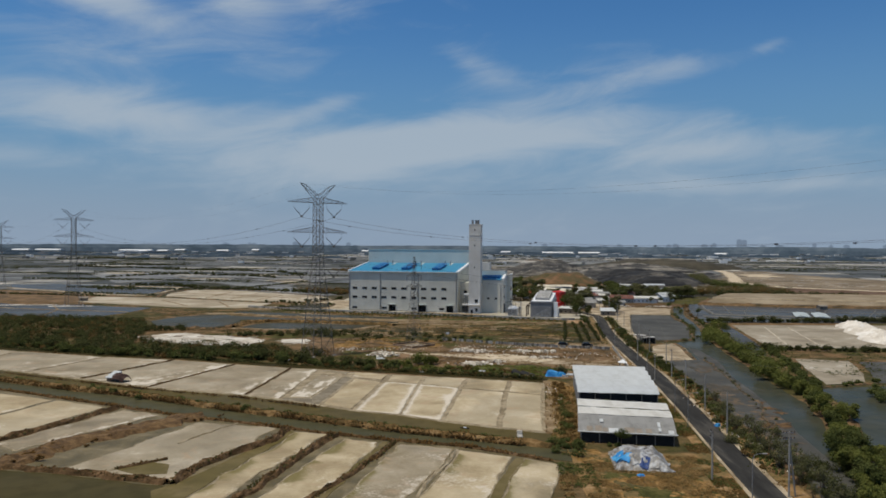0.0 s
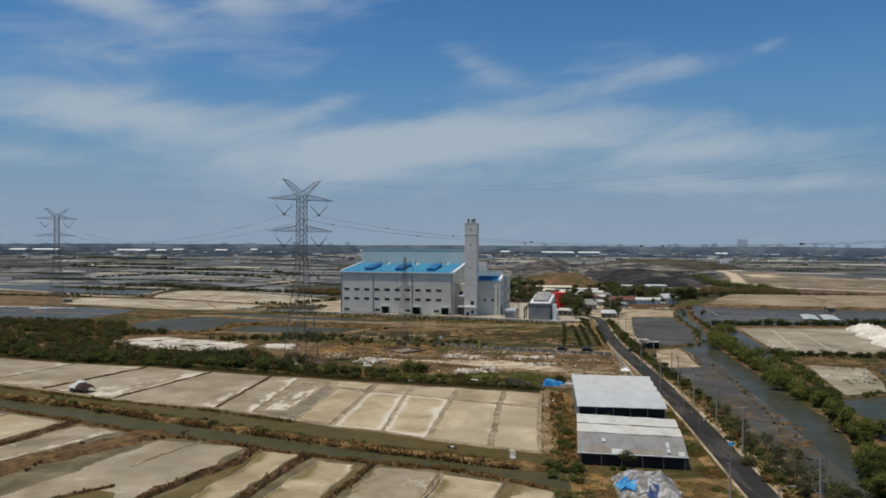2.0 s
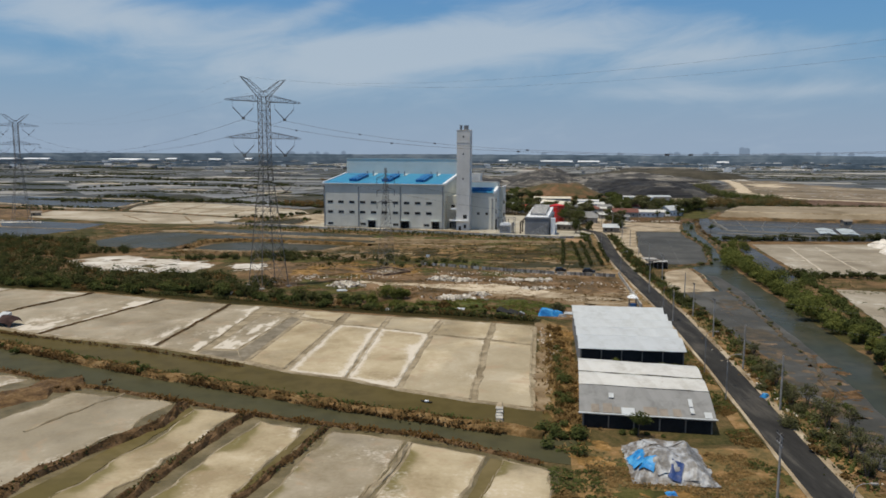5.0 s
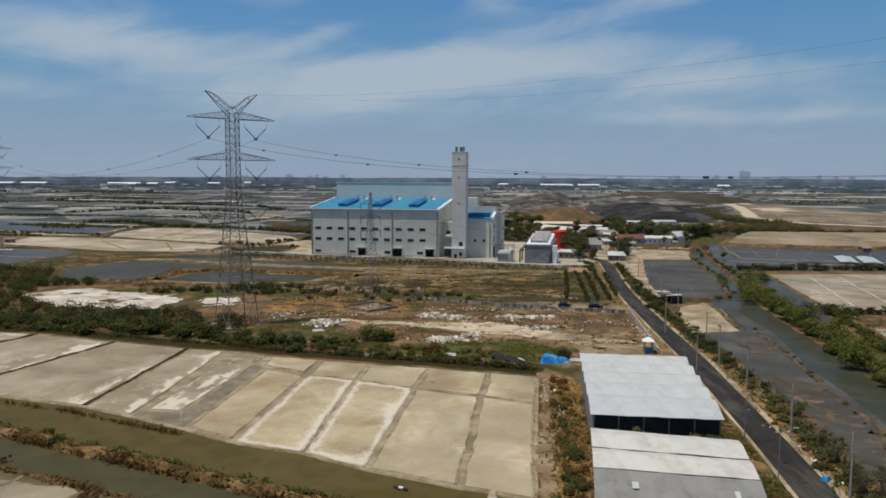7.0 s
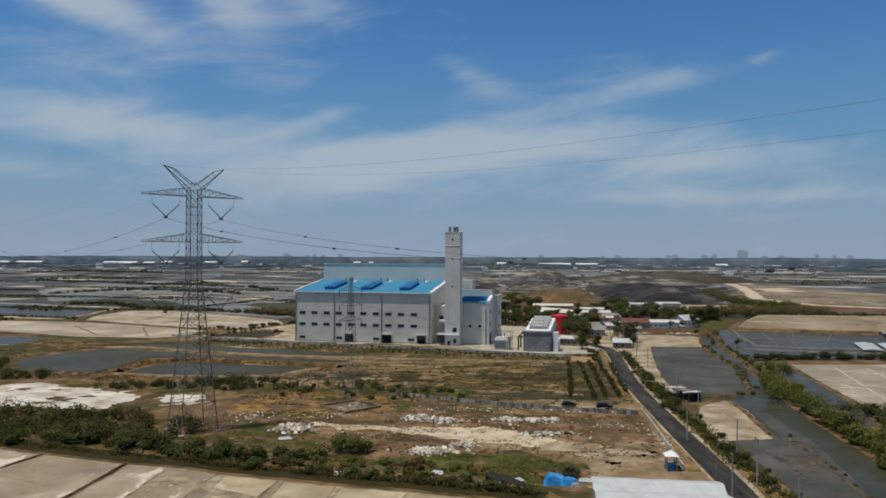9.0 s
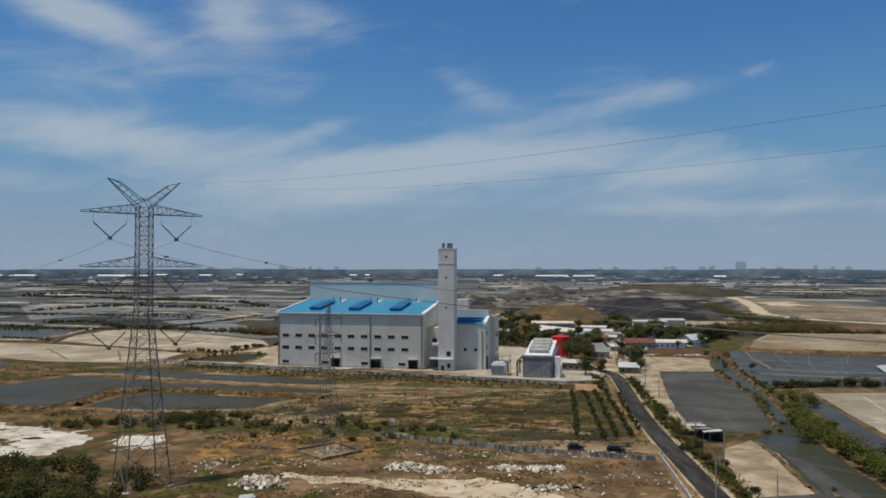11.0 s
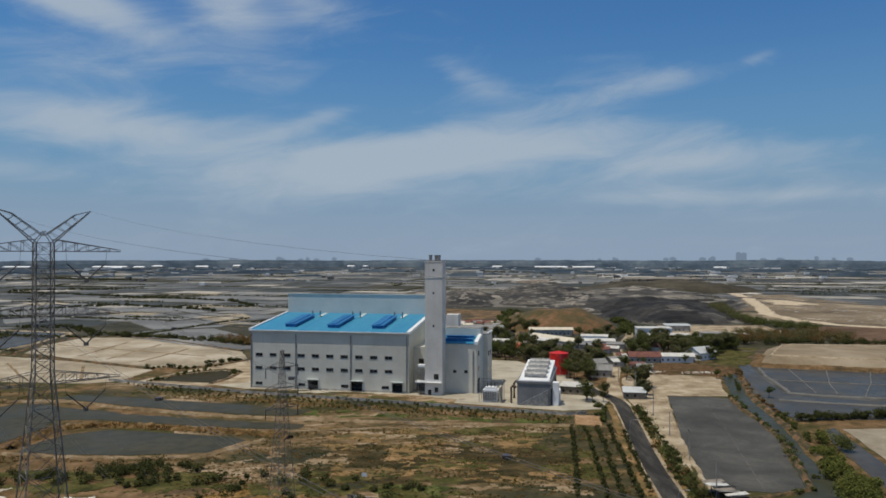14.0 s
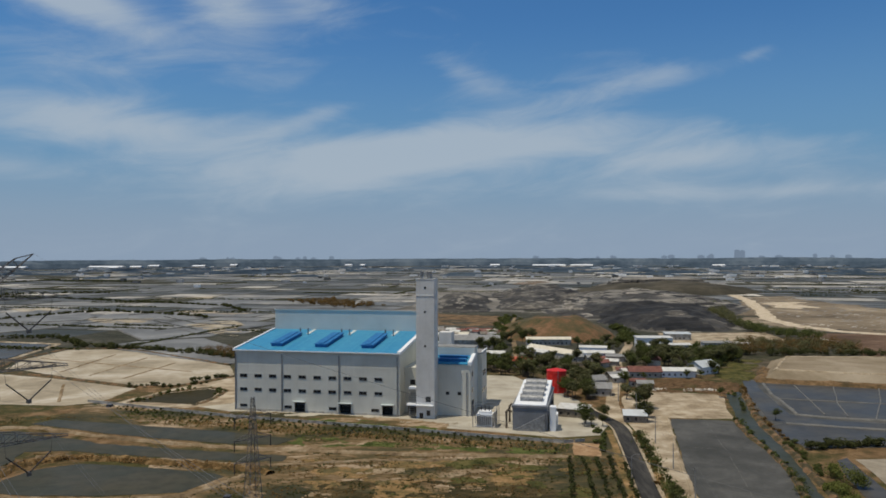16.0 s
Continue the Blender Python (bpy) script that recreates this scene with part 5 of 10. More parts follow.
# ---------------------------------------------------------------- fields, lots and waters beyond the pans
sheet("grass_lot", [(16, 40), (48, 40), (53, 124), (49, 131), (19, 132), (17, 122)], 0.09, M_LOT, "dry brown grass lot", "ground", 3, 1.0, kind="structure")
sheet("grass_verge", [(20, 134), (26, 166), (31, 212), (25, 222), (24, 214), (16, 150)], 0.09, M_LOT, "rubbish-strewn dry verge beside the sheds", "ground", 3, 0.8, kind="structure")
sheet("dirt_lot", [(-66, 262), (-74, 300), (-70, 330), (-30, 332), (0, 312), (36, 303), (66, 298), (62, 268), (58, 236), (56, 216), (30, 222), (22, 226), (-4, 231), (-30, 244)], 0.07, M_EARTH,
      "bare brown lot with rubble", "ground", 4, 2.0, kind="structure")
patch("grey_earth", [(14, 266), (34, 272), (60, 266), (62, 240), (56, 216), (34, 224), (34, 244), (18, 254)], 0.1, M_GREYEARTH, "trodden grey-brown earth of the lot", "ground", 0.9, 3.5, 12, -9, 3)
patch("orange_earth", [(36, 270), (42, 284), (58, 292), (63, 286), (60, 262), (46, 258)], 0.13, M_EARTH, "orange-brown dry grass on the lot", "ground", 0.8, 3, 9, -0.7, 4)
patch("weed_patch", [(-16, 240), (-8, 246), (10, 249), (24, 243), (27, 230), (8, 230), (-10, 236)], 0.13, M_WEEDS, "green weeds beside the ditch", "weeds", 0.7, 3, 7, -0.45, 5)
patch("weed_patch", [(-60, 262), (-46, 300), (-36, 296), (-30, 268), (-26, 250), (-44, 250)], 0.13, M_WEEDS, "dark green weeds on bare ground", "weeds", 0.8, 4, 8, -0.1, 6)
patch("weed_patch", [(-10, 296), (-14, 312), (22, 306), (40, 298), (34, 290), (10, 294)], 0.13, M_WEEDS, "dry green weeds along the hoarding", "weeds", 0.8, 3, 8, -0.1, 7)
patch("dirt_track", [(-33, 283), (-20, 278.5), (-10, 277), (2, 276), (16, 276), (26, 268), (33, 261), (28, 254), (15, 259.5), (2, 267), (-20, 273), (-31, 278)], 0.17, M_TRACK,
      "pale dirt track across the lot", "track", 0.6, 1.6, 8, -9, 8)
patch("pale_sand", [(28, 262), (44, 256), (56, 248), (57, 238), (44, 244), (30, 254)], 0.15, M_SAND, "pale sand spread over the lot", "track", 0.7, 3.0, 8, -0.25, 9)
patch("lime_soil", [(-157, 330), (-150, 341), (-134, 341), (-116, 333), (-102, 330), (-98, 322), (-97, 308), (-100, 299), (-106, 296), (-119, 303), (-134, 306), (-147, 313)], 0.13, M_WHITE_SOIL,
      "patch of bare white lime soil", "ground", 0.7, 4.5, 13, -0.55, 10)
patch("lime_soil", [(-90, 321), (-83, 325), (-70, 312), (-73, 303), (-84, 307)], 0.13, M_WHITE_SOIL, "small patch of white lime soil", "ground", 0.7, 3.0, 7, -0.3, 11)
sheet("field", [(-60, 300), (-84, 402), (-40, 420), (62, 424), (84, 432), (77, 387), (70, 310), (20, 306), (-10, 304)], 0.06, M_FIELD,
      "dry grass field with bare patches", "field", 4, 1.5, kind="structure")
sheet("dark_pond", [(-137, 370), (-150, 371), (-172, 378), (-184, 400), (-178, 425), (-167, 440), (-156, 443), (-145, 435), (-126, 430), (-111, 421.5), (-74, 412.5), (-39, 404.5), (-39, 397.5), (-60, 398.5), (-81, 402.5), (-106, 408.5), (-119, 413), (-134, 412), (-131.7, 400), (-133, 383)], 0.1, M_POND,
      "dark pond with a long narrow arm", "pond", 3, 1.6, kind="structure")
sheet("dark_pond", [(-122, 378), (-119, 388), (-113, 393), (-106, 396), (-95, 394), (-74, 389), (-58, 384), (-53.5, 381), (-57, 374), (-62, 365), (-80, 363), (-105, 363), (-122, 366)], 0.1, M_POND, "dark pond with earth banks", "pond", 3, 1.0, kind="structure", seed=2)
sheet("pond_strip", [(-156, 454.7), (-150, 463), (-122, 455), (-96, 447.7), (-75.6, 441.6), (-58, 435), (-41, 427.6), (-46, 419.4), (-65, 421.4), (-89, 428.4), (-114, 436.7), (-136.5, 446.5)], 0.1, M_POND, "long narrow pond strip", "pond", 4, 0.6, kind="structure")
ridge("earth_bank", [(-172, 444), (-160, 448), (-149, 447), (-128, 438), (-111, 430), (-89, 423), (-66, 416.5), (-42, 412), (-16, 408), (15, 404), (60, 401)], 3.4, 0.8, M_GREYEARTH, "pale earth bank along the field", jag=0.8, rough=0.5)
ridge("earth_bank", [(-126.5, 370), (-126, 384), (-124, 396), (-113, 402), (-100, 401), (-80, 396), (-58, 391), (-46, 388), (-40, 383)], 4.2, 1.2, M_DRYBANK, "brown grassed pond bank", jag=1.2, rough=0.7)
ridge("earth_bank", [(-126, 404), (-112, 405), (-84, 399.5), (-58, 394.5), (-36, 393), (-10, 398), (20, 398)], 2.4, 0.6, M_GREYEARTH, "pale earth bank beside the pond arm", jag=0.8, rough=0.6, seed=6)
ridge("earth_bank", [(-125, 364), (-106, 359.5), (-82, 359), (-61, 361), (-52, 374), (-48, 382)], 3.2, 0.6, M_GREYEARTH, "brown pond bank", jag=1.2, rough=0.6, seed=3)
ridge("earth_bank", [(-190, 380), (-172, 371), (-150, 364), (-136, 364), (-129, 374), (-128.5, 386), (-128, 398)], 4.0, 0.8, M_BANK, "weedy pond bank", jag=1.0, seed=4, rough=0.6)
patch("tan_earth", [(-56, 352), (-48, 362), (-29, 376), (-12, 368), (0, 350), (-24, 343)], 0.105, M_GREYEARTH, "bare tan earth in the field", "ground", 0.9, 5, 12, 0.0, 51)
patch("dark_grass", [(-36, 352), (-16, 376), (40, 378), (52, 356), (46, 334), (0, 336), (-24, 344)], 0.115, M_FIELD_DARK, "dark olive grass in the field", "grass", 0.9, 5, 14, -0.35, 52)
patch("tan_earth", [(14, 338), (44, 339), (48, 327), (18, 325)], 0.125, M_GREYEARTH, "bare tan earth in the field", "ground", 0.8, 4, 8, 0.1, 53)
patch("tan_earth", [(-30, 384), (0, 392), (30, 386), (24, 376), (-10, 378)], 0.125, M_GREYEARTH, "bare tan earth in the field", "ground", 0.9, 4, 9, 0.25, 54)
patch("fresh_grass", [(-8, 332), (14, 332), (17, 324), (-5, 325)], 0.13, M_GRASS, "fresh green grass behind the hoarding", "grass", 0.7, 2.5, 7, -0.3, 55)
patch("fresh_grass", [(-40, 430), (10, 420), (58, 408), (58, 403), (10, 411), (-40, 421)], 0.13, M_GRASS, "green grass on the planted strip", "grass", 0.9, 3, 9, -0.1, 56)
patch("dry_grass", [(-78, 476), (-74, 479), (-38, 471), (-4, 463), (22, 453), (16, 442), (-28, 457), (-76, 471)], 0.115, M_FIELD, "dry grass along the front of the plant", "grass", 0.9, 2, 9, -0.35, 60)
patch("fresh_grass", [(-40, 465), (-16, 457), (8, 447), (14, 442), (8, 440), (-44, 458)], 0.12, M_GRASS, "green grass along the front of the plant", "grass", 0.9, 2, 9, -0.1, 58)
patch("grey_earth", [(18, 307), (66, 302), (69, 312), (44, 316), (22, 314)], 0.12, M_GREYEARTH, "trodden earth behind the hoarding", "ground", 0.8, 3, 9, -0.2, 57)
sheet("plant_yard", [(-100, 490), (-80, 478), (-52, 468), (-28, 460), (-4, 452), (10, 447), (60, 429), (76, 432), (84, 452), (80, 500), (66, 540), (56, 570), (20, 580), (-70, 640), (-95, 600)], 0.06, M_YARD,
      "pale concrete yard round the plant", "yard", 5, 0.4, kind="structure")
sheet("planted_strip", [(-150, 498), (-76, 468), (8, 440), (62, 420), (60, 406), (0, 414), (-52, 426), (-118, 450), (-152, 466)], 0.08, M_FIELD,
      "planted grass strip along the plant fence", "field", 4, 0.8, kind="structure", seed=7)
sheet("white_pan", [(-300, 540), (-310, 596), (-262, 590), (-206, 568), (-146, 535), (-148, 500), (-161, 492), (-208, 497)], 0.1, M_PAN_PALE, "broad pale dry salt pan", "salt pan", 5, 1.0, kind="structure")
sheet("white_pan", [(-255, 604), (-266, 647), (-262, 696), (-230, 697), (-193, 673), (-149, 639), (-118, 612), (-106, 578), (-124, 548), (-146, 543), (-206, 576), (-240, 598)], 0.1, M_PAN_PALE, "broad pale dry salt pan with faint ridges", "salt pan", 5, 1.0, kind="structure", seed=3)
for a_, b_ in (((-258, 650), (-135, 590)), ((-215, 668), (-214, 590)), ((-186, 650), (-190, 576)), ((-158, 626), (-166, 566)), ((-240, 560), (-200, 506)), ((-190, 548), (-168, 500))):
    ridge("pan_ridge", (a_, b_), 2.4, 0.35, M_GREYEARTH, "faint brown ridge across the pan", "bund", 5, 0.5)
ridge("pan_bank", [(-305, 602), (-255, 598), (-206, 572), (-146, 539), (-126, 543), (-104, 572)], 4, 0.6, M_BANK, "dark weedy bund between pans", jag=0.9)
ridge("pan_bank", [(-262, 604), (-271, 650), (-266, 702), (-230, 703), (-193, 679), (-120, 617)], 4, 0.6, M_BANK, "dark weedy bund beside the pan", jag=0.9)
sheet("access_track", [(-152, 492), (-140, 498), (-126, 534), (-112, 556), (-100, 578), (-82, 560), (-84, 496), (-102, 486)], 0.09, M_SAND, "pale access track beside the plant", "track", 4, 1.0, kind="structure")
sheet("dark_pond", [(-132, 500), (-124, 522), (-108, 534), (-99, 528), (-98, 510), (-102, 494)], 0.13, M_DITCH, "small dark pond ringed by weeds", "pond", 3, 0.8, kind="structure", seed=9)
ridge("pond_bank", [(-134, 498), (-125, 525), (-107, 537), (-96, 529), (-96, 508), (-101, 491)], 4, 0.5, M_BANK, "weedy rim of the small pond", jag=0.7)
for k, pts in enumerate(([(-530, 1037), (-475, 1130), (-380, 988), (-358, 866), (-388, 806)], [(-384, 1030), (-305, 1045), (-250, 955), (-308, 868), (-350, 880)], [(-243, 948), (-187, 873), (-182, 780), (-232, 756), (-300, 860)],
                         [(-392, 1165), (-335, 1390), (-255, 1272), (-292, 1110)], [(-232, 745), (-186, 768), (-132, 692), (-110, 634), (-124, 620), (-178, 658), (-246, 714)])):
    sheet("pale_pond", pts, 0.3, M_GREY_FLAT, "pale grey shallow pond with sky reflection put in its colour", "pond", 8, 2.0, kind="structure", seed=20 + k)
for line in (((-388, 806), (-357, 866), (-380, 990)), ((-350, 880), (-307, 866), (-230, 753)), ((-300, 862), (-246, 952), (-305, 1050)), ((-430, 930), (-372, 905)), ((-275, 905), (-212, 815)), ((-345, 955), (-280, 965))):
    ridge("pond_divider", line, 2.4, 0.7, M_MUD_PALE, "low earth wall between pale ponds", "bund", 6, 0.8)
sheet("blue_pond", [(-452, 711), (-482, 760), (-448, 788), (-367, 750), (-291, 727), (-281, 655), (-280, 616), (-308, 621), (-385, 671)], 0.3, M_BLUE_POND, "smooth dark blue pond", "pond", 5, 0.8, kind="structure")

sheet("pale_pond", [(-388, 530), (-348, 522), (-321, 509), (-282, 511), (-251, 498), (-220, 491), (-221, 447), (-231, 417), (-267, 425), (-292, 431), (-335, 452)], 0.09, M_BLUE_POND, "pale blue-grey shallow pond", "pond", 5, 0.8, kind="structure")
ridge("pond_divider", [(-346, 490), (-280, 470), (-222, 456)], 1.6, 0.3, M_GREYEARTH, "pale low pond wall", "bund", 4, 0.4)
patch("salt_crust", [(-340, 508), (-300, 514), (-296, 508), (-336, 501)], 0.14, M_WHITE_SOIL, "white salt strip drying in the shallow pond", "salt", 0.8, 2.0, 8, -0.6, 71)
patch("salt_crust", [(-300, 501), (-268, 505), (-266, 499), (-296, 494)], 0.14, M_WHITE_SOIL, "white salt strip drying in the shallow pond", "salt", 0.8, 2.0, 8, -0.6, 72)
ridge("pond_divider", [(-300, 508), (-276, 470), (-264, 428)], 1.6, 0.3, M_GREYEARTH, "pale low pond wall", "bund", 4, 0.4)
sheet("orange_earth", [(-494, 687), (-447, 683), (-406, 669), (-269, 589), (-274, 528), (-293, 532), (-361, 544), (-407, 558)], 0.07, M_EARTH, "bare orange-brown earth strip", "ground", 5, 1.5, kind="structure")
sheet("road_verge", [(p[0] + 3.9, p[1]) for p in ROAD[2:14]] + [(p[0] + 7.5, p[1]) for p in ROAD[2:14][::-1]], 0.1, M_LOT, "dusty brown road verge", "ground", 4, 0.7, kind="structure")
sheet("road_verge", [(p[0] - 3.9, p[1]) for p in ROAD[2:14]] + [(p[0] - 6.5, p[1]) for p in ROAD[2:14][::-1]], 0.1, M_LOT, "dusty brown road verge", "ground", 4, 0.5, kind="structure", seed=4)

# east of the road
sheet("mud_pond", [(94, 388), (98.5, 405), (111.5, 460), (136, 455), (131, 428), (129.5, 409), (125, 383), (117, 357), (108, 328), (98, 326), (83, 330)], 0.1, M_MUD, "dark drained pond bed of grey mud", "pond", 4, 0.5, kind="structure")
for line in (((125, 457), (114.7, 404), (97, 328)), ((100, 415), (115, 411), (130, 407)), ((91, 371), (104, 367), (119, 363))):
    ridge("pond_divider", line, 0.7, 0.1, M_MUD_RIM, "low grey ridge across the mud pond", "bund", 3, 0.3)
ridge("pond_bank", [(82.5, 326), (88, 362), (97, 404), (111, 461)], 2.0, 0.4, M_SAND, "pale trodden pond bank", jag=0.8)
ridge("pond_bank", [(138, 456), (132.5, 428), (131, 409), (126.5, 383), (119, 357), (110, 329), (98, 323), (84, 319)], 2.5, 0.7, M_BANK, "weedy pond bank", jag=0.8, seed=2)
sheet("sandy_yard", [(87, 362), (95, 404), (106, 455), (111, 461), (139, 459), (143, 480), (152, 505), (150, 513), (134, 518), (112, 522), (102, 506), (97, 478), (93, 440), (86, 400)], 0.09, M_SAND,
      "bare sandy ground beside the road", "ground", 4, 0.8, kind="structure")
sheet("river_water", [(40, -60), (56, 60), (64, 105), (68, 150), (73, 180), (76, 215), (79, 240), (90, 262), (97, 300), (98, 316), (108, 330), (117.5, 356), (125.5, 383), (131, 410), (134, 437), (141.5, 466), (153, 504), (158, 520),
                      (166, 520), (160.5, 504), (148.5, 466), (142.5, 441), (138.5, 419), (134, 397), (129.5, 378), (124, 358), (114, 315), (108, 275), (103, 240), (99, 215), (95, 185), (88, 160), (79, 139), (72, 121), (67, 105), (60, 80), (52, 20), (50, -60)],
      0.05, M_GREY_WATER, "grey tidal river water", "water", 5, 1.0, kind="structure")
sheet("mud_flat", [(59, 100), (66, 150), (72, 200), (76, 240), (78, 264), (92, 266), (98, 300), (101, 296), (98, 262), (91, 230), (85, 190), (77, 150), (69, 105)], 0.07, M_MUD, "shallow grey mud flat beside the road", "ground", 4, 0.6, kind="structure", seed=9)
patch("mud_flat", [(60, 120), (64, 145), (69, 170), (75, 205), (79, 235), (81, 262), (90, 264), (87, 236), (83, 206), (80, 180), (74, 152), (67, 122)], 0.085, M_FLAT, "shallow brown mud flat beside the river", "ground", 0.7, 3.5, 8, -0.3, 21)
patch("mud_flat", [(68, 140), (76, 168), (82, 192), (86, 192), (81, 166), (74, 142)], 0.1, M_BROWNBANK, "brown silt bar in the shallow river", "ground", 0.6, 2.5, 6, 0.25, 22)
patch("bare_earth", [(56, 100), (60, 130), (64, 160), (69, 196), (72, 196), (67, 160), (64, 130), (60, 100)], 0.115, M_EARTH, "brown earth between road and river", "ground", 0.7, 2.5, 7, -0.4, 23)
sheet("sand_bar", [(74, 262), (78, 285), (84, 306), (96, 316), (97, 300), (92, 280), (89, 265)], 0.16, M_SAND, "pale sandy bar beside the road", "ground", 3, 1.0, kind="structure")
ridge("mud_bar", [(94, 266), (90, 240), (86, 214), (83, 196), (80, 178), (74, 160), (70, 146)], 1.5, 0.3, M_FLAT, "low brown mud bar in the river", jag=1.8, seed=8, rough=0.9)
ridge("mud_bar", [(97, 316), (95, 296), (90, 270)], 2.5, 0.5, M_BANK, "weedy edge of the sand bar", jag=0.8, seed=9)
ridge("river_bank", [(170, 528), (162.5, 504), (150.5, 467), (144.5, 441), (140.5, 419), (136, 397), (131.5, 378), (127, 356)], 3.6, 0.9, M_BANK, "brown grassy river bank", jag=0.7, seed=5)
sheet("side_water", [(153, 399), (148, 396), (141, 377), (135, 352), (127, 318), (120, 290), (118, 278), (126, 282), (136, 318), (142, 346), (148, 376)], 0.07, M_BLUE_POND, "narrow still water beside the salt bed", "water", 4, 0.6, kind="structure")
sheet("salt_bed", [(136, 302), (144, 345), (155, 397), (230, 400), (310, 400), (280, 312), (190, 304)], 0.12, M_BED, "wide grey-beige salt bed", "salt pan", 5, 0.7, kind="structure")
for line in (((170, 389), (156.5, 342), (146, 304)), ((183, 388), (167, 329), (160.7, 304)), ((144.5, 342), (163, 339), (181, 336)), ((232, 398), (214, 340), (206, 306))):
    ridge("salt_ridge", line, 1.5, 0.2, M_SALT, "pale ridge across the salt bed", "bund", 4, 0.5)
sheet("salt_bed", [(116, 214), (124, 243), (132, 270), (151, 265), (142, 240), (132, 219)], 0.12, M_BED, "beige salt bed", "salt pan", 5, 0.7, kind="structure", seed=3)
sheet("mud_pond", [(135, 217), (145, 240), (154, 263), (260, 268), (250, 190), (150, 208)], 0.1, M_MUD, "dark mud pond", "pond", 5, 0.7, kind="structure", seed=5)
sheet("side_water", [(52, -60), (60, 40), (70, 80), (79, 112), (87, 138), (97, 160), (105, 184), (110, 207), (134, 212), (200, 190), (190, 80), (170, -60)], 0.07, M_GREY_WATER, "still pond water behind the mangroves", "water", 5, 1.0, kind="structure", seed=6)
ridge("river_bank", [(108, 214), (104, 192), (97, 172), (90, 155), (83, 137), (76, 120), (70, 104), (62, 80)], 5.0, 0.5, M_BANK, "weedy bank under the mangroves", jag=0.9, seed=6)
ridge("pond_bank", [(110, 208), (121, 212), (134, 216), (150, 208), (200, 194)], 2.0, 0.5, M_BANK, "weedy bank beside the salt bed", jag=0.6, seed=7)
ridge("pond_bank", [(82, 130), (92, 128), (110, 124), (150, 116)], 1.6, 0.45, M_BANK, "low weedy bank across the still water", jag=0.6, seed=8)
sheet("pond_floor", [(145, 412), (150, 440), (152, 466), (164, 508), (171, 530), (186, 556), (250, 530), (380, 500), (380, 415)], 0.05, M_MUD, "wet grey mud under the ponds", "ground", 5, 0.3, kind="structure", seed=2)
sheet("blue_pond", [(187, 541), (179, 514), (174.5, 490), (170, 468), (179, 461), (200, 455), (262, 446), (330, 448), (360, 500), (243, 525)], 0.1, M_BLUE_POND, "shallow blue-grey pond", "pond", 5, 0.5, kind="structure", seed=4)
sheet("side_water", [(181, 555), (187, 552), (178, 525), (174, 505), (169, 482), (166, 468), (174, 458), (196, 449), (260, 438), (258, 428), (190, 436), (158, 447), (152, 457), (157.5, 478), (164.5, 504), (171, 526)], 0.08, M_BLUE_POND,
      "pale still water behind the river bank", "water", 4, 0.4, kind="structure", seed=12)
sheet("mud_pond", [(158, 452), (190, 440), (256, 432), (330, 430), (330, 421), (178, 419), (151, 418), (146, 416), (143.5, 430), (148, 446)], 0.11, M_BLUE_POND, "narrow grey pond", "pond", 5, 0.5, kind="structure", seed=4)
patch("brown_earth", [(108, 524), (120, 556), (146, 558), (172, 545), (169, 526), (160, 514), (134, 519)], 0.11, M_BROWNBANK, "bare brown earth below the village", "ground", 0.9, 2.5, 10, -0.5, 61)
for line in (((168, 467), (179, 460), (200, 454), (262, 445), (330, 447)), ((187.5, 543), (178.5, 514), (174, 490), (169, 467)), ((156, 450), (190, 438), (256, 430), (330, 427))):
    ridge("pond_wall", line, 2.2, 0.6, M_MUD_PALE, "grey earth wall round the shallow pond", "bund", 4, 0.3)
for line in (((201, 537), (180.5, 466)), ((219.6, 533), (198, 488), (188.5, 462.5)), ((240, 527), (220, 492), (196, 455)),
             ((175.5, 502), (220, 488), (330, 470)), ((268, 512), (232, 450)), ((300, 506), (262, 448))):
    ridge("pond_divider", line, 0.9, 0.35, M_MUD_PALE, "pale low pond wall", "bund", 4, 0.3)


sheet("sandy_strip", [(92, 456), (108, 468), (111, 461), (99.5, 412), (89.5, 368), (84, 345), (79.5, 345), (83, 374), (87.5, 412), (91, 440)], 0.11, M_SAND, "pale sandy strip beside the road", "ground", 3, 0.7, kind="structure")
patch("orange_earth", [(18, 74), (46, 74), (48, 104), (32, 118), (24, 131), (19, 131)], 0.115, M_STRAW, "ochre dry grass on the lot", "grass", 0.6, 3.5, 8, -0.5, 31)
patch("weed_patch", [(20, 108), (32, 96), (46, 106), (46, 122), (36, 118), (24, 124)], 0.13, M_WEEDS, "olive grass patch on the lot", "weeds", 0.6, 4, 8, 0.0, 32)
patch("orange_earth", [(20, 136), (24, 160), (31, 210), (29, 216), (24, 190), (19, 150)], 0.13, M_STRAW, "ochre dry weeds beside the sheds", "grass", 0.6, 2.0, 6, -0.5, 34)
patch("grey_earth", [(17, 148), (20, 168), (25.5, 216), (23.5, 217), (20, 180), (15.5, 150)], 0.125, M_GREYEARTH, "grey trodden edge beside the pans", "ground", 0.6, 1.2, 6, -0.5, 35)


patch("weed_patch", [(-130, 340), (-60, 352), (-36, 336), (-66, 328), (-120, 330)], 0.12, M_WEEDS, "dark green weeds beside the ponds", "weeds", 0.8, 4, 10, -0.1, 36)
patch("orange_earth", [(-64, 300), (-40, 330), (-16, 322), (-10, 300), (-40, 288)], 0.12, M_STRAW, "ochre dry grass round the lattice tower", "grass", 0.8, 4, 10, -0.1, 37)
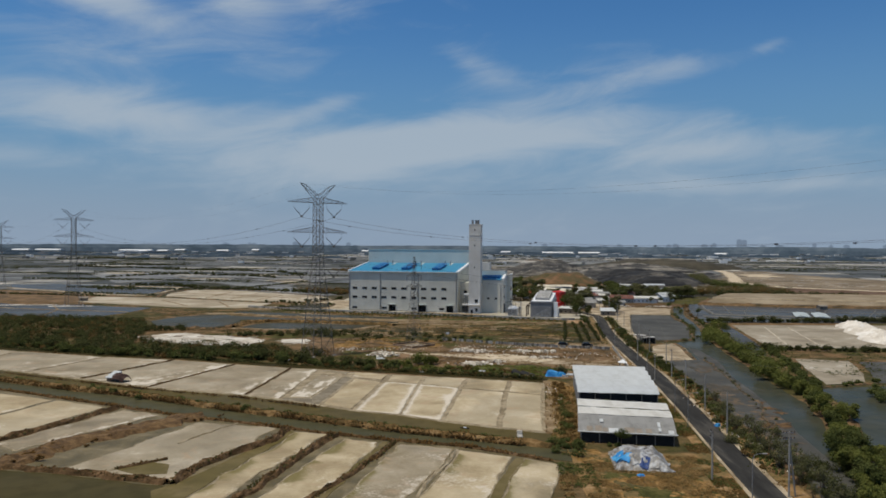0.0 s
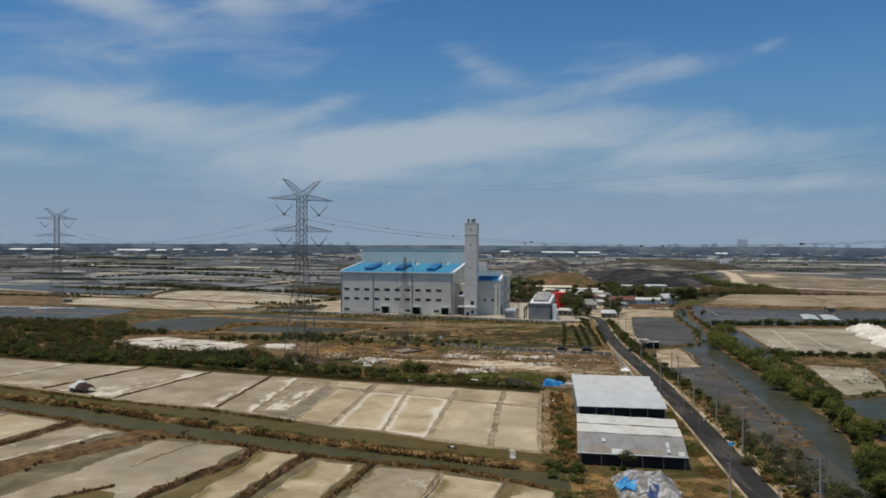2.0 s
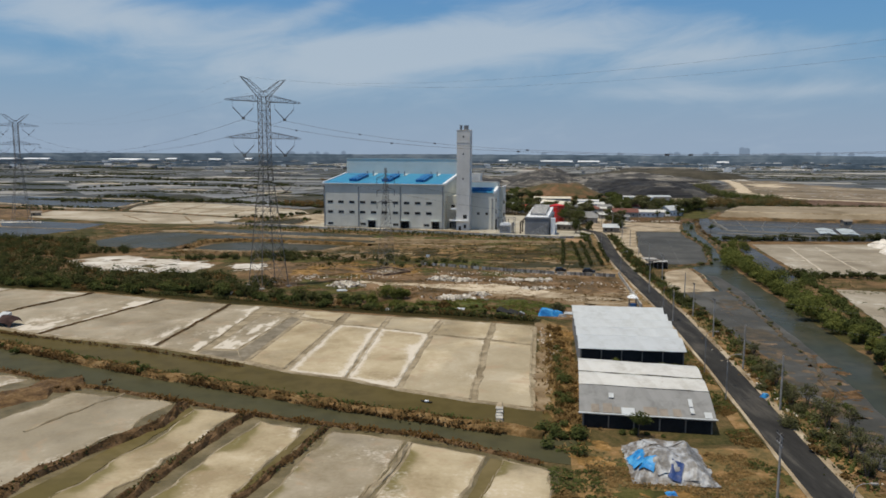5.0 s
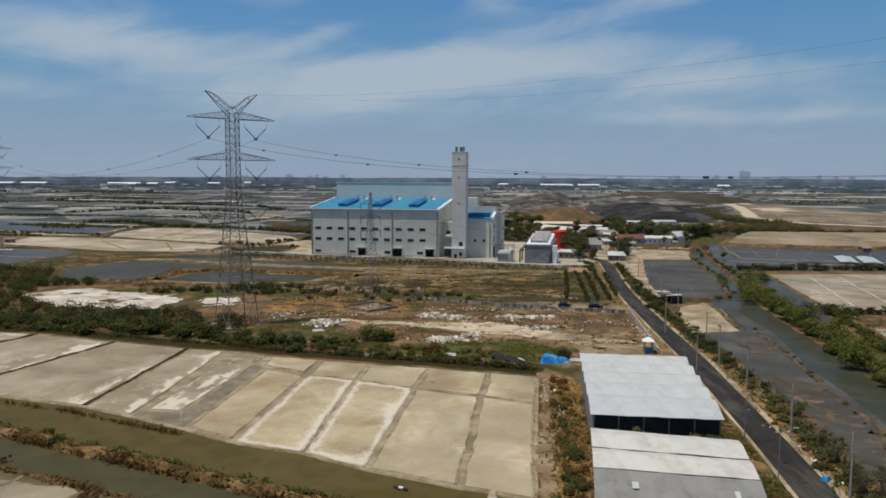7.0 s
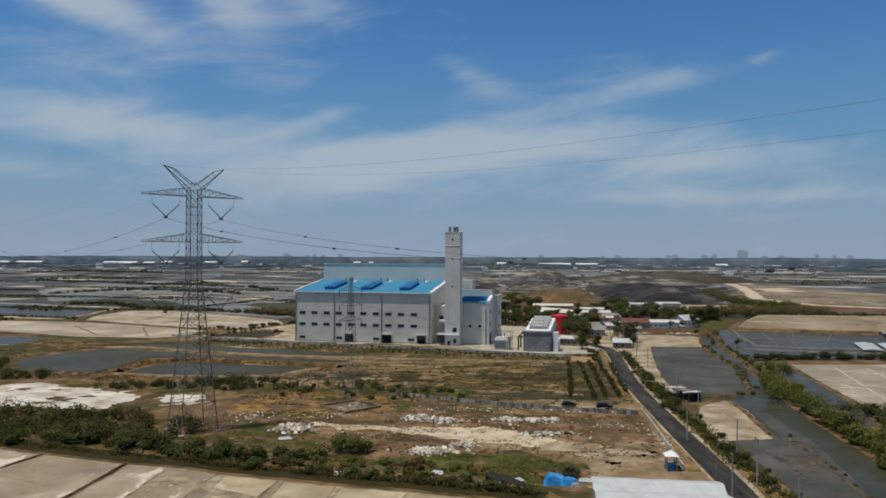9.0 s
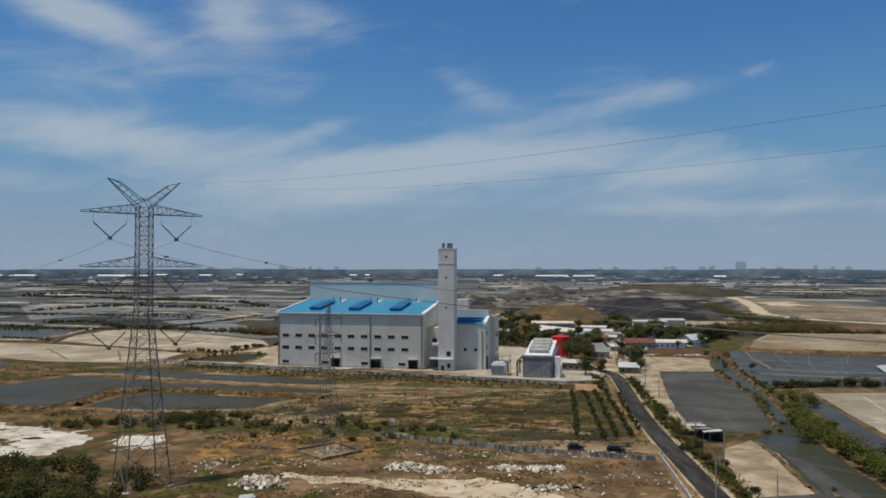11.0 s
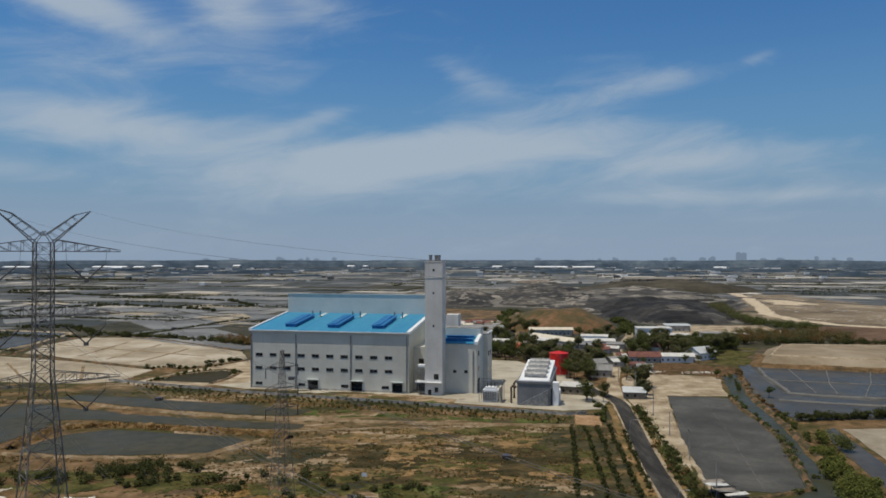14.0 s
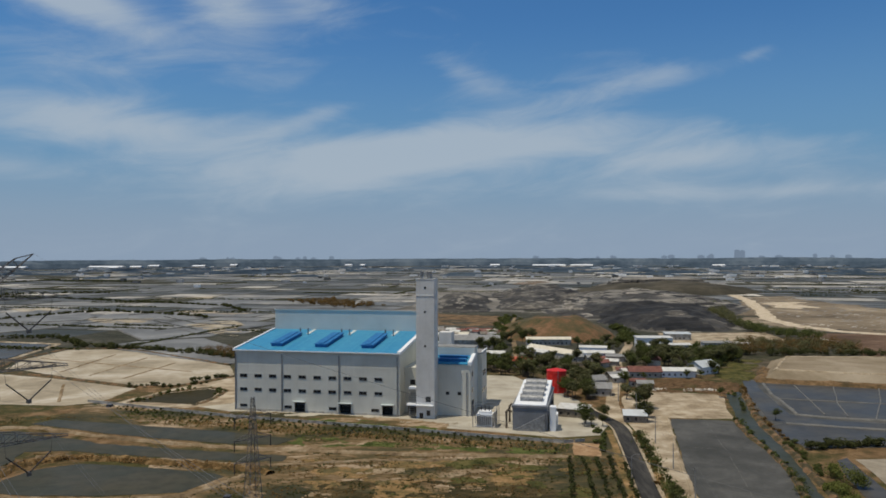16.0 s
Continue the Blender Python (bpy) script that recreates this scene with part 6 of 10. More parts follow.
patch("weed_patch", [(-60, 330), (-20, 345), (20, 330), (20, 312), (-30, 316)], 0.135, M_WEEDS, "dark green weeds in the field edge", "weeds", 0.8, 4, 9, 0.1, 38)


patch("weed_patch", [(2, 402), (66, 402), (56, 338), (4, 334)], 0.125, M_WEEDS, "green weeds in the planted field", "weeds", 0.8, 4, 12, 0.3, 46)
patch("orange_earth", [(-30, 398), (60, 396), (52, 336), (-20, 340)], 0.118, M_LOT, "red-brown dry grass in the field", "grass", 0.9, 5, 13, 0.05, 59)
patch("weed_patch", [(-14, 236), (22, 227), (34, 240), (24, 252), (-6, 250)], 0.125, M_GRASS, "fresh green grass on the bare lot", "weeds", 0.6, 3, 7, 0.0, 47)
ridge("pond_bank", [(-455, 709), (-386, 668), (-308, 618), (-277, 613), (-277, 655), (-287, 730), (-367, 754)], 4.0, 0.7, M_SAND, "pale sandy pond bank", jag=0.8, seed=10)
strip("landfill_road", fine_line([(60, 620), (66, 655), (74, 756), (84, 878), (96, 960)]), -1.8, 1.8, 0.2, M_GREYEARTH, "pale dirt road to the landfill", "road", 0.4)


patch("rank_grass", [(168, 556), (186, 550), (206, 600), (226, 632), (196, 640), (176, 600)], 0.14, M_WEEDS, "rank dark grass between village and platform", "grass", 0.9, 4, 12, -0.6, 62)


def platform():
    bm = bmesh.new()
    base = [(189, 549), (244, 529), (430, 505), (448, 612), (229, 627), (208, 588)]
    top = [(203, 562), (246, 545), (424, 522), (436, 600), (233, 613), (219, 590)]
    lo = [bm.verts.new((*p, 0)) for p in base]
    hi = [bm.verts.new((*p, 4.6)) for p in top]
    bm.faces.new(hi)
    for i in range(6):
        bm.faces.new((lo[i], lo[(i + 1) % 6], hi[(i + 1) % 6], hi[i]))
    bmesh.ops.recalc_face_normals(bm, faces=bm.faces)
    ridge("earth_slope", base[5:] + base[:4], 9.0, 1.9, M_EARTH, "slumped brown earth at the foot of the platform", "embankment", 4, 0.8)
    solid("earth_platform", bm, M_PLATFORM, "raised pale earth platform with sloped sides", "embankment", "", "structure")

    for a, b in zip(top, top[1:] + top[:1]):
        ob = ridge("platform_rim", [a, b], 2.4, 0.5, M_SAND, "pale raised rim of the earth platform", jag=0.8)
        ob.location.z = 4.5


platform()

# ---------------------------------------------------------------- the plant
PLANT = pose(-78.7, 481.8, 0, 0, 0, -11.8)
EAVE, RIDGE, UPPER, FRONT, DEEP = 27.0, 32.0, 42.0, 77.0, 43.0


def wall_with_openings(bm, x0, x1, z0, z1, y, thick, holes):
    """A wall along x with rectangular openings cut right through."""
    xs = sorted({x0, x1, *(h[0] for h in holes), *(h[1] for h in holes)})
    zs = sorted({z0, z1, *(h[2] for h in holes), *(h[3] for h in holes)})
    for a, b in zip(xs, xs[1:]):
        run = None
        for c, d in zip(zs, zs[1:]):
            m = ((a + b) / 2, (c + d) / 2)
            full = not any(h[0] < m[0] < h[1] and h[2] < m[1] < h[3] for h in holes)
            if full:
                run = (run[0], d) if run else (c, d)
            if run and (not full or d == zs[-1]):
                box(bm, a, b, y, y + thick, run[0], run[1])
                run = None


def plant():
    t = thing("power_plant", "large grey-clad plant building with a blue metal roof", "industrial building", at=PLANT)
    first = 2.4 + np.arange(10) * 7.03
    windows = [(x, x + 3.5, z, z + 1.45) for z in (15.0, 8.8) for x in first]
    windows += [(x, x + 3.5, 1.6, 2.9) for x in (2.4, 23.8, 44.8, 64.2)]
    doors = [(28.7, 33.6, 0.0, 4.7), (49.8, 55.0, 0.0, 4.7), (69.2, 74.0, 0.0, 4.7)]
    bm = bmesh.new()
    wall_with_openings(bm, 0, FRONT, 0, EAVE, 0, 0.4, windows + doors)
    part("front_wall", bm, M_WALL, t)
    for x in (0.0, FRONT - 0.4):
        bm = bmesh.new()
        vs = box(bm, x, x + 0.4, 0.4, DEEP, 0, EAVE)
        for v in vs:
            if v.co.z > 1 and v.co.y > 1:
                v.co.z = RIDGE
        part("side_wall", bm, M_WALL, t)
    bm = bmesh.new()
    box(bm, 0, FRONT, DEEP, DEEP + 0.4, 0, UPPER)
    for x in (0, FRONT - 0.4):
        for v in box(bm, x, x + 0.4, DEEP + 0.4, DEEP + 30, 0, UPPER - 0.1):
            if v.co.y > DEEP + 5 and v.co.z > 5:
                v.co.z -= 5.0
    box(bm, 0, FRONT, DEEP + 30, DEEP + 30.4, 0, UPPER - 5.1)
    part("boiler_house_wall", bm, M_WALL_LIGHT, t, "pale blue-grey cladding of the taller rear block")
    bm = bmesh.new()
    for v in box(bm, -0.3, FRONT + 0.3, DEEP - 0.3, DEEP + 30.7, UPPER, UPPER + 0.4):
        if v.co.y > DEEP + 5:
            v.co.z -= 5.0
    part("boiler_house_roof", bm, M_WALL_LIGHT, t, "pale sheet roof sloping to the rear")
    bm = bmesh.new()
    vs = box(bm, -0.4, FRONT + 0.4, -0.7, DEEP, EAVE + 0.02, EAVE + 0.35)
    for v in vs:
        if v.co.y > 1:
            v.co.z += RIDGE - EAVE
    roof = part("roof", bm, M_BLUE_ROOF, t, "blue ribbed sheet roof")
    for x, wide in ((-0.8, 0.9), (FRONT - 0.9, 1.7)):
        bm = bmesh.new()
        vs = box(bm, x, x + wide, -0.8, DEEP, EAVE - 0.2, EAVE + 0.9)
        for v in vs:
            if v.co.y > 1:
                v.co.z += RIDGE - EAVE
        part("verge_trim", bm, M_WHITE_TRIM, roof, "white metal verge")
    part("gutter", boxes((-0.6, FRONT + 0.6, -1.0, -0.66, EAVE - 0.1, EAVE + 0.4)), M_WHITE_TRIM, roof, "white gutter")
    slope = (RIDGE - EAVE) / DEEP
    for x in (14.4, 35.7, 57.6):
        bm = bmesh.new()
        vs = box(bm, x, x + 5.2, 7.0, 30.0, 0.36, 1.7)
        vs += box(bm, x - 0.4, x + 5.6, 6.6, 30.4, 1.7, 2.0)
        vs += box(bm, x + 1.5, x + 3.7, 7.5, 29.5, 2.0, 2.3)
        for v in vs:
            v.co.z += EAVE + v.co.y * slope
        vent = part("roof_vent", bm, M_BLUE_DARK, t, "dark blue ridge vent box")
        for dx in (0.8, 4.8):
            bm = bmesh.new()
            cylinder(bm, x + dx + 3, 32, RIDGE - 2, RIDGE + 2.2, 0.35, None, 8)
            part("vent_pipe", bm, M_STEEL, vent)
        bm = bmesh.new()
        vs = box(bm, x + 6.4, x + 8.0, 33.0, DEEP - 0.4, 0.36, 0.5)
        for v in vs:
            v.co.z += EAVE + v.co.y * slope
        part("skylight", bm, M_WALL_LIGHT, roof, "pale translucent roof strip")
    for x0, x1, z0, z1 in windows:
        w = part("window", boxes((x0 + 0.02, x1 - 0.02, 0.22, 0.28, z0 + 0.02, z1 - 0.02)), M_GLASS, t)
        bm = boxes((x0 - 0.1, x1 + 0.1, -0.1, -0.003, z0 - 0.12, z0 - 0.03), (x0 - 0.1, x1 + 0.1, -0.3, -0.003, z1 + 0.03, z1 + 0.1),
                   ((x0 + x1) / 2 - 0.05, (x0 + x1) / 2 + 0.05, 0.1, 0.2, z0, z1))
        part("frame", bm, M_STEEL, w)
    for x0, x1, z0, z1 in doors:
        # the shade inside the gate is a near-black panel set behind the wall
        d = part("gate", boxes((x0, x1, 2.2, 2.4, 0, z1)), M_DARK, t, "near-black panel for the shade inside an open vehicle gate")
        part("canopy", boxes((x0 - 0.5, x1 + 0.5, -1.6, -0.003, z1 + 0.15, z1 + 0.4)), M_WALL_LIGHT, d)
        bm = bmesh.new()
        for k in range(2):
            box(bm, x0 + 0.05, x1 - 0.05, 0.12, 0.2, z1 - 0.28 * (k + 1), z1 - 0.28 * k - 0.04)
        part("shutter_slats", bm, M_STEEL, d)
    for x in (0.3, 22.7, 49.5, 76.0):
        part("downpipe", boxes((x - 0.2, x + 0.2, -0.42, -0.003, 0.3, EAVE - 1.4)), M_STEEL, t, "dark grey downpipe")
    bm = bmesh.new()
    for z in np.arange(1.8, EAVE, 1.8):
        box(bm, 0, FRONT, -0.02, -0.002, z, z + 0.025)
    part("cladding_joints", bm, M_WALL_LIGHT, t)
    part("plinth", boxes((-0.1, 28.6, -0.12, -0.004, 0, 0.9), (33.7, 49.7, -0.12, -0.004, 0, 0.9), (55.1, 69.1, -0.12, -0.004, 0, 0.9), (74.1, FRONT + 0.1, -0.12, -0.004, 0, 0.9)), M_CONCRETE, t)


plant()


def annex():
    t = thing("turbine_hall", "lower grey annex with a blue roof behind the chimney", "industrial building", at=PLANT)
    holes = [(x, x + 1.6, 9.0, 10.4) for x in (90.9, 96.1, 101.3)]
    bm = bmesh.new()
    wall_with_openings(bm, 86, 107, 0, 22.2, 6, 0.4, holes)
    bmesh.ops.remove_doubles(bm, verts=bm.verts, dist=0.001)
    part("front_wall", bm, M_WALL, t)
    for x0, x1, z0, z1 in holes:
        part("window", boxes((x0, x1, 6.2, 6.3, z0, z1)), M_GLASS, t)
    for x in (86.0, 106.6):
        bm = bmesh.new()
        for v in box(bm, x, x + 0.4, 6.4, 17, 0, 22.2):
            if v.co.z > 1 and v.co.y > 10:
                v.co.z = 24.4
        part("side_wall", bm, M_WALL, t)
    bm = bmesh.new()
    for v in box(bm, 85.7, 106.0, 5.6, 17, 22.3, 22.6):
        if v.co.y > 10:
            v.co.z += 2.2
    roof = part("roof", bm, M_BLUE_ROOF, t, "blue ribbed sheet roof")
    bm = bmesh.new()
    for v in box(bm, 106.0, 107.6, 5.4, 17, 22.0, 23.4):
        if v.co.y > 10:
            v.co.z += 2.4
    part("verge_trim", bm, M_WHITE_TRIM, roof, "white metal verge")
    for y in (8.2, 12.4):
        z = 22.6 + (y - 5.6) * 0.19
        part("roof_vent", boxes((92, 104.4, y, y + 2.2, z, z + 1.1), (91.7, 104.7, y - 0.25, y + 2.45, z + 1.1, z + 1.4)), M_BLUE_DARK, t, "dark blue ridge vent box")
    for bx in ((86, 107, 17.004, 17.4, 0, 28.2), (86, 86.4, 17.4, 40, 0, 28.2), (106.6, 107, 17.4, 26, 0, 28.2), (86, 109, 40, 40.4, 0, 24.5)):
        part("rear_wall", boxes(bx), M_WALL_LIGHT, t)
    side = part("rear_side_wall", boxes((107.004, 109, 26, 26.4, 0, 24.5), (108.6, 109, 26.4, 40, 0, 24.5)), M_WALL, t)
    for y, z in ((28.5, 6.0), (33.5, 6.0), (28.5, 14.0), (33.5, 14.0)):
        part("window", boxes((109.002, 109.06, y, y + 2.6, z, z + 2.4)), M_GLASS, side)
    part("rear_roof", boxes((85.8, 107.2, 17.41, 26, 28.2, 28.5), (85.8, 109.2, 26.01, 40.5, 24.5, 24.9)), M_GREY_ROOF, t, "grey flat roof in two steps")
    part("roof_box", boxes((88, 94, 30, 37, 24.9, 33.5)), M_CHIMNEY, t, "white rooftop housing")
    part("edge_trim", boxes((108.7, 109.4, 25.8, 40.6, 24.9, 25.5)), M_WHITE_TRIM, t, "white roof edge")
    part("downpipe", boxes((105.2, 105.6, 5.6, 5.996, 0.3, 19)), M_STEEL, t)
    # flat near-black panel drawn as the shaded inside of a gate
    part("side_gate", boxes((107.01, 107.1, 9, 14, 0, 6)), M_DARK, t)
    for z in (9.5, 16.5):
        part("side_window", boxes((107.01, 107.08, 9.5, 12.5, z, z + 2.2)), M_GLASS, t)
    link = part("link_wall", boxes((77.004, 86, 9, 9.4, 0, 20)), M_WALL, t)
    part("link_roof", boxes((77.004, 86, 9.41, 40, 19.7, 20)), M_WALL, t)
    part("window", boxes((79.5, 81.8, 8.9, 8.99, 12.5, 14.6)), M_GLASS, link)
    # no hole in the wall: a near-black panel gives the doorway's shade
    part("door_opening", boxes((78.5, 82.5, 8.9, 8.99, 0, 4)), M_DARK, link)


annex()


def chimney():
    t = thing("chimney", "tall square off-white clad flue chimney with steel flue tips", "chimney", at=PLANT)
    x0, x1, y0, y1, top = 84.8, 92.7, -1.5, 6.0 - 0.01, 59.2
    bm = boxes((x0, x1, y0, y1, 0, 52.2), (x0 - 0.15, x1 + 0.15, y0 - 0.15, y1 + 0.004, 52.2, 52.6), (x0, x1, y0, y1, 52.6, top))
    shaft = part("shaft", bm, M_CHIMNEY, t)
    bm = boxes((x0 - 0.1, x1 + 0.1, y0 - 0.1, y0 + 0.25, top, top + 0.5), (x0 - 0.1, x1 + 0.1, y1 - 0.25, y1 + 0.1, top, top + 0.5),
               (x0 - 0.1, x0 + 0.25, y0 + 0.25, y1 - 0.25, top, top + 0.5), (x1 - 0.25, x1 + 0.1, y0 + 0.25, y1 - 0.25, top, top + 0.5))
    part("parapet", bm, M_CHIMNEY, t)
    for x, y in ((86.8, 1.0), (88.8, 3.6), (90.7, 1.0)):
        bm = bmesh.new()
        cylinder(bm, x, y, top, top + 3.0, 0.75, None, 16)
        cylinder(bm, x, y, top + 3.0, top + 3.25, 0.9, None, 16)
        part("flue", bm, M_STEEL, t, "grey steel flue tip")
    for x, z, w, h in ((88.3, 55.2, 0.9, 1.0), (88.3, 45.0, 0.8, 0.9), (88.3, 30.4, 0.8, 0.9), (88.9, 7.0, 2.2, 2.4), (89.3, 1.3, 1.6, 2.2), (86.2, 0, 1.6, 2.4)):
        part("hatch", boxes((x, x + w, y0 - 0.06, y0 - 0.002, z, z + h)), M_GLASS, shaft, "small dark hatch")
    bm = boxes((x0 - 4, x0 + 7.5, y0 - 1.8, y0 - 0.002, 5.6, 5.9), (x0 - 4, x0 - 0.3, y0 - 1.8, y0 + 3, 5.9, 6.1), (x0 - 3.4, x0 - 0.004, y0 + 0.5, y0 + 3.5, 12.2, 13.2))
    for k in range(9):
        box(bm, x0 - 4 + 1.4 * k, x0 - 3.94 + 1.4 * k, y0 - 1.78, y0 - 1.72, 5.9, 6.9)
    box(bm, x0 - 4, x0 + 7.5, y0 - 1.79, y0 - 1.7, 6.9, 6.98)
    part("platform", bm, M_WHITE_TRIM, t, "white steel platform with railing")
    bm = bmesh.new()
    for k in range(4):
        box(bm, x0 - 3.8 + k * 1.1, x0 - 3.65 + k * 1.1, y0 + 2.5, y0 + 2.65, 0, 12)
    for k in range(12):
        box(bm, x0 - 3.7, x0 - 0.4, y0 + 1.2, y0 + 2.4, 0.9 * k + 0.4, 0.9 * k + 0.5)
    part("stair_tower", bm, M_STEEL, t, "grey steel stair frame")


chimney()


def cooling_unit():
    t = thing("air_cooler", "white-topped grey cooling building with four fan housings", "industrial unit", at=pose(43.0, 441, 0, 0, 0, -11.8))
    bm = boxes((0, 13.8, 0, 44, 0, 9.0), (-0.3, 14.1, -0.3, 44.3, 9.0, 9.9))
    body = part("body", bm, M_COOLER, t)
    bm = bmesh.new()
    for v in box(bm, 0.6, 13.2, 0.8, 43.2, 9.9, 10.2):
        v.co.z += max(0, v.co.y - 5) * 0.075 if v.co.z > 10 else 0
    part("deck", bm, M_WHITE_TRIM, t, "white roof deck rising to the rear")
    for k in range(4):
        bm = bmesh.new()
        y = 8 + k * 8.6
        z = 10.3 + y * 0.075
        tube(bm, ((2.6, y, z), (11.4, y, z)), (2.2, 2.2), 20)
        for x in (2.5, 5.4, 8.3, 11.2):
            tube(bm, ((x, y, z), (x + 0.25, y, z)), (2.35, 2.35), 20)
        part("fan_housing", bm, M_STEEL, t, "grey steel fan drum")
    bm = bmesh.new()
    prism(bm, [(1.0, -0.9), (12.8, -0.9), (12.8, -0.002), (1.0, -0.002)], 0.0, [0.4, 6.8, 6.8, 0.4][::-1])
    part("duct", bm, M_STEEL, body, "sloping grey duct cover")
    for y in (3, 14):
        bm = bmesh.new()
        tube(bm, ((-0.6, y, 6.6), (-2.0, y, 7.6), (-2.8, y, 6.6), (-2.8, y, 0)), (0.5, 0.5, 0.5, 0.5), 12)
        part("pipe", bm, M_BARK, t, "dark brown bent pipe")
    bm = boxes((14.6, 17.0, 1.0, 5.0, 0, 9.5), (14.6, 17.4, 6.0, 12.0, 0, 5.5))
    part("side_unit", bm, M_WHITE_TRIM, t, "white side housing")
    part("louvre", boxes((14.12, 14.4, 13, 34, 2, 7)), M_DARK, t)


cooling_unit()


def silo():
    t = thing("red_tank", "bright red cylindrical water tank", "tank", at=pose(72.8, 520, 0))
    bm = bmesh.new()
    cylinder(bm, 0, 0, 0.5, 11.2, 4.9, None, 40)
    tube(bm, ((0, 0, 11.2), (0, 0, 11.4), (0, 0, 12.4)), (5.02, 5.02, 0.4), 40)
    part("shell", bm, M_RED_PAINT, t)
    for z in (3.0, 5.8, 8.6):
        bm = bmesh.new()
        cylinder(bm, 0, 0, z, z + 0.15, 4.98, None, 40)
        part("hoop", bm, M_RED_PAINT, t)
    bm = bmesh.new()
    cylinder(bm, 0, 0, 0, 0.5, 5.5, None, 32)
    part("plinth", bm, M_CONCRETE, t)
    bm = bmesh.new()
    for x in (-0.25, 0.25):
        beam(bm, (x, -5.2, 0.4), (x, -5.2, 12.0), 0.05)
    for k in range(26):
        beam(bm, (-0.25, -5.2, 0.8 + 0.42 * k), (0.25, -5.2, 0.8 + 0.42 * k), 0.03)
    part("ladder", bm, M_STEEL, t)


silo()


def transformer():
    t = thing("transformer_bay", "pale grey transformer bay with steel gantries", "transformer", at=pose(28, 446, 0, 0, 0, -11.8))
    part("tank", boxes((0.8, 7.2, 1, 6, 0.4, 5.2), (1.6, 6.4, 1.6, 5.4, 5.2, 6.2)), M_WHITE_TRIM, t)
    bm = bmesh.new()
    for k in range(8):
        box(bm, 1 + 0.75 * k, 1.3 + 0.75 * k, 0.1, 0.98, 0.9, 4.6)
    part("radiator", bm, M_STEEL, t)
    for k in range(3):
        bm = bmesh.new()
        cylinder(bm, 2.4 + 1.6 * k, 3.4, 6.2, 8.2, 0.22, 0.14, 10)
        part("bushing", bm, M_INSULATOR, t)
    bm = bmesh.new()
    for x in (-0.6, 9.2):
        for y in (0, 6.5):
            beam(bm, (x, y, 0), (x, y, 9), 0.16)
        beam(bm, (x, 0, 9), (x, 6.5, 9), 0.14)
    for y in (0, 6.5):
        beam(bm, (-0.6, y, 9), (9.2, y, 9), 0.14)
    part("gantry", bm, M_STEEL, t)
    part("fire_wall", boxes((8.0, 8.5, 0, 7, 0, 6.5)), M_CONCRETE, t)
    part("plinth", boxes((0, 8, 0, 7, 0, 0.4)), M_CONCRETE, t)


transformer()

# ---------------------------------------------------------------- pylons and wires


def lattice(bm, corners_at, levels, w):
    """Crossed bracing on the four faces of a mast."""
    for z0, z1 in zip(levels, levels[1:]):
        lo, hi = corners_at(z0), corners_at(z1)
        for k in range(4):
            j = (k + 1) % 4
            beam(bm, lo[k], hi[j], w)
            beam(bm, lo[j], hi[k], w)
            beam(bm, hi[k], hi[j], w)


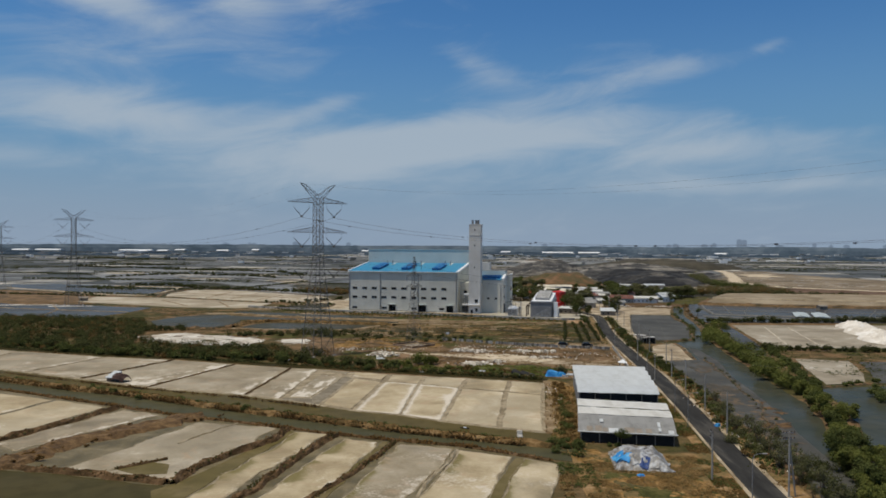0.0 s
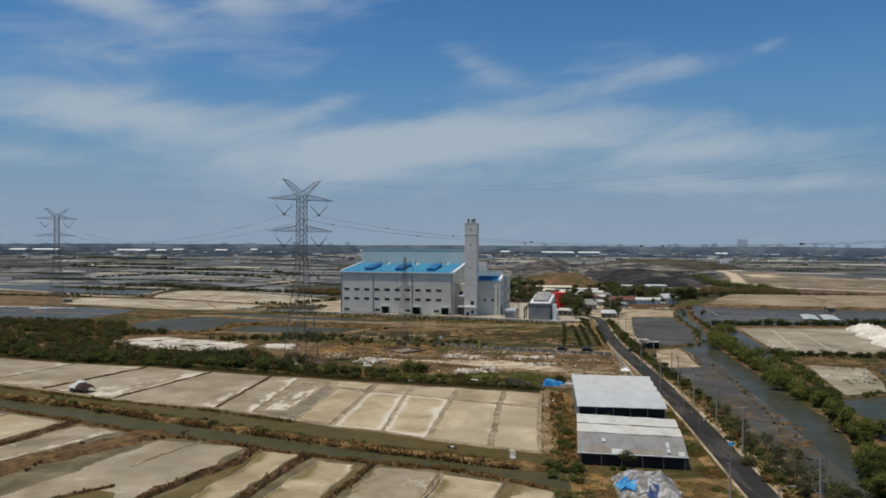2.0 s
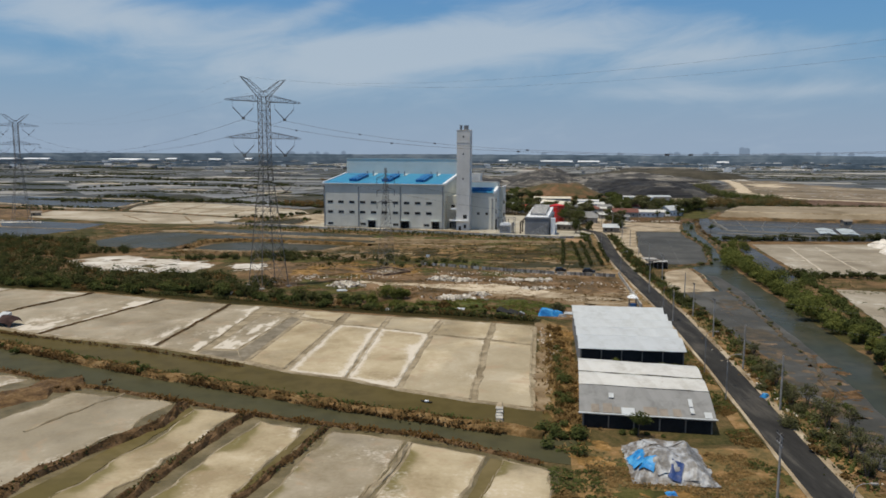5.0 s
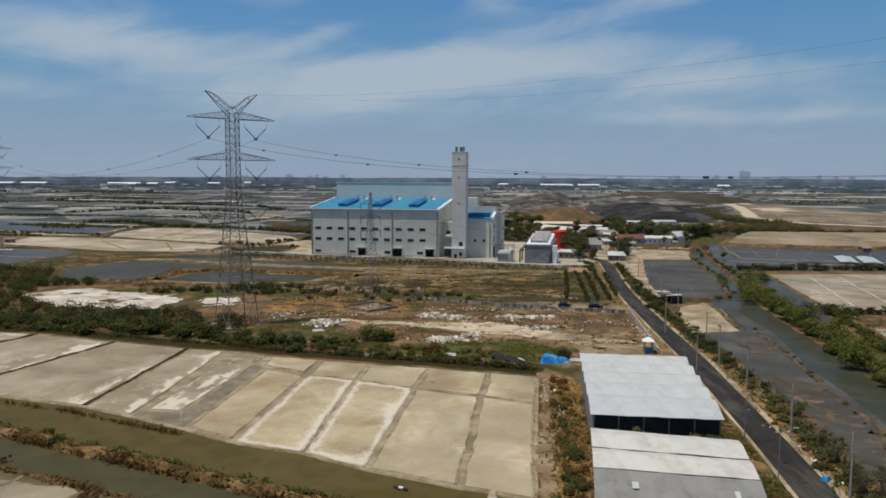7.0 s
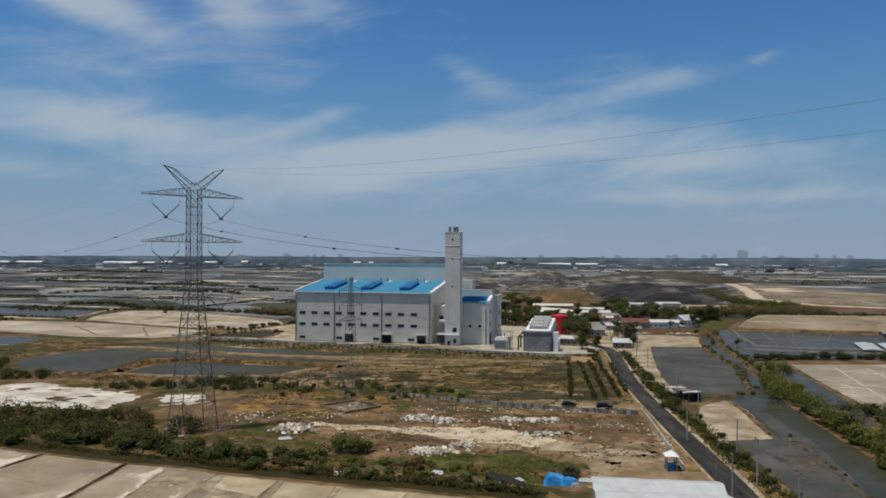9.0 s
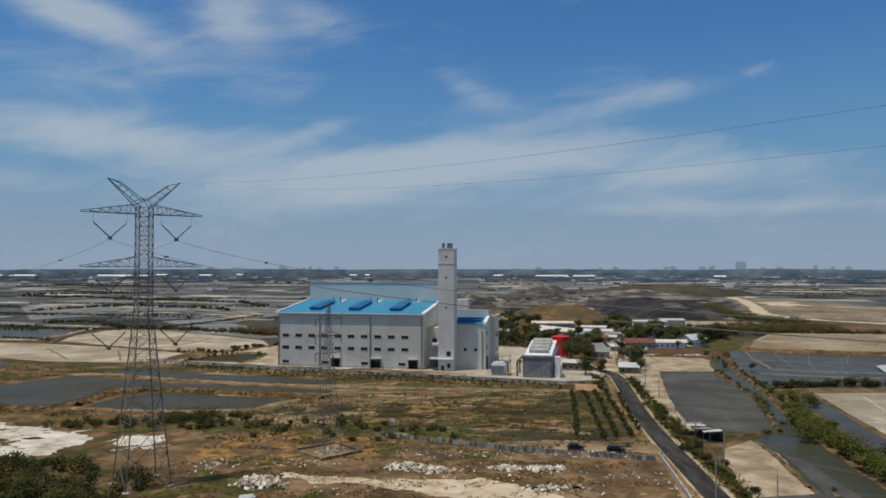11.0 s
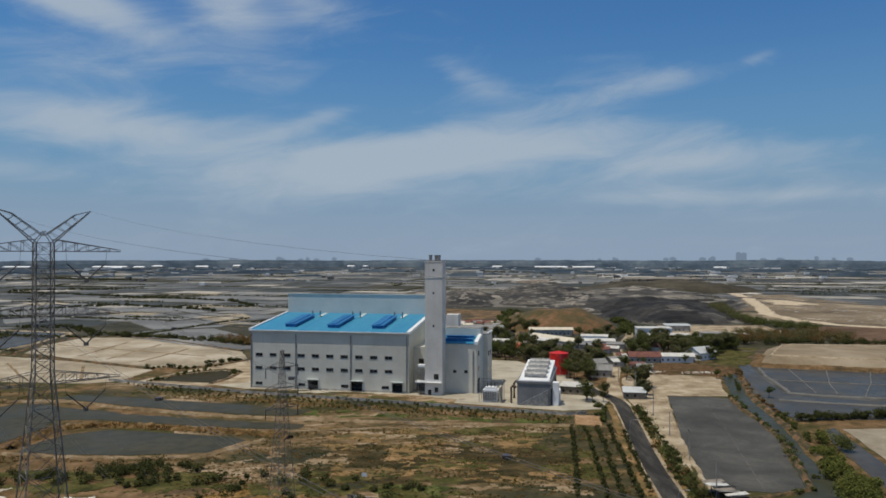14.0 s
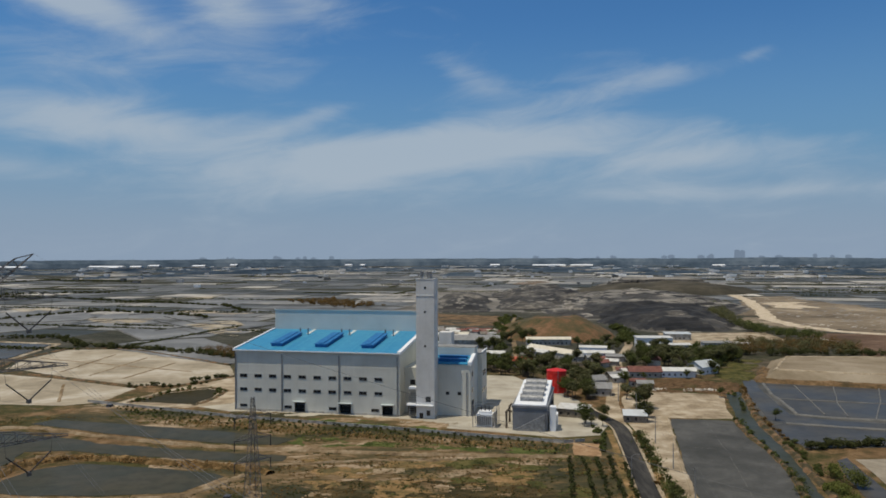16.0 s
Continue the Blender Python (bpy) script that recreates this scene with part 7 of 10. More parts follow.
def pylon(at):
    t = thing("pylon", "tall grey steel lattice transmission pylon with V-shaped insulators", "pylon", "transmission line pylons", at=at)

    def half(z):
        return 1.5 if z > 41 else 1.5 + (41 - z) / 41 * 3.5

    def corners(z):
        h = half(z)
        return [Vector((sx * h, sy * h, z)) for sx, sy in ((-1, -1), (1, -1), (1, 1), (-1, 1))]

    levels = [0, 8, 15, 21, 26, 30, 33.5, 37] + list(np.arange(40, 64.6, 2.2))
    for k in range(4):
        bm = bmesh.new()
        pts = [corners(z)[k] for z in (0, 40, 64.2)]
        beam(bm, pts[0], pts[1], 0.15)
        beam(bm, pts[1], pts[2], 0.12)
        leg = part("leg", bm, M_PYLON, t)
        bm = bmesh.new()
        box(bm, pts[0].x - 0.7, pts[0].x + 0.7, pts[0].y - 0.7, pts[0].y + 0.7, -0.2, 0.5)
        part("footing", bm, M_CONCRETE, leg)
    bm = bmesh.new()
    lattice(bm, corners, levels, 0.066)
    part("bracing", bm, M_PYLON, t)
    for z in (62.6, 50.4, 37.8):
        for s in (-1, 1):
            tip = Vector((s * 13.8, 0, z))
            bm = bmesh.new()
            h = 1.5
            for sy in (-1, 1):
                lo, hi = Vector((s * h, sy * h, z)), Vector((s * h, sy * h, z + 2.3))
                beam(bm, lo, tip, 0.105)
                beam(bm, hi, tip + Vector((0, 0, 0.25)), 0.09)
                for k in range(1, 6):
                    a, b = lo.lerp(tip, k / 6), hi.lerp(tip, k / 6)
                    beam(bm, a, b, 0.06)
                    beam(bm, lo.lerp(tip, (k - 1) / 6), b, 0.06)
            for k in range(1, 6):
                beam(bm, Vector((s * h, -h, z)).lerp(tip, k / 6), Vector((s * h, h, z)).lerp(tip, (k - 0.5) / 6), 0.06)
            arm = part("crossarm", bm, M_PYLON, t)
            for a in (3.8, 11.2):
                bm = bmesh.new()
                top, foot = Vector((s * a, 0, z)), Vector((s * 7.5, 0, z - 5.6))
                cut = Vector((s * (a + (0.2 if a < 7 else -0.2)), 0, z - 2.3))
                beam(bm, top, cut, 0.03)
                beam(bm, cut, foot, 0.12, 8)
                part("insulator", bm, M_INSULATOR, arm, "dark insulator string")
            bm = boxes((s * 7.5 - 0.35, s * 7.5 + 0.35, -0.5, 0.5, z - 6.0, z - 5.4))
            part("clamp", bm, M_PYLON, arm)
    for s in (-1, 1):
        bm = bmesh.new()
        tip = Vector((s * 8.2, 0, 70.4))
        for sy in (-1, 1):
            a, b = Vector((s * 1.5, sy * 1.5, 64.2)), Vector((s * 0.2, sy * 1.0, 65.6))
            beam(bm, a, tip, 0.12)
            beam(bm, b, Vector((s * 5.4, sy * 0.6, 69.6)), 0.1)
            beam(bm, Vector((s * 5.4, sy * 0.6, 69.6)), tip, 0.1)
            for k in range(1, 5):
                beam(bm, a.lerp(tip, k / 6), b.lerp(Vector((s * 5.4, sy * 0.6, 69.6)), (k - 0.4) / 4), 0.05)
            beam(bm, Vector((s * 1.5, sy * 1.5, 64.2)), Vector((0, sy * 1.0, 66.4)), 0.08)
        part("earth_wire_horn", bm, M_PYLON, t)
    return t


PYLONS = [(144.3, 27.0), (-62.7, 271.2), (-286, 510), (-497, 764)]
TURNS = [40.3, 40.3, 41, 41]
first_pylon = pylon(pose(*PYLONS[1], 0, 0, 0, TURNS[1]))
for i in (0, 2, 3):
    copy_thing(first_pylon, pose(*PYLONS[i], 0, 0, 0, TURNS[i]))


def power_line():
    t = thing("power_line", "high-voltage conductors strung between the pylons", "cables")
    for i in range(3):
        a0, b0 = pose(*PYLONS[i], 0, 0, 0, TURNS[i]), pose(*PYLONS[i + 1], 0, 0, 0, TURNS[i + 1])
        ends = [((s * 8.2, 0, 70.4), 10.4, 0.012, (0,)) for s in (-1, 1)]
        ends += [((s * 7.5, 0, z - 6.0), 11.0, 0.021 if z > 60 else 0.011 if z > 45 else 0.006, (-0.25, 0.25)) for s in (-1, 1) for z in (62.6, 50.4, 37.8)]
        for p, sag, r, shifts in ends:
            bm = bmesh.new()
            for d in shifts:
                a, b = a0 @ Vector((p[0] + d, p[1], p[2])), b0 @ Vector((p[0] + d, p[1], p[2]))
                pts = [a.lerp(b, k / 40) - Vector((0, 0, 4 * sag * (k / 40) * (1 - k / 40))) for k in range(41)]
                tube(bm, pts, [r] * 41, 4)
            line = part("earth_wire" if len(shifts) == 1 else "conductor", bm, M_WIRE, t)
            if r > 0.02 and i < 2:
                for k in range(1, 8):
                    u = k / 8 + 0.02 * math.sin(k * 5 + p[0])
                    q = (a0 @ Vector(p)).lerp(b0 @ Vector(p), u) - Vector((0, 0, 4 * sag * u * (1 - u)))
                    part("spacer", boxes((q.x - 0.3, q.x + 0.3, q.y - 0.3, q.y + 0.3, q.z - 0.18, q.z + 0.12)), M_INSULATOR, line)


power_line()


def small_tower():
    t = thing("lattice_tower", "slim grey lattice tower with short double arms", "pylon", at=pose(-24.7, 302.2, 0, 0, 0, 41))

    def corners(z):
        h = 2.6 * (1 - z / 30) + 0.75 * z / 30 if z < 30 else 0.75 - 0.45 * (z - 30) / 10
        return [Vector((sx * h, sy * h, z)) for sx, sy in ((-1, -1), (1, -1), (1, 1), (-1, 1))]

    for k in range(4):
        bm = bmesh.new()
        for z0, z1 in ((0, 30), (30, 40.3)):
            beam(bm, corners(z0)[k], corners(z1)[k], 0.075)
        part("leg", bm, M_PYLON, t)
    bm = bmesh.new()
    lattice(bm, corners, [0, 4, 7.5, 10.5, 13, 15.2, 17.2, 19, 20.8, 22.5, 24.2, 26, 27.7, 29.4, 31, 32.6, 34.2, 35.8, 37.4, 38.8, 40.2], 0.032)
    part("bracing", bm, M_PYLON, t)
    for z in (36.3, 31.6, 27.0):
        for s in (-1, 1):
            bm = bmesh.new()
            for sy in (-0.6, 0.6):
                beam(bm, (0, sy, z), (s * 4.2, 0, z), 0.08)
                beam(bm, (s * 0.6, sy, z + 1.2), (s * 4.2, 0, z + 0.1), 0.06)
            arm = part("crossarm", bm, M_PYLON, t)
            bm = bmesh.new()
            beam(bm, (s * 4.1, 0, z), (s * 4.1, 0, z - 2.2), 0.1, 8)
            part("insulator", bm, M_INSULATOR, arm)
    t2 = thing("tower_enclosure", "square low dirty brown wall round the lattice tower", "wall", at=pose(-24.7, 302.2, 0, 0, 0, 43))
    for k in range(4):
        bm = bmesh.new()
        m = pose(0, 0, 0, 0, 0, 90 * k)
        box(bm, -6.7, 6.4, -6.7, -6.45, 0, 0.8, m)
        part("wall_side", bm, M_BROWN_WALL, t2)
        bm = bmesh.new()
        box(bm, -6.75, 6.4, -6.75, -6.4, 0.8, 0.9, m)
        part("coping", bm, M_BROWN_WALL, t2)
    part("slab", boxes((-6.4, 6.4, -6.4, 6.4, 0, 0.25)), M_GREYEARTH, t2)


small_tower()


# ---------------------------------------------------------------- sheds beside the road
def multi_bay(name, corners, z_eave, bays, mat_list, label, walls):
    """A long shed whose roof is a row of low gables; corners: far left, far right, near right, near left."""
    fl, fr, nr, nl = (Vector((*p, 0)) for p in corners)
    t = thing(name, label, "shed")
    cuts = [0]
    total = sum(b[0] for b in bays)
    for b in bays:
        cuts.append(cuts[-1] + b[0] / total)
    for k, b in enumerate(bays):
        f0, f1 = cuts[k], cuts[k + 1]
        a0, b0, a1, b1 = fl.lerp(nl, f0), fr.lerp(nr, f0), fl.lerp(nl, f1), fr.lerp(nr, f1)
        over = (b0 - a0).normalized() * 0.3
        a0, a1, b0, b1 = a0 - over, a1 - over, b0 + over, b1 + over
        rise, tail = b[1], b[2]
        am, bm_ = a0.lerp(a1, b[3]), b0.lerp(b1, b[3])
        up = Vector((0, 0, 1))
        bm = bmesh.new()
        rows = [(a0 + up * (z_eave + b[4]), b0 + up * (z_eave + b[4])), (am + up * (z_eave + rise), bm_ + up * (z_eave + rise)), (a1 + up * (z_eave + tail), b1 + up * (z_eave + tail))]
        n = 14
        grid = []
        for pa, pb in rows:
            grid.append([bm.verts.new(pa.lerp(pb, i / n) + up * 0.12 * noise.noise(Vector((i * 0.7, k * 3.3, pa.y)))) for i in range(n + 1)])
        for r, s in zip(grid, grid[1:]):
            for i in range(n):
                bm.faces.new((r[i], r[i + 1], s[i + 1], s[i]))
        bmesh.ops.recalc_face_normals(bm, faces=bm.faces)
        geom = bmesh.ops.extrude_face_region(bm, geom=bm.faces[:])
        for v in geom["geom"]:
            if isinstance(v, bmesh.types.BMVert):
                v.co.z -= 0.08
        bmesh.ops.recalc_face_normals(bm, faces=bm.faces)
        part("roof_bay", bm, mat_list[k], t)
    inset = 0.6
    c = (fl + fr + nr + nl) / 4
    p = [q + (c - q).normalized() * inset for q in (fl, fr, nr, nl)]
    for i in walls:
        q0, q1 = p[i], p[(i + 1) % 4]
        d = (q1 - q0).normalized()
        s = Vector((-d.y, d.x, 0)) * 0.1
        bm = bmesh.new()
        prism(bm, [(v.x, v.y) for v in (q0 - s, q1 - s, q1 + s, q0 + s)], 0, z_eave - 0.35)
        # front side: a near-black panel holds the shade under the open roof
        part("wall", bm, M_DARK if i == 2 else M_GREY_ROOF, t, "near-black panel for the shade in the open front" if i == 2 else "grey sheet side")
    for f in (0.0, 0.2, 0.4, 0.6, 0.8, 1.0):
        for a, b in ((p[3], p[2]), (p[0], p[1])):
            q = a.lerp(b, f)
            bm = boxes((q.x - 0.12, q.x + 0.12, q.y - 0.14, q.y + 0.14, 0, z_eave - 0.1))
            part("post", bm, M_WOOD, t)
    return t


multi_bay("shed", [(32, 211.5), (54.0, 208.6), (47.4, 166.4), (26.5, 168.8)], 6.0, [(8, 1.1, 0.1, 0.55, 0.2)] * 2 + [(8.5, 1.1, 0.1, 0.55, 0.2), (9.5, 1.1, 0.1, 0.5, 0.2), (11, 1.0, 0.0, 0.3, 0.4)],
          [M_WHITE_ROOF] * 5, "long shed with a white sheet roof in several bays", (0, 1, 2, 3))
old_shed = multi_bay("shed", [(25.6, 164.3), (46.8, 159.1), (43.0, 136.8), (21.7, 140.1)], 2.5, [(8, 3.1, 2.6, 0.4, 2.7), (7, 2.75, 2.2, 0.35, 2.4), (9.3, 2.2, 0.0, 0.06, 2.05)],
          [M_WHITE_OLD, M_WHITE_OLD, M_GREY_ROOF], "old shed with rusty white and grey sheet roofs", (0, 1, 2, 3))
SHEET_PATCHES = [(0.22, 0.26, 0.30, 0.46, 0), (0.31, 0.41, 0.78, 0.99, 0), (0.83, 0.86, 0.35, 0.62, 0), (0.83, 0.86, 0.66, 0.85, 0), (0.93, 0.985, 0.78, 0.98, 0), (-0.02, 1.02, 1.0, 1.03, 0),
                 (0.08, 0.14, 0.70, 0.97, 1), (0.17, 0.24, 0.66, 0.97, 1), (0.25, 0.30, 0.76, 0.97, 1), (0.48, 0.58, 0.70, 0.98, 1), (0.60, 0.66, 0.74, 0.98, 1), (0.33, 0.36, 0.74, 0.97, 1), (0.70, 0.76, 0.72, 0.97, 1)]
for u0, u1, v0, v1, stained in SHEET_PATCHES:
    lift = 0.22 - 0.05 * stained
    def on_roof(u, v):
        fl, fr, nr, nl = Vector((25.6, 164.3, 0)), Vector((46.8, 159.1, 0)), Vector((43.0, 136.8, 0)), Vector((21.7, 140.1, 0))
        f = 15 / 24.3 + (9.3 / 24.3) * (0.06 + 0.94 * v)
        p = fl.lerp(nl, f).lerp(fr.lerp(nr, f), u)
        return (p.x, p.y, 2.5 + 2.2 * (1 - v) + lift)
    bm = bmesh.new()
    lo = [bm.verts.new(on_roof(u, v)) for u, v in ((u0, v0), (u1, v0), (u1, v1), (u0, v1))]
    hi = [bm.verts.new(v.co + Vector((0, 0, 0.05))) for v in lo]
    bm.faces.new(lo), bm.faces.new(hi)
    for k in range(4):
        bm.faces.new((lo[k], lo[(k + 1) % 4], hi[(k + 1) % 4], hi[k]))
    bmesh.ops.recalc_face_normals(bm, faces=bm.faces)
    part("roof_patch", bm, M_STAINED if stained else M_WHITE_ROOF, old_shed, "brown stained roof sheet" if stained else "white patch sheet")

# ---------------------------------------------------------------- trees and scrub
def tree(kind, seed, height, spread, leaf_mat, at):
    """A tapered trunk with limbs and a crown of many small leaf clumps."""
    rng = np.random.default_rng(seed)
    t = thing(kind, "broad green leafy tree" if spread > 0.42 else "slender upright green tree", "tree", "", "", at)
    bm = bmesh.new()
    fork = height * 0.42
    bend = rng.normal(scale=0.25, size=2)
    tube(bm, ((0, 0, -0.2), (bend[0] * 0.5, bend[1] * 0.5, fork * 0.55), (bend[0], bend[1], fork)), (height * 0.028, height * 0.022, height * 0.017), 7)
    centres, radii = [], []
    for k in range(7):
        a = 2 * math.pi * k / 7 + rng.uniform(-0.3, 0.3)
        reach = height * spread * rng.uniform(0.35, 1.0) * 0.75
        up = height * rng.uniform(0.55, 0.9)
        end = (bend[0] + reach * math.cos(a), bend[1] + reach * math.sin(a), up)
        mid = (bend[0] + reach * 0.45 * math.cos(a), bend[1] + reach * 0.45 * math.sin(a), fork + (up - fork) * 0.6)
        tube(bm, ((bend[0], bend[1], fork * 0.95), mid, end), (height * 0.013, height * 0.009, height * 0.004), 5)
        centres += [end, mid]
        radii += [height * spread * rng.uniform(0.34, 0.5), height * spread * rng.uniform(0.25, 0.4)]
    centres.append((bend[0], bend[1], height * 0.86))
    radii.append(height * spread * 0.42)
    part("trunk", bm, M_BARK, t)
    v, f = leaf_cloud(centres, radii, 64, height * 0.036, rng, 0.7)
    crown = from_arrays("crown", v.tolist(), f.tolist(), leaf_mat)
    crown.parent = t
    return t


KINDS = [tree("tree", 21, 7.0, 0.5, M_LEAF, pose(70, 590, 0)), tree("tree", 22, 6.0, 0.45, M_LEAF_DARK, pose(82, 586, 0)),
         tree("tree", 23, 8.5, 0.38, M_LEAF_GREY, pose(78, 604, 0)), tree("tree", 24, 5.0, 0.55, M_LEAF_GREY, pose(88, 598, 0))]
tree_rng = np.random.default_rng(77)


def plant_tree(x, y, k=None, s=None):
    k = int(tree_rng.integers(0, 4)) if k is None else k
    s = tree_rng.uniform(0.8, 1.5) if s is None else s
    ob = copy_thing(KINDS[k], pose(x, y, 0, 0, 0, float(tree_rng.uniform(0, 360))) @ Matrix.Scale(float(s), 4))
    ob.name = "tree"


VILLAGE_TREES = [([(70, 502), (90, 498), (88, 528), (76, 512)], 16), ([(80, 530), (92, 528), (104, 556), (86, 560)], 16), ([(62, 560), (100, 556), (112, 604), (64, 640)], 40), ([(98, 500), (104, 500), (116, 555), (106, 556)], 10),
                 ([(124, 590), (140, 592), (160, 612), (134, 620)], 20), ([(150, 600), (176, 600), (180, 676), (160, 680), (140, 640)], 54), ([(118, 656), (136, 650), (150, 696), (112, 700)], 26),
                 ([(40, 640), (58, 640), (66, 720), (44, 720)], 22), ([(78, 690), (90, 740), (98, 860), (84, 850), (76, 760)], 40), ([(56, 700), (68, 700), (76, 800), (68, 800)], 16), ([(150, 574), (176, 568), (182, 592), (150, 592)], 12),
                 ([(176, 590), (206, 620), (214, 660), (186, 676)], 40), ([(98, 452), (104, 450), (112, 500), (106, 500)], 8), ([(70, 440), (84, 448), (84, 458), (74, 452)], 5), ([(48, 574), (66, 562), (64, 600), (46, 606)], 26), ([(24, 590), (46, 580), (48, 640), (26, 650)], 30)]
for poly, n in VILLAGE_TREES:
    for x, y in scatter(poly, n, tree_rng):
        if min(math.hypot(x - q[0], y - q[1]) for q in fine_line(ROAD_FAR, 4.0)) > 5:
            plant_tree(x, y)
for x, y in ((160, 560), (152, 560), (126, 552), (170, 566), (154.4, 456),  (150, 506)):
    plant_tree(x, y, 0, 0.75)

belt("roadside_scrub", [(72, 408), (77, 432), (76, 448)], 3, 0.6, 0.6, 1.2, M_LEAF, "low green scrub beside the road", 31)
ROADSIDE = [(57, 118), (62, 150), (65.5, 176), (70, 205), (71.5, 235), (73, 262), (75.5, 300), (79, 335), (83.5, 370), (87.5, 405), (91, 436)]
def twiggy_tree(seed, at):
    """A thin, half-bare tree: forked stems, fine twigs and a thin haze of small leaves."""
    rng = np.random.default_rng(seed)
    t = thing("thin_tree", "thin half-bare grey-green tree beside the road", "tree", "thin trees by the river", "", at)
    bm = bmesh.new()
    centres, radii = [], []
    for k in range(6):
        a = 2 * math.pi * k / 6 + rng.uniform(-0.4, 0.4)
        r, h = rng.uniform(0.5, 1.5), rng.uniform(2.6, 4.4)
        end = (r * math.cos(a), r * math.sin(a), h)
        tube(bm, ((0.1 * math.cos(a), 0.1 * math.sin(a), -0.1), (r * 0.4 * math.cos(a), r * 0.4 * math.sin(a), h * 0.5), end), (0.07, 0.05, 0.02), 5)
        for _ in range(4):
            b = rng.uniform(0, 6.28)
            s = rng.uniform(0.5, 0.95)
            p = Vector((0, 0, 0)).lerp(Vector(end), s)
            q = p + Vector((0.8 * math.cos(b), 0.8 * math.sin(b), rng.uniform(0.3, 0.9)))
            beam(bm, p, q, 0.018, 3)
            centres.append(tuple(q))
            radii.append(rng.uniform(0.4, 0.75))
    part("trunk", bm, M_BARK, t)
    v, f = leaf_cloud(centres, radii, 42, 0.11, rng, 0.9)
    from_arrays("crown", v.tolist(), f.tolist(), M_LEAF_GREY).parent = t
    return t


THIN = [twiggy_tree(5, pose(61.5, 150, 0)), twiggy_tree(6, pose(66.5, 139, 0))]
thin_rng = np.random.default_rng(12)
for x, y in ((63, 156), (64.5, 145), (62, 134), (60.5, 128), (63.5, 131), (59, 121), (61, 117), (58, 111), (60.5, 106), (57, 102), (59, 97), (66, 170), (64.5, 163), (69.5, 186), (63, 140), (65, 151), (56, 94), (62, 124), (60, 113)):
    copy_thing(THIN[int(thin_rng.integers(0, 2))], pose(x, y, 0, 0, 0, float(thin_rng.uniform(0, 360))) @ Matrix.Scale(float(thin_rng.uniform(0.7, 1.25)), 4))
belt("roadside_scrub", ROADSIDE[:4], 3.4, 1.9, 0.3, 1.2, M_LEAF_GREY, "grey-green scrub along the road verge", 32, 90, 0.22)
belt("roadside_scrub", ROADSIDE[3:], 2.4, 1.5, 0.35, 1.5, M_LEAF_DARK, "dark scrub along the road verge", 132, 70, 0.26)
reeds("roadside_grass", ROADSIDE, 26, 1.5, 0.3, 0.9, M_LEAF, "rank green grass along the road verge", 136, 0.15, "grass")
belt("roadside_scrub", [(p[0] - 0.6, p[1] + 2) for p in ROADSIDE], 4, 1.3, 0.3, 0.9, M_LEAF_DRY, "dry brown scrub along the road verge", 33, 50, 0.3)
thicket("river_scrub", [(57, 90), (61, 90), (70, 124), (67, 130), (61, 118)], 42, 0.6, 1.7, M_LEAF_DARK, "dark scrub between road and river", 137, 110, 0.2)
thicket("river_scrub", [(62, 86), (70, 90), (77, 118), (71, 124)], 34, 0.7, 1.8, M_LEAF_DARK, "dark scrub at the river edge", 138, 110, 0.2)
thicket("river_scrub", [(60, 120), (66, 160), (72, 196), (68, 196), (63, 160), (58, 120)], 30, 0.5, 1.5, M_LEAF_GREY, "grey-green scrub between road and river", 34, 100, 0.2)
BAR = [(95, 268), (91, 244), (87, 220), (83.5, 200), (80, 182), (75.5, 164), (71, 148)]
belt("bar_weeds", BAR, 5.0, 1.0, 0.3, 0.8, M_LEAF_GREY, "low olive weeds on the mud bar", 134, 50, 0.16, "weeds", 0.5)
belt("bar_weeds", [(71, 150), (68, 140), (66, 130)], 6.0, 1.6, 0.5, 1.2, M_LEAF, "green weeds at the end of the mud bar", 135, 70, 0.2, "weeds", 0.6)
MANGROVE = [(153, 438), (143, 405), (134, 374), (126, 350), (119, 328), (114, 304), (110, 275), (105, 245), (102, 222), (99, 196), (95, 168), (91, 140), (86, 105), (80, 60)]
belt("mangroves", [(p[0] + 1.5, p[1]) for p in MANGROVE[2:10]], 4.6, 1.6, 2.4, 4.2, M_LEAF_BRIGHT, "dense green mangroves along the river bank", 35, 230, 0.36, "mangroves", 0.8)
belt("mangroves", [(p[0] + 3.0, p[1] + 1) for p in MANGROVE[3:9]], 5.0, 1.2, 1.6, 2.8, M_LEAF, "dense green mangroves along the river bank", 36, 130, 0.36, "mangroves", 0.8)


def clump(x, y, r, seed):
    """One rounded mangrove, built up of several lobes."""
    rng = np.random.default_rng(seed)
    centres, radii = [(x, y, r * 0.85)], [r]
    for k in range(13):
        a = 2 * math.pi * k / 13 + rng.uniform(-0.5, 0.5)
        d = r * rng.uniform(0.3, 1.05)
        centres.append((x + d * math.cos(a), y + d * math.sin(a), r * rng.uniform(0.3, 1.3)))
        radii.append(r * rng.uniform(0.25, 0.5))
    radii[0] = 0.8 * r
    foliage("mangrove", centres, radii, 220, 0.26, M_LEAF_BRIGHT if seed % 3 else M_LEAF, "rounded green mangrove bush at the river edge", "mangrove", "", seed)


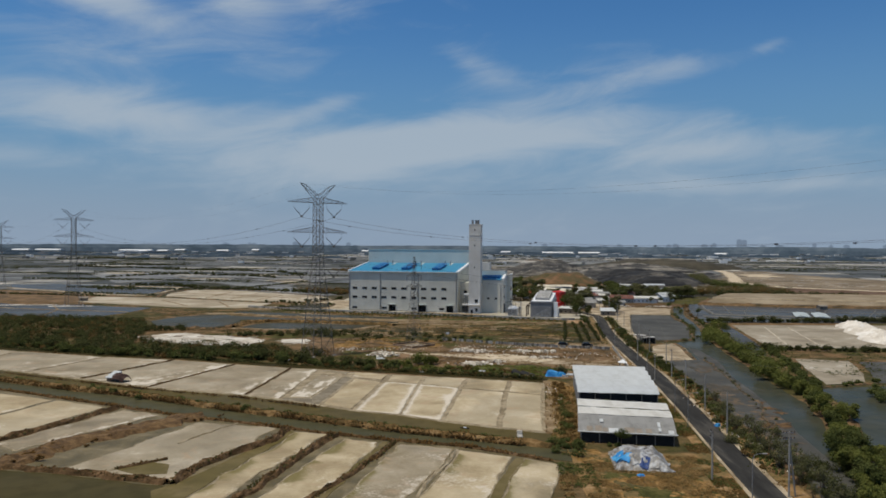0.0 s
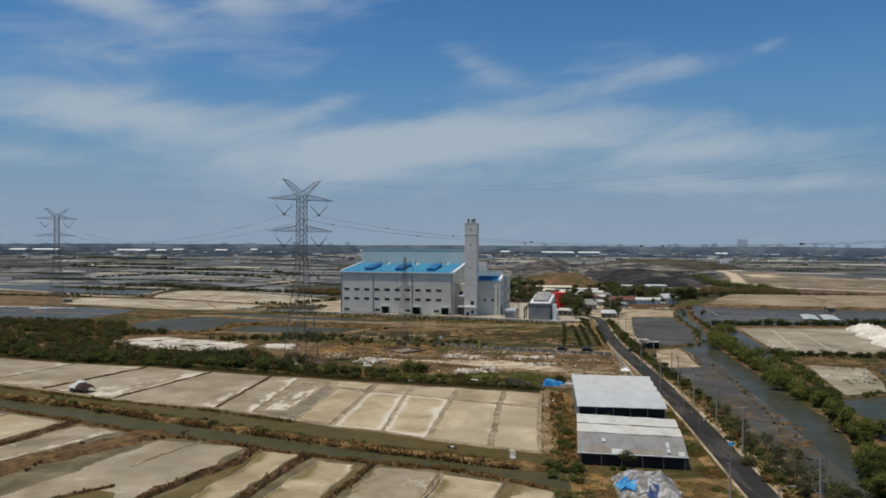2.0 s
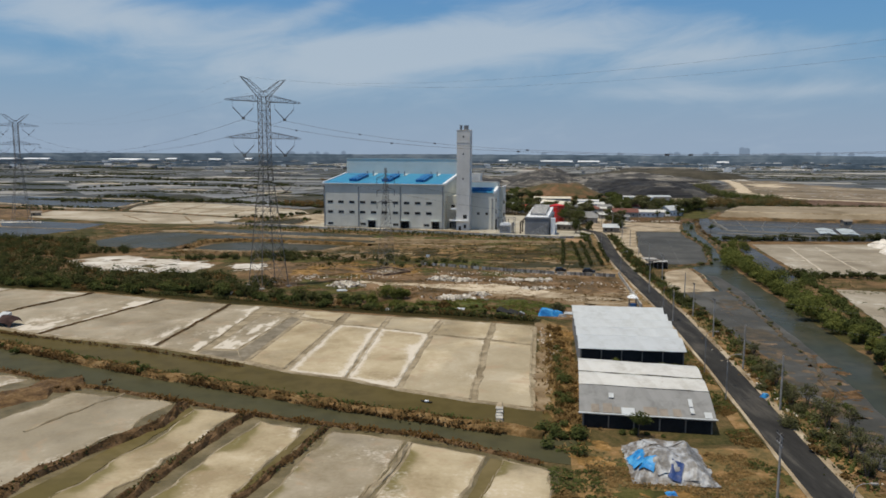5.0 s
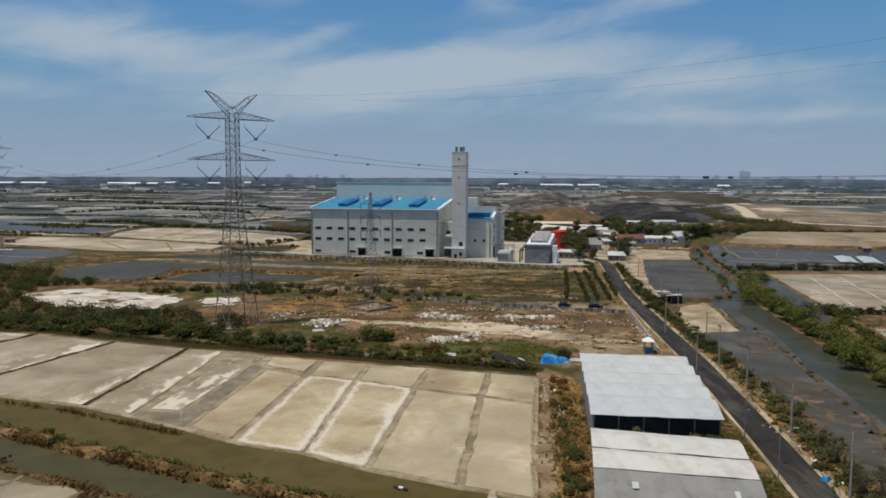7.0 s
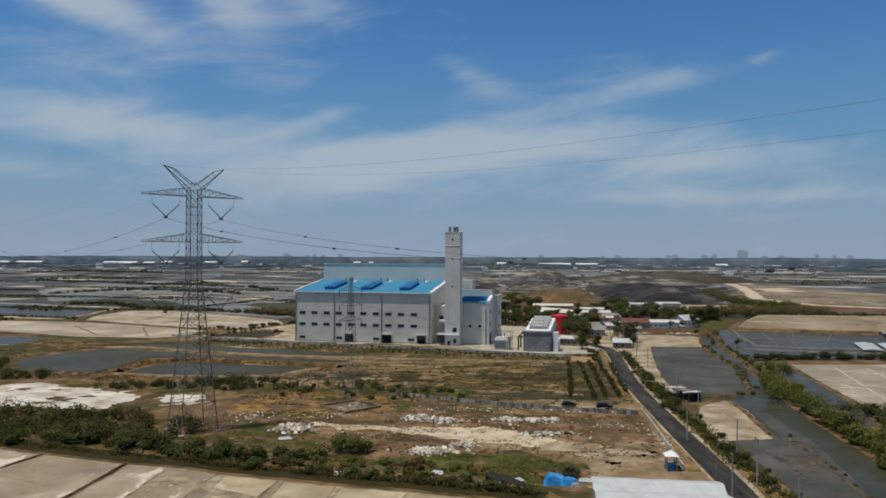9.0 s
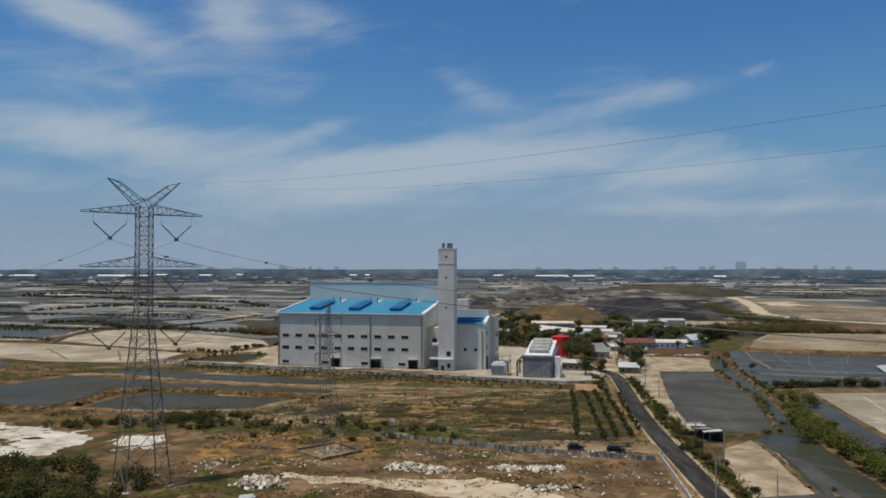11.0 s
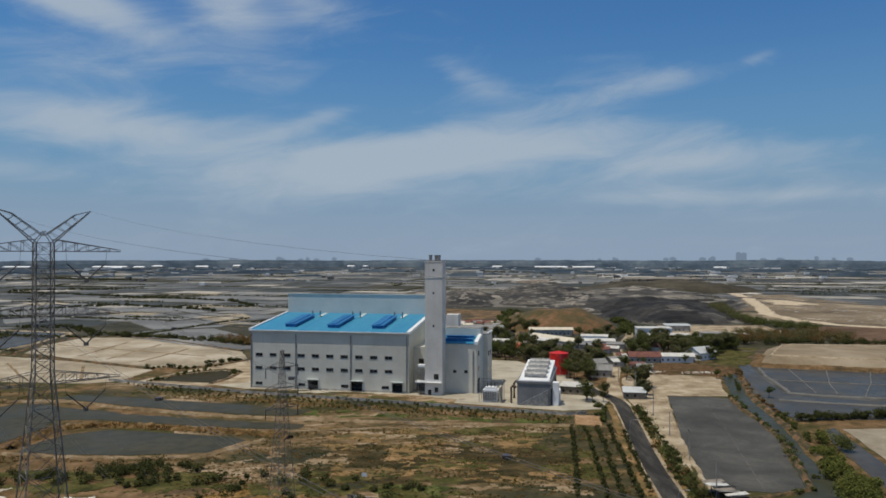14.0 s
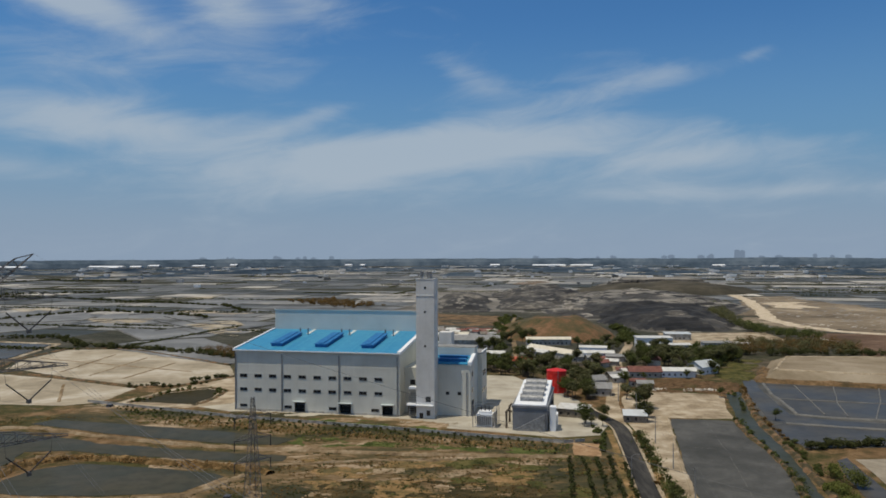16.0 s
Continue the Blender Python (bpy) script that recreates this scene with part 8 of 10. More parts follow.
for k, (x, y, r) in enumerate(((104, 208, 3.0), (101, 198, 3.2), (99, 188, 2.6), (96, 178, 3.3), (93, 168, 4.2), (96, 164, 3.0), (89, 158, 2.4), (84, 142, 3.0), (80, 136, 3.6), (77, 128, 4.4), (81, 127, 2.8), (73.5, 120, 3.4),
                               (72, 112, 3.0), (76, 111, 3.2), (69, 105, 2.6), (73, 103, 3.4), (66, 96, 3.0), (70, 94, 3.2))):
    clump(x, y, r, 300 + k)
belt("hedge", [(124, 296), (150, 294), (190, 290), (280, 292)], 2.6, 0.8, 1.4, 2.4, M_LEAF_DARK, "dark green hedge between salt beds", 37, 80, 0.4)
belt("hedge", [(133, 298), (128, 275), (121, 250), (113, 222), (109, 206)], 3.2, 0.8, 1.1, 1.9, M_LEAF, "green hedge beside the salt bed", 38, 80, 0.4)
belt("hedge", [(146, 411), (176, 415), (230, 416), (330, 418)], 2.6, 0.6, 1.6, 2.6, M_LEAF_DARK, "dark green hedge across the ponds", 39, 80, 0.45)
belt("hedge", [(124, 202), (119, 182), (113, 160)], 4, 1.0, 1.4, 2.4, M_LEAF, "green hedge in the still water", 140, 80, 0.34)
belt("hedge", [(111, 208), (121, 212), (134, 217), (150, 208), (200, 194)], 4.5, 0.8, 0.6, 1.5, M_LEAF, "green hedge beside the pond", 40, 70, 0.4)
belt("river_scrub", [(143, 419), (138, 397), (133, 376)], 4, 0.8, 0.8, 1.8, M_LEAF, "low green scrub on the river bank", 141, 60, 0.3)
belt("river_scrub", [(170, 528), (151, 467), (143, 419)], 5, 0.7, 0.6, 1.4, M_LEAF_DRY, "dry grass on the river bank", 41, 50, 0.3)
belt("river_scrub", [(163, 520), (150, 480), (148, 466)], 7, 0.7, 0.6, 1.3, M_LEAF, "green scrub on the river bank", 142, 50, 0.3)
belt("pond_scrub", [(138.5, 456), (131, 409), (126.5, 383), (119, 356), (110, 328), (98, 322)], 5, 0.8, 0.6, 1.6, M_LEAF, "low scrub on the pond bank", 42, 50, 0.3)

DARK_WOOD = [(-140, 272), (-220, 298), (-300, 330), (-300, 425), (-190, 402), (-165, 350), (-156, 316), (-132, 297), (-100, 292), (-72, 286), (-56, 268), (-66, 254), (-100, 262)]
thicket("thicket", DARK_WOOD, 800, 1.3, 3.0, M_LEAF_DARK, "dense dark scrub thicket behind the ditch", 43, 70, 0.42)
thicket("thicket", DARK_WOOD, 300, 1.0, 2.4, M_LEAF_DRY, "dry brown scrub in the thicket", 44, 50, 0.38)
DITCH = [(-230, 302), (-190, 287), (-150, 271), (-120, 265), (-95, 260.5), (-72, 253), (-56, 247), (-40, 241), (-26, 236.5)]
belt("ditch_bushes", DITCH, 2.9, 1.8, 1.0, 2.7, M_LEAF, "green bushes along the ditch", 45, 120, 0.36)
belt("ditch_bushes", [(p[0], p[1] + 5) for p in DITCH], 3.0, 2.4, 1.1, 2.8, M_LEAF_DARK, "dark bushes along the ditch", 46, 110, 0.4)
belt("ditch_bushes", [(p[0], p[1] + 2) for p in DITCH], 5.0, 2.6, 0.6, 1.5, M_LEAF_DRY, "dry brown shrubs along the ditch", 146, 80, 0.26)
belt("ditch_bushes", [(-24, 250), (-14, 250)], 2.4, 2.0, 2.0, 3.2, M_LEAF_BRIGHT, "green bushes beside the ditch", 47, 140, 0.38)
belt("ditch_scrub", [(-26, 236), (-10, 231), (8, 228), (24, 224)], 2.2, 1.4, 0.6, 1.5, M_LEAF, "low green scrub along the ditch", 48, 70, 0.3)
belt("ditch_scrub", [(-10, 236), (10, 232), (24, 230)], 2.5, 2.4, 0.5, 1.3, M_LEAF_DRY, "dry scrub along the ditch", 49, 60, 0.3)
belt("ditch_scrub", [(-24, 242), (-5, 240), (12, 238)], 2.0, 2.2, 0.4, 1.0, M_LEAF_BRIGHT, "fresh green weeds beside the lot", 50, 60, 0.28)
thicket("verge_scrub", [(19, 150), (22, 150), (27, 190), (24, 190)], 26, 0.5, 1.5, M_LEAF, "dark weeds between pans and sheds", 51, 110, 0.2)
reeds("verge_scrub", [(19, 134), (23, 165), (27.5, 208)], 46, 1.9, 0.3, 0.9, M_REED, "dry orange weeds beside the sheds", 52, 0.1, "weeds")
thicket("verge_scrub", [(18, 134), (22, 138), (25, 168), (29, 208), (25, 214), (20, 165)], 60, 0.4, 1.0, M_LEAF_DRY, "low dry shrubs beside the sheds", 54, 90, 0.2)
thicket("verge_scrub", [(12, 136), (20, 133), (23, 146), (18, 150)], 5, 0.5, 1.1, M_LEAF, "green bushes at the canal end", 62, 110, 0.24)
thicket("pan_corner_bushes", [(12, 133), (20, 128), (22, 136), (15, 139)], 10, 0.8, 1.6, M_LEAF, "dark green bushes at the canal end", 53, 130, 0.28)
reeds("bank_weeds", BANK, 26, 0.55, 0.35, 0.85, M_LEAF_DRY, "dry orange reeds on the canal bank", 56, 0.9)
reeds("bank_weeds", [(p[0] + 0.3, p[1] + 0.7) for p in BANK], 34, 0.6, 0.3, 0.8, M_LEAF, "green weeds on the canal bank", 57, 0.9)
reeds("bank_weeds", [(p[0], p[1] - 1.4) for p in BANK], 18, 0.4, 0.3, 0.8, M_LEAF_BROWN, "brown reeds at the foot of the canal bank", 55, 0.4)
belt("bank_bushes", [(-121, 196), (-80, 177.5), (-40, 159)], 6, 0.9, 0.5, 1.5, M_LEAF, "round green bushes on the canal bank", 59, 90, 0.2, "bushes", 1.0)
reeds("bank_weeds", [(p[0], p[1] - 1.2) for p in LOW], 16, 0.5, 0.2, 0.55, M_LEAF_RED, "brown reeds on the canal edge", 58, 0.5)
for k, (line, w, h, mat) in enumerate(BUNDS):
    if mat is M_BROWNBANK:
        reeds("bund_weeds", line, 11, w * 0.17, 0.15, 0.4, M_LEAF_BROWN, "red-brown reeds on the earth bund", 60 + k, h * 0.9)
        reeds("bund_weeds", line, 7, w * 0.15, 0.15, 0.45, M_LEAF_DARK, "dark weeds on the earth bund", 160 + k, h * 0.9)
MOUND = [(-73, 163), (-80, 157), (-88, 146), (-95, 134), (-99, 124), (-101, 118)]
belt("mound_scrub", MOUND, 0.9, 2.0, 0.25, 0.6, M_LEAF_RED, "red-brown scrub on the mud mound", 70, 60, 0.16, "scrub", 1.3)
belt("mound_scrub", MOUND, 2.2, 2.4, 0.2, 0.5, M_LEAF_BROWN, "brown scrub on the mud mound", 170, 50, 0.16, "scrub", 1.2)
reeds("pan_edge_weeds", [(-220, 250), (-160, 223), (-112, 201.5), (-91, 193.5), (-71, 186.5), (-45, 174)], 10, 0.4, 0.3, 0.7, M_LEAF_BROWN, "brown weeds along the canal edge", 71, 0.3)
reeds("ditch_reeds", [(p[0], p[1] + 6.5) for p in PAN_TOP], 16, 0.8, 0.5, 1.3, M_LEAF_DARK, "dark reeds along the ditch", 72, 0.2)
reeds("ditch_reeds", [(p[0], p[1] + 7.5) for p in PAN_TOP[:7]], 14, 0.9, 0.5, 1.2, M_LEAF_DRY, "dry reeds along the ditch", 73, 0.2)
thicket("field_scrub", [(-60, 345), (-30, 345), (10, 330), (12, 318), (-10, 312), (-50, 320)], 34, 0.8, 2.4, M_LEAF_DARK, "dark scrub round the lattice tower", 66, 90, 0.34)
thicket("field_scrub", [(-122, 340), (-60, 352), (-50, 340), (-70, 330), (-120, 332)], 60, 0.8, 2.2, M_LEAF_DARK, "dark scrub beside the ponds", 67, 80, 0.34)
reeds("pond_reeds", [(-125, 396), (-113, 402), (-100, 401), (-80, 396), (-52, 390)], 16, 1.2, 0.5, 1.2, M_LEAF_RED, "red-brown reeds on the pond bank", 181, 0.8)
reeds("strip_reeds", [(-100, 458), (-54, 444), (10, 425), (58, 410)], 14, 3.0, 0.4, 1.0, M_REED, "dry reeds along the planted strip", 182, 0.2)
thicket("field_scrub", [(-90, 338), (-70, 340), (-70, 352), (-88, 352)], 18, 1.2, 2.8, M_LEAF_DARK, "dark bushes beside the pond", 183, 100, 0.34)
thicket("field_scrub", [(-175, 350), (-140, 350), (-140, 358), (-172, 368)], 30, 1.0, 2.4, M_LEAF_DARK, "dark scrub beside the pond", 68, 80, 0.34)
BELT = [(-360, 778), (-306, 772), (-268, 726), (-236, 706), (-210, 698), (-172, 684), (-130, 656), (-104, 640)]
belt("far_trees", BELT, 2.0, 3.0, 1.3, 2.6, M_LEAF_DARK, "dark scrub belt behind the salt pans", 172, 40, 0.5, "trees", 0.8)
belt("far_trees", BELT[2:], 2.6, 4.0, 1.0, 2.2, M_LEAF_GREY, "dry olive scrub belt behind the salt pans", 173, 40, 0.5, "trees", 0.8)
thicket("far_trees", [(-150, 660), (-104, 632), (-96, 660), (-120, 690), (-160, 690)], 90, 1.8, 3.2, M_LEAF_DRY, "rust-brown scrub behind the plant", 72, 46, 0.5, "trees", 0.9)
for k, pts in enumerate(([(-470, 957), (-456, 1000), (-412, 1075), (-368, 1055), (-264, 992), (-244, 969)], [(-724, 1383), (-618, 1361), (-490, 1280), (-381, 1222), (-280, 1158), (-223, 1057)], [(-766, 1454), (-715, 1506), (-595, 1518)],
                         [(-1123, 2050), (-1076, 2208), (-761, 2055)])):
    belt("far_trees", pts, 4.0, 2.0, 1.3 + 0.25 * k, 2.5 + 0.5 * k, M_LEAF_DARK, "dark scrub line between far ponds", 173 + k, 26, 0.9, "trees", 0.7)
thicket("far_trees", [(-217, 1240), (-105, 1095), (-60, 1130), (-150, 1290)], 130, 2.2, 4.2, M_LEAF_DRY, "rust-brown wood behind the plant", 178, 50, 0.8, "trees", 1.0)
for k, pts in enumerate(([(-336, 1050), (-293, 1080), (-214, 1030), (-225, 1005), (-300, 1045)], [(-378, 960), (-302, 957), (-290, 900), (-334, 906)], [(-215, 858), (-160, 810), (-148, 768), (-168, 774)], [(-240, 888), (-205, 936), (-176, 872), (-190, 828)],
                         [(-538, 1110), (-510, 1138), (-476, 1088), (-494, 1044)], [(-456, 1351), (-370, 1392), (-354, 1318)])):
    patch("salt_crust", pts, 0.36, M_PAN_PALE, "pale salt crust on a far pond bed", "ground", 2.0, 9, 30, -0.35, 90 + k)
for k, pts in enumerate((((-440, 900), (-350, 950), (-262, 935)), ((-360, 870), (-330, 960)), ((-300, 985), (-235, 900), (-190, 880)), ((-250, 830), (-210, 900)), ((-290, 930), (-215, 840)), ((-350, 1010), (-300, 1080)), ((-200, 790), (-160, 860)))):
    ridge("pond_divider", pts, 2.2, 0.9, M_MUD, "low dark earth wall between pale ponds", "bund", 6, 1.0, seed=k)

thicket("far_trees", [(362, 1147), (312, 970), (294, 860), (287, 800), (300, 800), (312, 860), (335, 965), (385, 1140)], 210, 2.2, 4.6, M_LEAF_GREY, "dry olive tree row beside the landfill", 74, 60, 0.6, "trees", 1.2)
thicket("far_trees", [(296, 860), (288, 798), (292, 750), (322, 735), (326, 770), (304, 800), (308, 860)], 110, 2.2, 4.4, M_LEAF, "green and olive tree row beside the landfill", 79, 60, 0.6, "trees", 1.2)
thicket("far_trees", [(218, 655), (253, 649), (292, 643), (322, 690), (316, 712), (252, 722), (226, 700)], 110, 2.2, 4.2, M_LEAF_GREY, "dry olive tree belt behind the earth platform", 99, 60, 0.5, "trees", 1.2)
thicket("far_trees", [(222, 652), (253, 647), (306, 643), (322, 690), (316, 712), (252, 722), (222, 690)], 150, 2.2, 4.4, M_LEAF_DRY, "golden-brown tree belt behind the earth platform", 199, 60, 0.45, "trees", 1.2)
thicket("far_trees", [(206, 628), (216, 652), (253, 646), (292, 640), (360, 634), (360, 640), (294, 650), (220, 662), (196, 640)], 150, 1.8, 3.4, M_LEAF_DARK, "dark scrub along the back of the earth platform", 98, 60, 0.5, "trees", 1.1)
thicket("far_trees", [(180, 590), (206, 628), (220, 655), (196, 668), (176, 640), (170, 600)], 90, 1.8, 3.6, M_LEAF, "green trees between village and platform", 96, 70, 0.5, "trees", 1.1)
belt("far_trees", [(160, 716), (168, 760), (180, 800)], 5, 4.0, 2.0, 3.8, M_LEAF, "trees at the foot of the soil hill", 97, 70, 0.6, "trees")
belt("far_trees", [(60, 760), (75, 860), (90, 960)], 6, 4.0, 2.6, 4.4, M_LEAF, "trees along the landfill road", 76, 70, 0.8, "trees")
belt("far_trees", [(158, 720), (170, 780), (178, 850)], 6, 4.0, 2.4, 4.2, M_LEAF, "trees on the hill side", 77, 70, 0.8, "trees")
belt("small_weeds", [(-130, 500), (-124, 524), (-108, 536), (-99, 530), (-98, 512)], 2.4, 1.6, 0.5, 1.3, M_LEAF, "rank weeds round the small pond", 178, 60, 0.3)
belt("small_weeds", [(-150, 541), (-130, 540), (-112, 552)], 2.4, 1.6, 0.8, 1.8, M_LEAF_DARK, "dark bushes on the bund by the pond", 179, 60, 0.35)
belt("small_weeds", [(-124, 558), (-104, 574), (-100, 590)], 3, 1.4, 1.0, 2.0, M_LEAF_DARK, "dark bushes beside the access track", 78, 80, 0.4)


def far_scrub():
    """Lines of scrub along the bunds of the far ponds."""
    rng = np.random.default_rng(91)
    centres, radii = [], []
    for _ in range(170):
        y = 620 + 3300 * rng.random() ** 1.5
        x = rng.uniform(-0.72, 0.72) * y
        if -120 < x < 330 and y < 1300:
            continue
        a = radians(-14 + rng.normal() * 3 + (90 if rng.random() < 0.12 else 0))
        length, r = rng.uniform(30, 150) * (1 + y / 2500), rng.uniform(0.9, 1.9) * (1 + y / 3000)
        s = 0.0
        while s < length:
            centres.append((x + s * math.cos(a) + rng.normal() * 0.6, y + s * math.sin(a) + rng.normal() * 0.8, r * 0.4))
            radii.append(r * rng.uniform(0.5, 1.3))
            s += r * rng.uniform(0.8, 2.2)
    foliage("far_scrub", centres, radii, 12, 1.1, M_LEAF_DARK, "dark scrub lines between the far ponds", "scrub", "stuff", 92)


far_scrub()


def creeper():
    rng = np.random.default_rng(8)
    centres = [(34 + 13 * k / 30 + rng.normal() * 0.3, 167.4 - 1.5 * k / 30 - 1.0, rng.uniform(1.2, 3.8)) for k in range(31)]
    foliage("creeper", centres, [0.95] * 31, 190, 0.22, M_LEAF_BRIGHT, "green creeper over the dark shed front", "plant", "stuff", 8, 1.0)


creeper()
foliage("olive_bush", [(31.4, 232.0, 1.7), (30.2, 232.6, 1.4), (32.4, 231.6, 1.3), (31.0, 231.2, 2.3)], [1.9, 1.4, 1.3, 1.2], 260, 0.2, M_LEAF_GREY, "round olive bush beside the blue tarpaulin", "bush", "", 63)
thicket("shed_bushes", [(27, 137), (35, 135.6), (35, 136.6), (27, 138)], 8, 0.3, 0.7, M_LEAF, "green weeds along the shed front", 18, 80, 0.22)
plant_tree(30.5, 136.6, 0, 0.62)


# ---------------------------------------------------------------- planted rows
def shrub(seed, mat):
    rng = np.random.default_rng(seed)
    t = thing("young_tree", "young green tree planted in a row", "tree", "planted rows in the field")
    bm = bmesh.new()
    tube(bm, ((0, 0, -0.1), (0.03, 0, 0.9), (0, 0.04, 1.8)), (0.06, 0.05, 0.02), 5)
    part("trunk", bm, M_BARK, t)
    v, f = leaf_cloud([(0, 0, 1.3), (0.3, 0.1, 1.7), (-0.25, -0.1, 2.0)], [0.9, 0.7, 0.6], 34, 0.24, rng)
    from_arrays("crown", v.tolist(), f.tolist(), mat).parent = t
    return t


row_shrub = shrub(3, M_LEAF_DARK)
placed = False
for k, (a, b) in enumerate((((58, 396), (46, 318)), ((63, 397), (53, 313)), ((67, 396), (57, 315)), ((71, 395), (62, 317)), ((75, 390), (66, 324)))):
    for p in along((a, b), 2.9):
        m = pose(p.x + tree_rng.normal() * 0.3, p.y, 0, 0, 0, float(tree_rng.uniform(0, 360))) @ Matrix.Scale(float(tree_rng.uniform(0.75, 1.2)), 4)
        if not placed:
            row_shrub.matrix_basis = m
            placed = True
        else:
            copy_thing(row_shrub, m)
for k in range(4):
    line = [(-140 + 6 * k, 491 - 5.5 * k), (-76, 464 - 5 * k), (8, 437 - 5 * k), (58, 418 - 4 * k)]
    belt("saplings", line, 3.0, 0.6, 0.28, 0.75, M_LEAF if k % 2 else M_LEAF_DARK, "row of saplings on the planted strip", 80 + k, 22, 0.26, "saplings", 1.2)


# ---------------------------------------------------------------- fences and walls
def panel_fence(name, line, step, height, thick, mat, label, group, post=0.18):
    t = thing(name, label, "fence", group)
    me = None
    pts = along(line, step)
    for a, b in zip(pts, pts[1:]):
        d = b - a
        if d.length > step * 1.6 or (name == "sheet_hoarding" and random.random() < 0.2):
            continue
        if me is None:
            me = mesh_of("panel", boxes((0.1, step - 0.05, -thick / 2, thick / 2, 0.05, height), (0, step, -thick, thick, height, height + 0.08)), mat)
            pe = mesh_of("post", boxes((-post / 2, post / 2, -post / 2, post / 2, 0, height + 0.2)), mat)
        for nm, data in (("panel", me), ("post", pe)):
            ob = new(nm, data)
            ob.parent = t
            ob.matrix_basis = Matrix.Translation(a) @ Matrix.Rotation(math.atan2(d.y, d.x), 4, "Z") @ Matrix.Rotation(radians(random.uniform(-2, 2)), 4, "X")
    return t


panel_fence("plant_fence", [(-154, 500), (-76, 466), (-6, 443), (36, 428), (60, 420), (73, 424)], 4.0, 1.2, 0.1, M_CONCRETE, "low pale panel fence along the plant", "")
panel_fence("sheet_hoarding", [(-12, 321), (-4, 318), (24, 305), (41, 299), (63, 293)], 1.2, 1.2, 0.05, M_HOARD, "patched grey sheet hoarding round the lot", "")
panel_fence("roadside_wall", [(63.8, 297), (60.6, 268), (57.8, 244), (56.6, 234)], 2.2, 1.3, 0.2, M_CONCRETE, "low white roadside wall with gaps", "", 0.35)


# ---------------------------------------------------------------- poles and lamps
def utility_pole(at, height, arms):
    t = thing("utility_pole", "grey concrete utility pole" + (" with steel crossarms" if arms else ""), "pole", "poles along the road", "", at)
    bm = bmesh.new()
    tube(bm, ((0, 0, -0.3), (0, 0, height)), (0.19, 0.12), 10)
    part("shaft", bm, M_POLE, t)
    for k in range(arms):
        z = height - 0.3 - 1.1 * k
        arm = part("crossarm", boxes((-1.2, 1.2, 0.08, 0.2, z, z + 0.14)), M_STEEL, t)
        for x in (-1.05, -0.45, 0.45, 1.05):
            bm = bmesh.new()
            tube(bm, ((x, 0.14, z + 0.14), (x, 0.14, z + 0.3), (x, 0.14, z + 0.45)), (0.05, 0.11, 0.06), 8)
            part("insulator", bm, M_INSULATOR, arm)
    return t


POLES_EAST = [(59, 148.8, 10.2, 0), (62.5, 174.5, 9.8, 0), (66.2, 203, 9.6, 1), (68.9, 226.7, 9.5, 1), (73.5, 249, 9.0, 0), (78, 289, 9.0, 1), (82, 322, 9.0, 0),
              (86.5, 356, 9.0, 1), (90, 387, 8.5, 0), (93.5, 419, 10.0, 1), (97, 459, 11, 1), (98.5, 497, 10, 0)]
for x, y, h, n in POLES_EAST:
    utility_pole(pose(x, y, 0, 0, 0, 84), h, n)
for x, y, h, n in ((42.8, 113.2, 9.6, 2), (66, 262, 10.5, 1), (61.2, 220, 8.5, 2)):
    utility_pole(pose(x, y, 0, 0, 0, 84), h, n)


def braced_pole(at, height):
    """A line pole stiffened by a second leg leaning against it."""
    t = utility_pole(at, height, 2)
    bm = bmesh.new()
    tube(bm, ((1.5, 0.2, -0.3), (0.12, 0.1, height - 2.2)), (0.17, 0.12), 10)
    part("brace_leg", bm, M_POLE, t)
    bm = bmesh.new()
    beam(bm, (0.0, 0.1, 4.2), (0.85, 0.15, 4.2), 0.1)
    part("tie_beam", bm, M_STEEL, t)


braced_pole(pose(53.2, 103.4, 0, 0, 0, 10), 12.0)


def street_lamp(at):
    t = thing("street_lamp", "galvanised street lamp with one curved arm", "street lamp", "lamps along the road", "", at)
    bm = bmesh.new()
    tube(bm, ((0, 0, 0), (0, 0, 4.5), (0, 0, 8.0)), (0.1, 0.08, 0.06), 8)
    tube(bm, ((0, 0, 7.9), (0.25, 0, 8.6), (0.9, 0, 8.95), (1.9, 0, 9.0)), (0.055, 0.05, 0.045, 0.04), 8)
    part("pole", bm, M_STEEL, t)
    part("lamp_head", boxes((1.7, 2.5, -0.15, 0.15, 8.93, 9.08), (1.8, 2.4, -0.1, 0.1, 8.88, 8.93)), M_POLE, t)
    return t


lamp = street_lamp(pose(51.2, 154, 0, 0, 0, -5))
for x, y in ((53.4, 172), (60.2, 226), (45.2, 100), (65.3, 300), (72.6, 372)):
    copy_thing(lamp, pose(x, y, 0, 0, 0, -5))


def road_cables():
    t = thing("road_cables", "sagging cables along the utility poles", "cables")
    for d in (-0.9, 0.9):
        bm = bmesh.new()
        for (x0, y0, h0, _), (x1, y1, h1, _) in zip(POLES_EAST, POLES_EAST[1:]):
            a, b = Vector((x0 + d, y0, h0 + 0.1)), Vector((x1 + d, y1, h1 + 0.1))
            tube(bm, [a.lerp(b, k / 8) - Vector((0, 0, 3.2 * (k / 8) * (1 - k / 8))) for k in range(9)], [0.02] * 9, 4)
        part("cable", bm, M_INSULATOR, t)


road_cables()


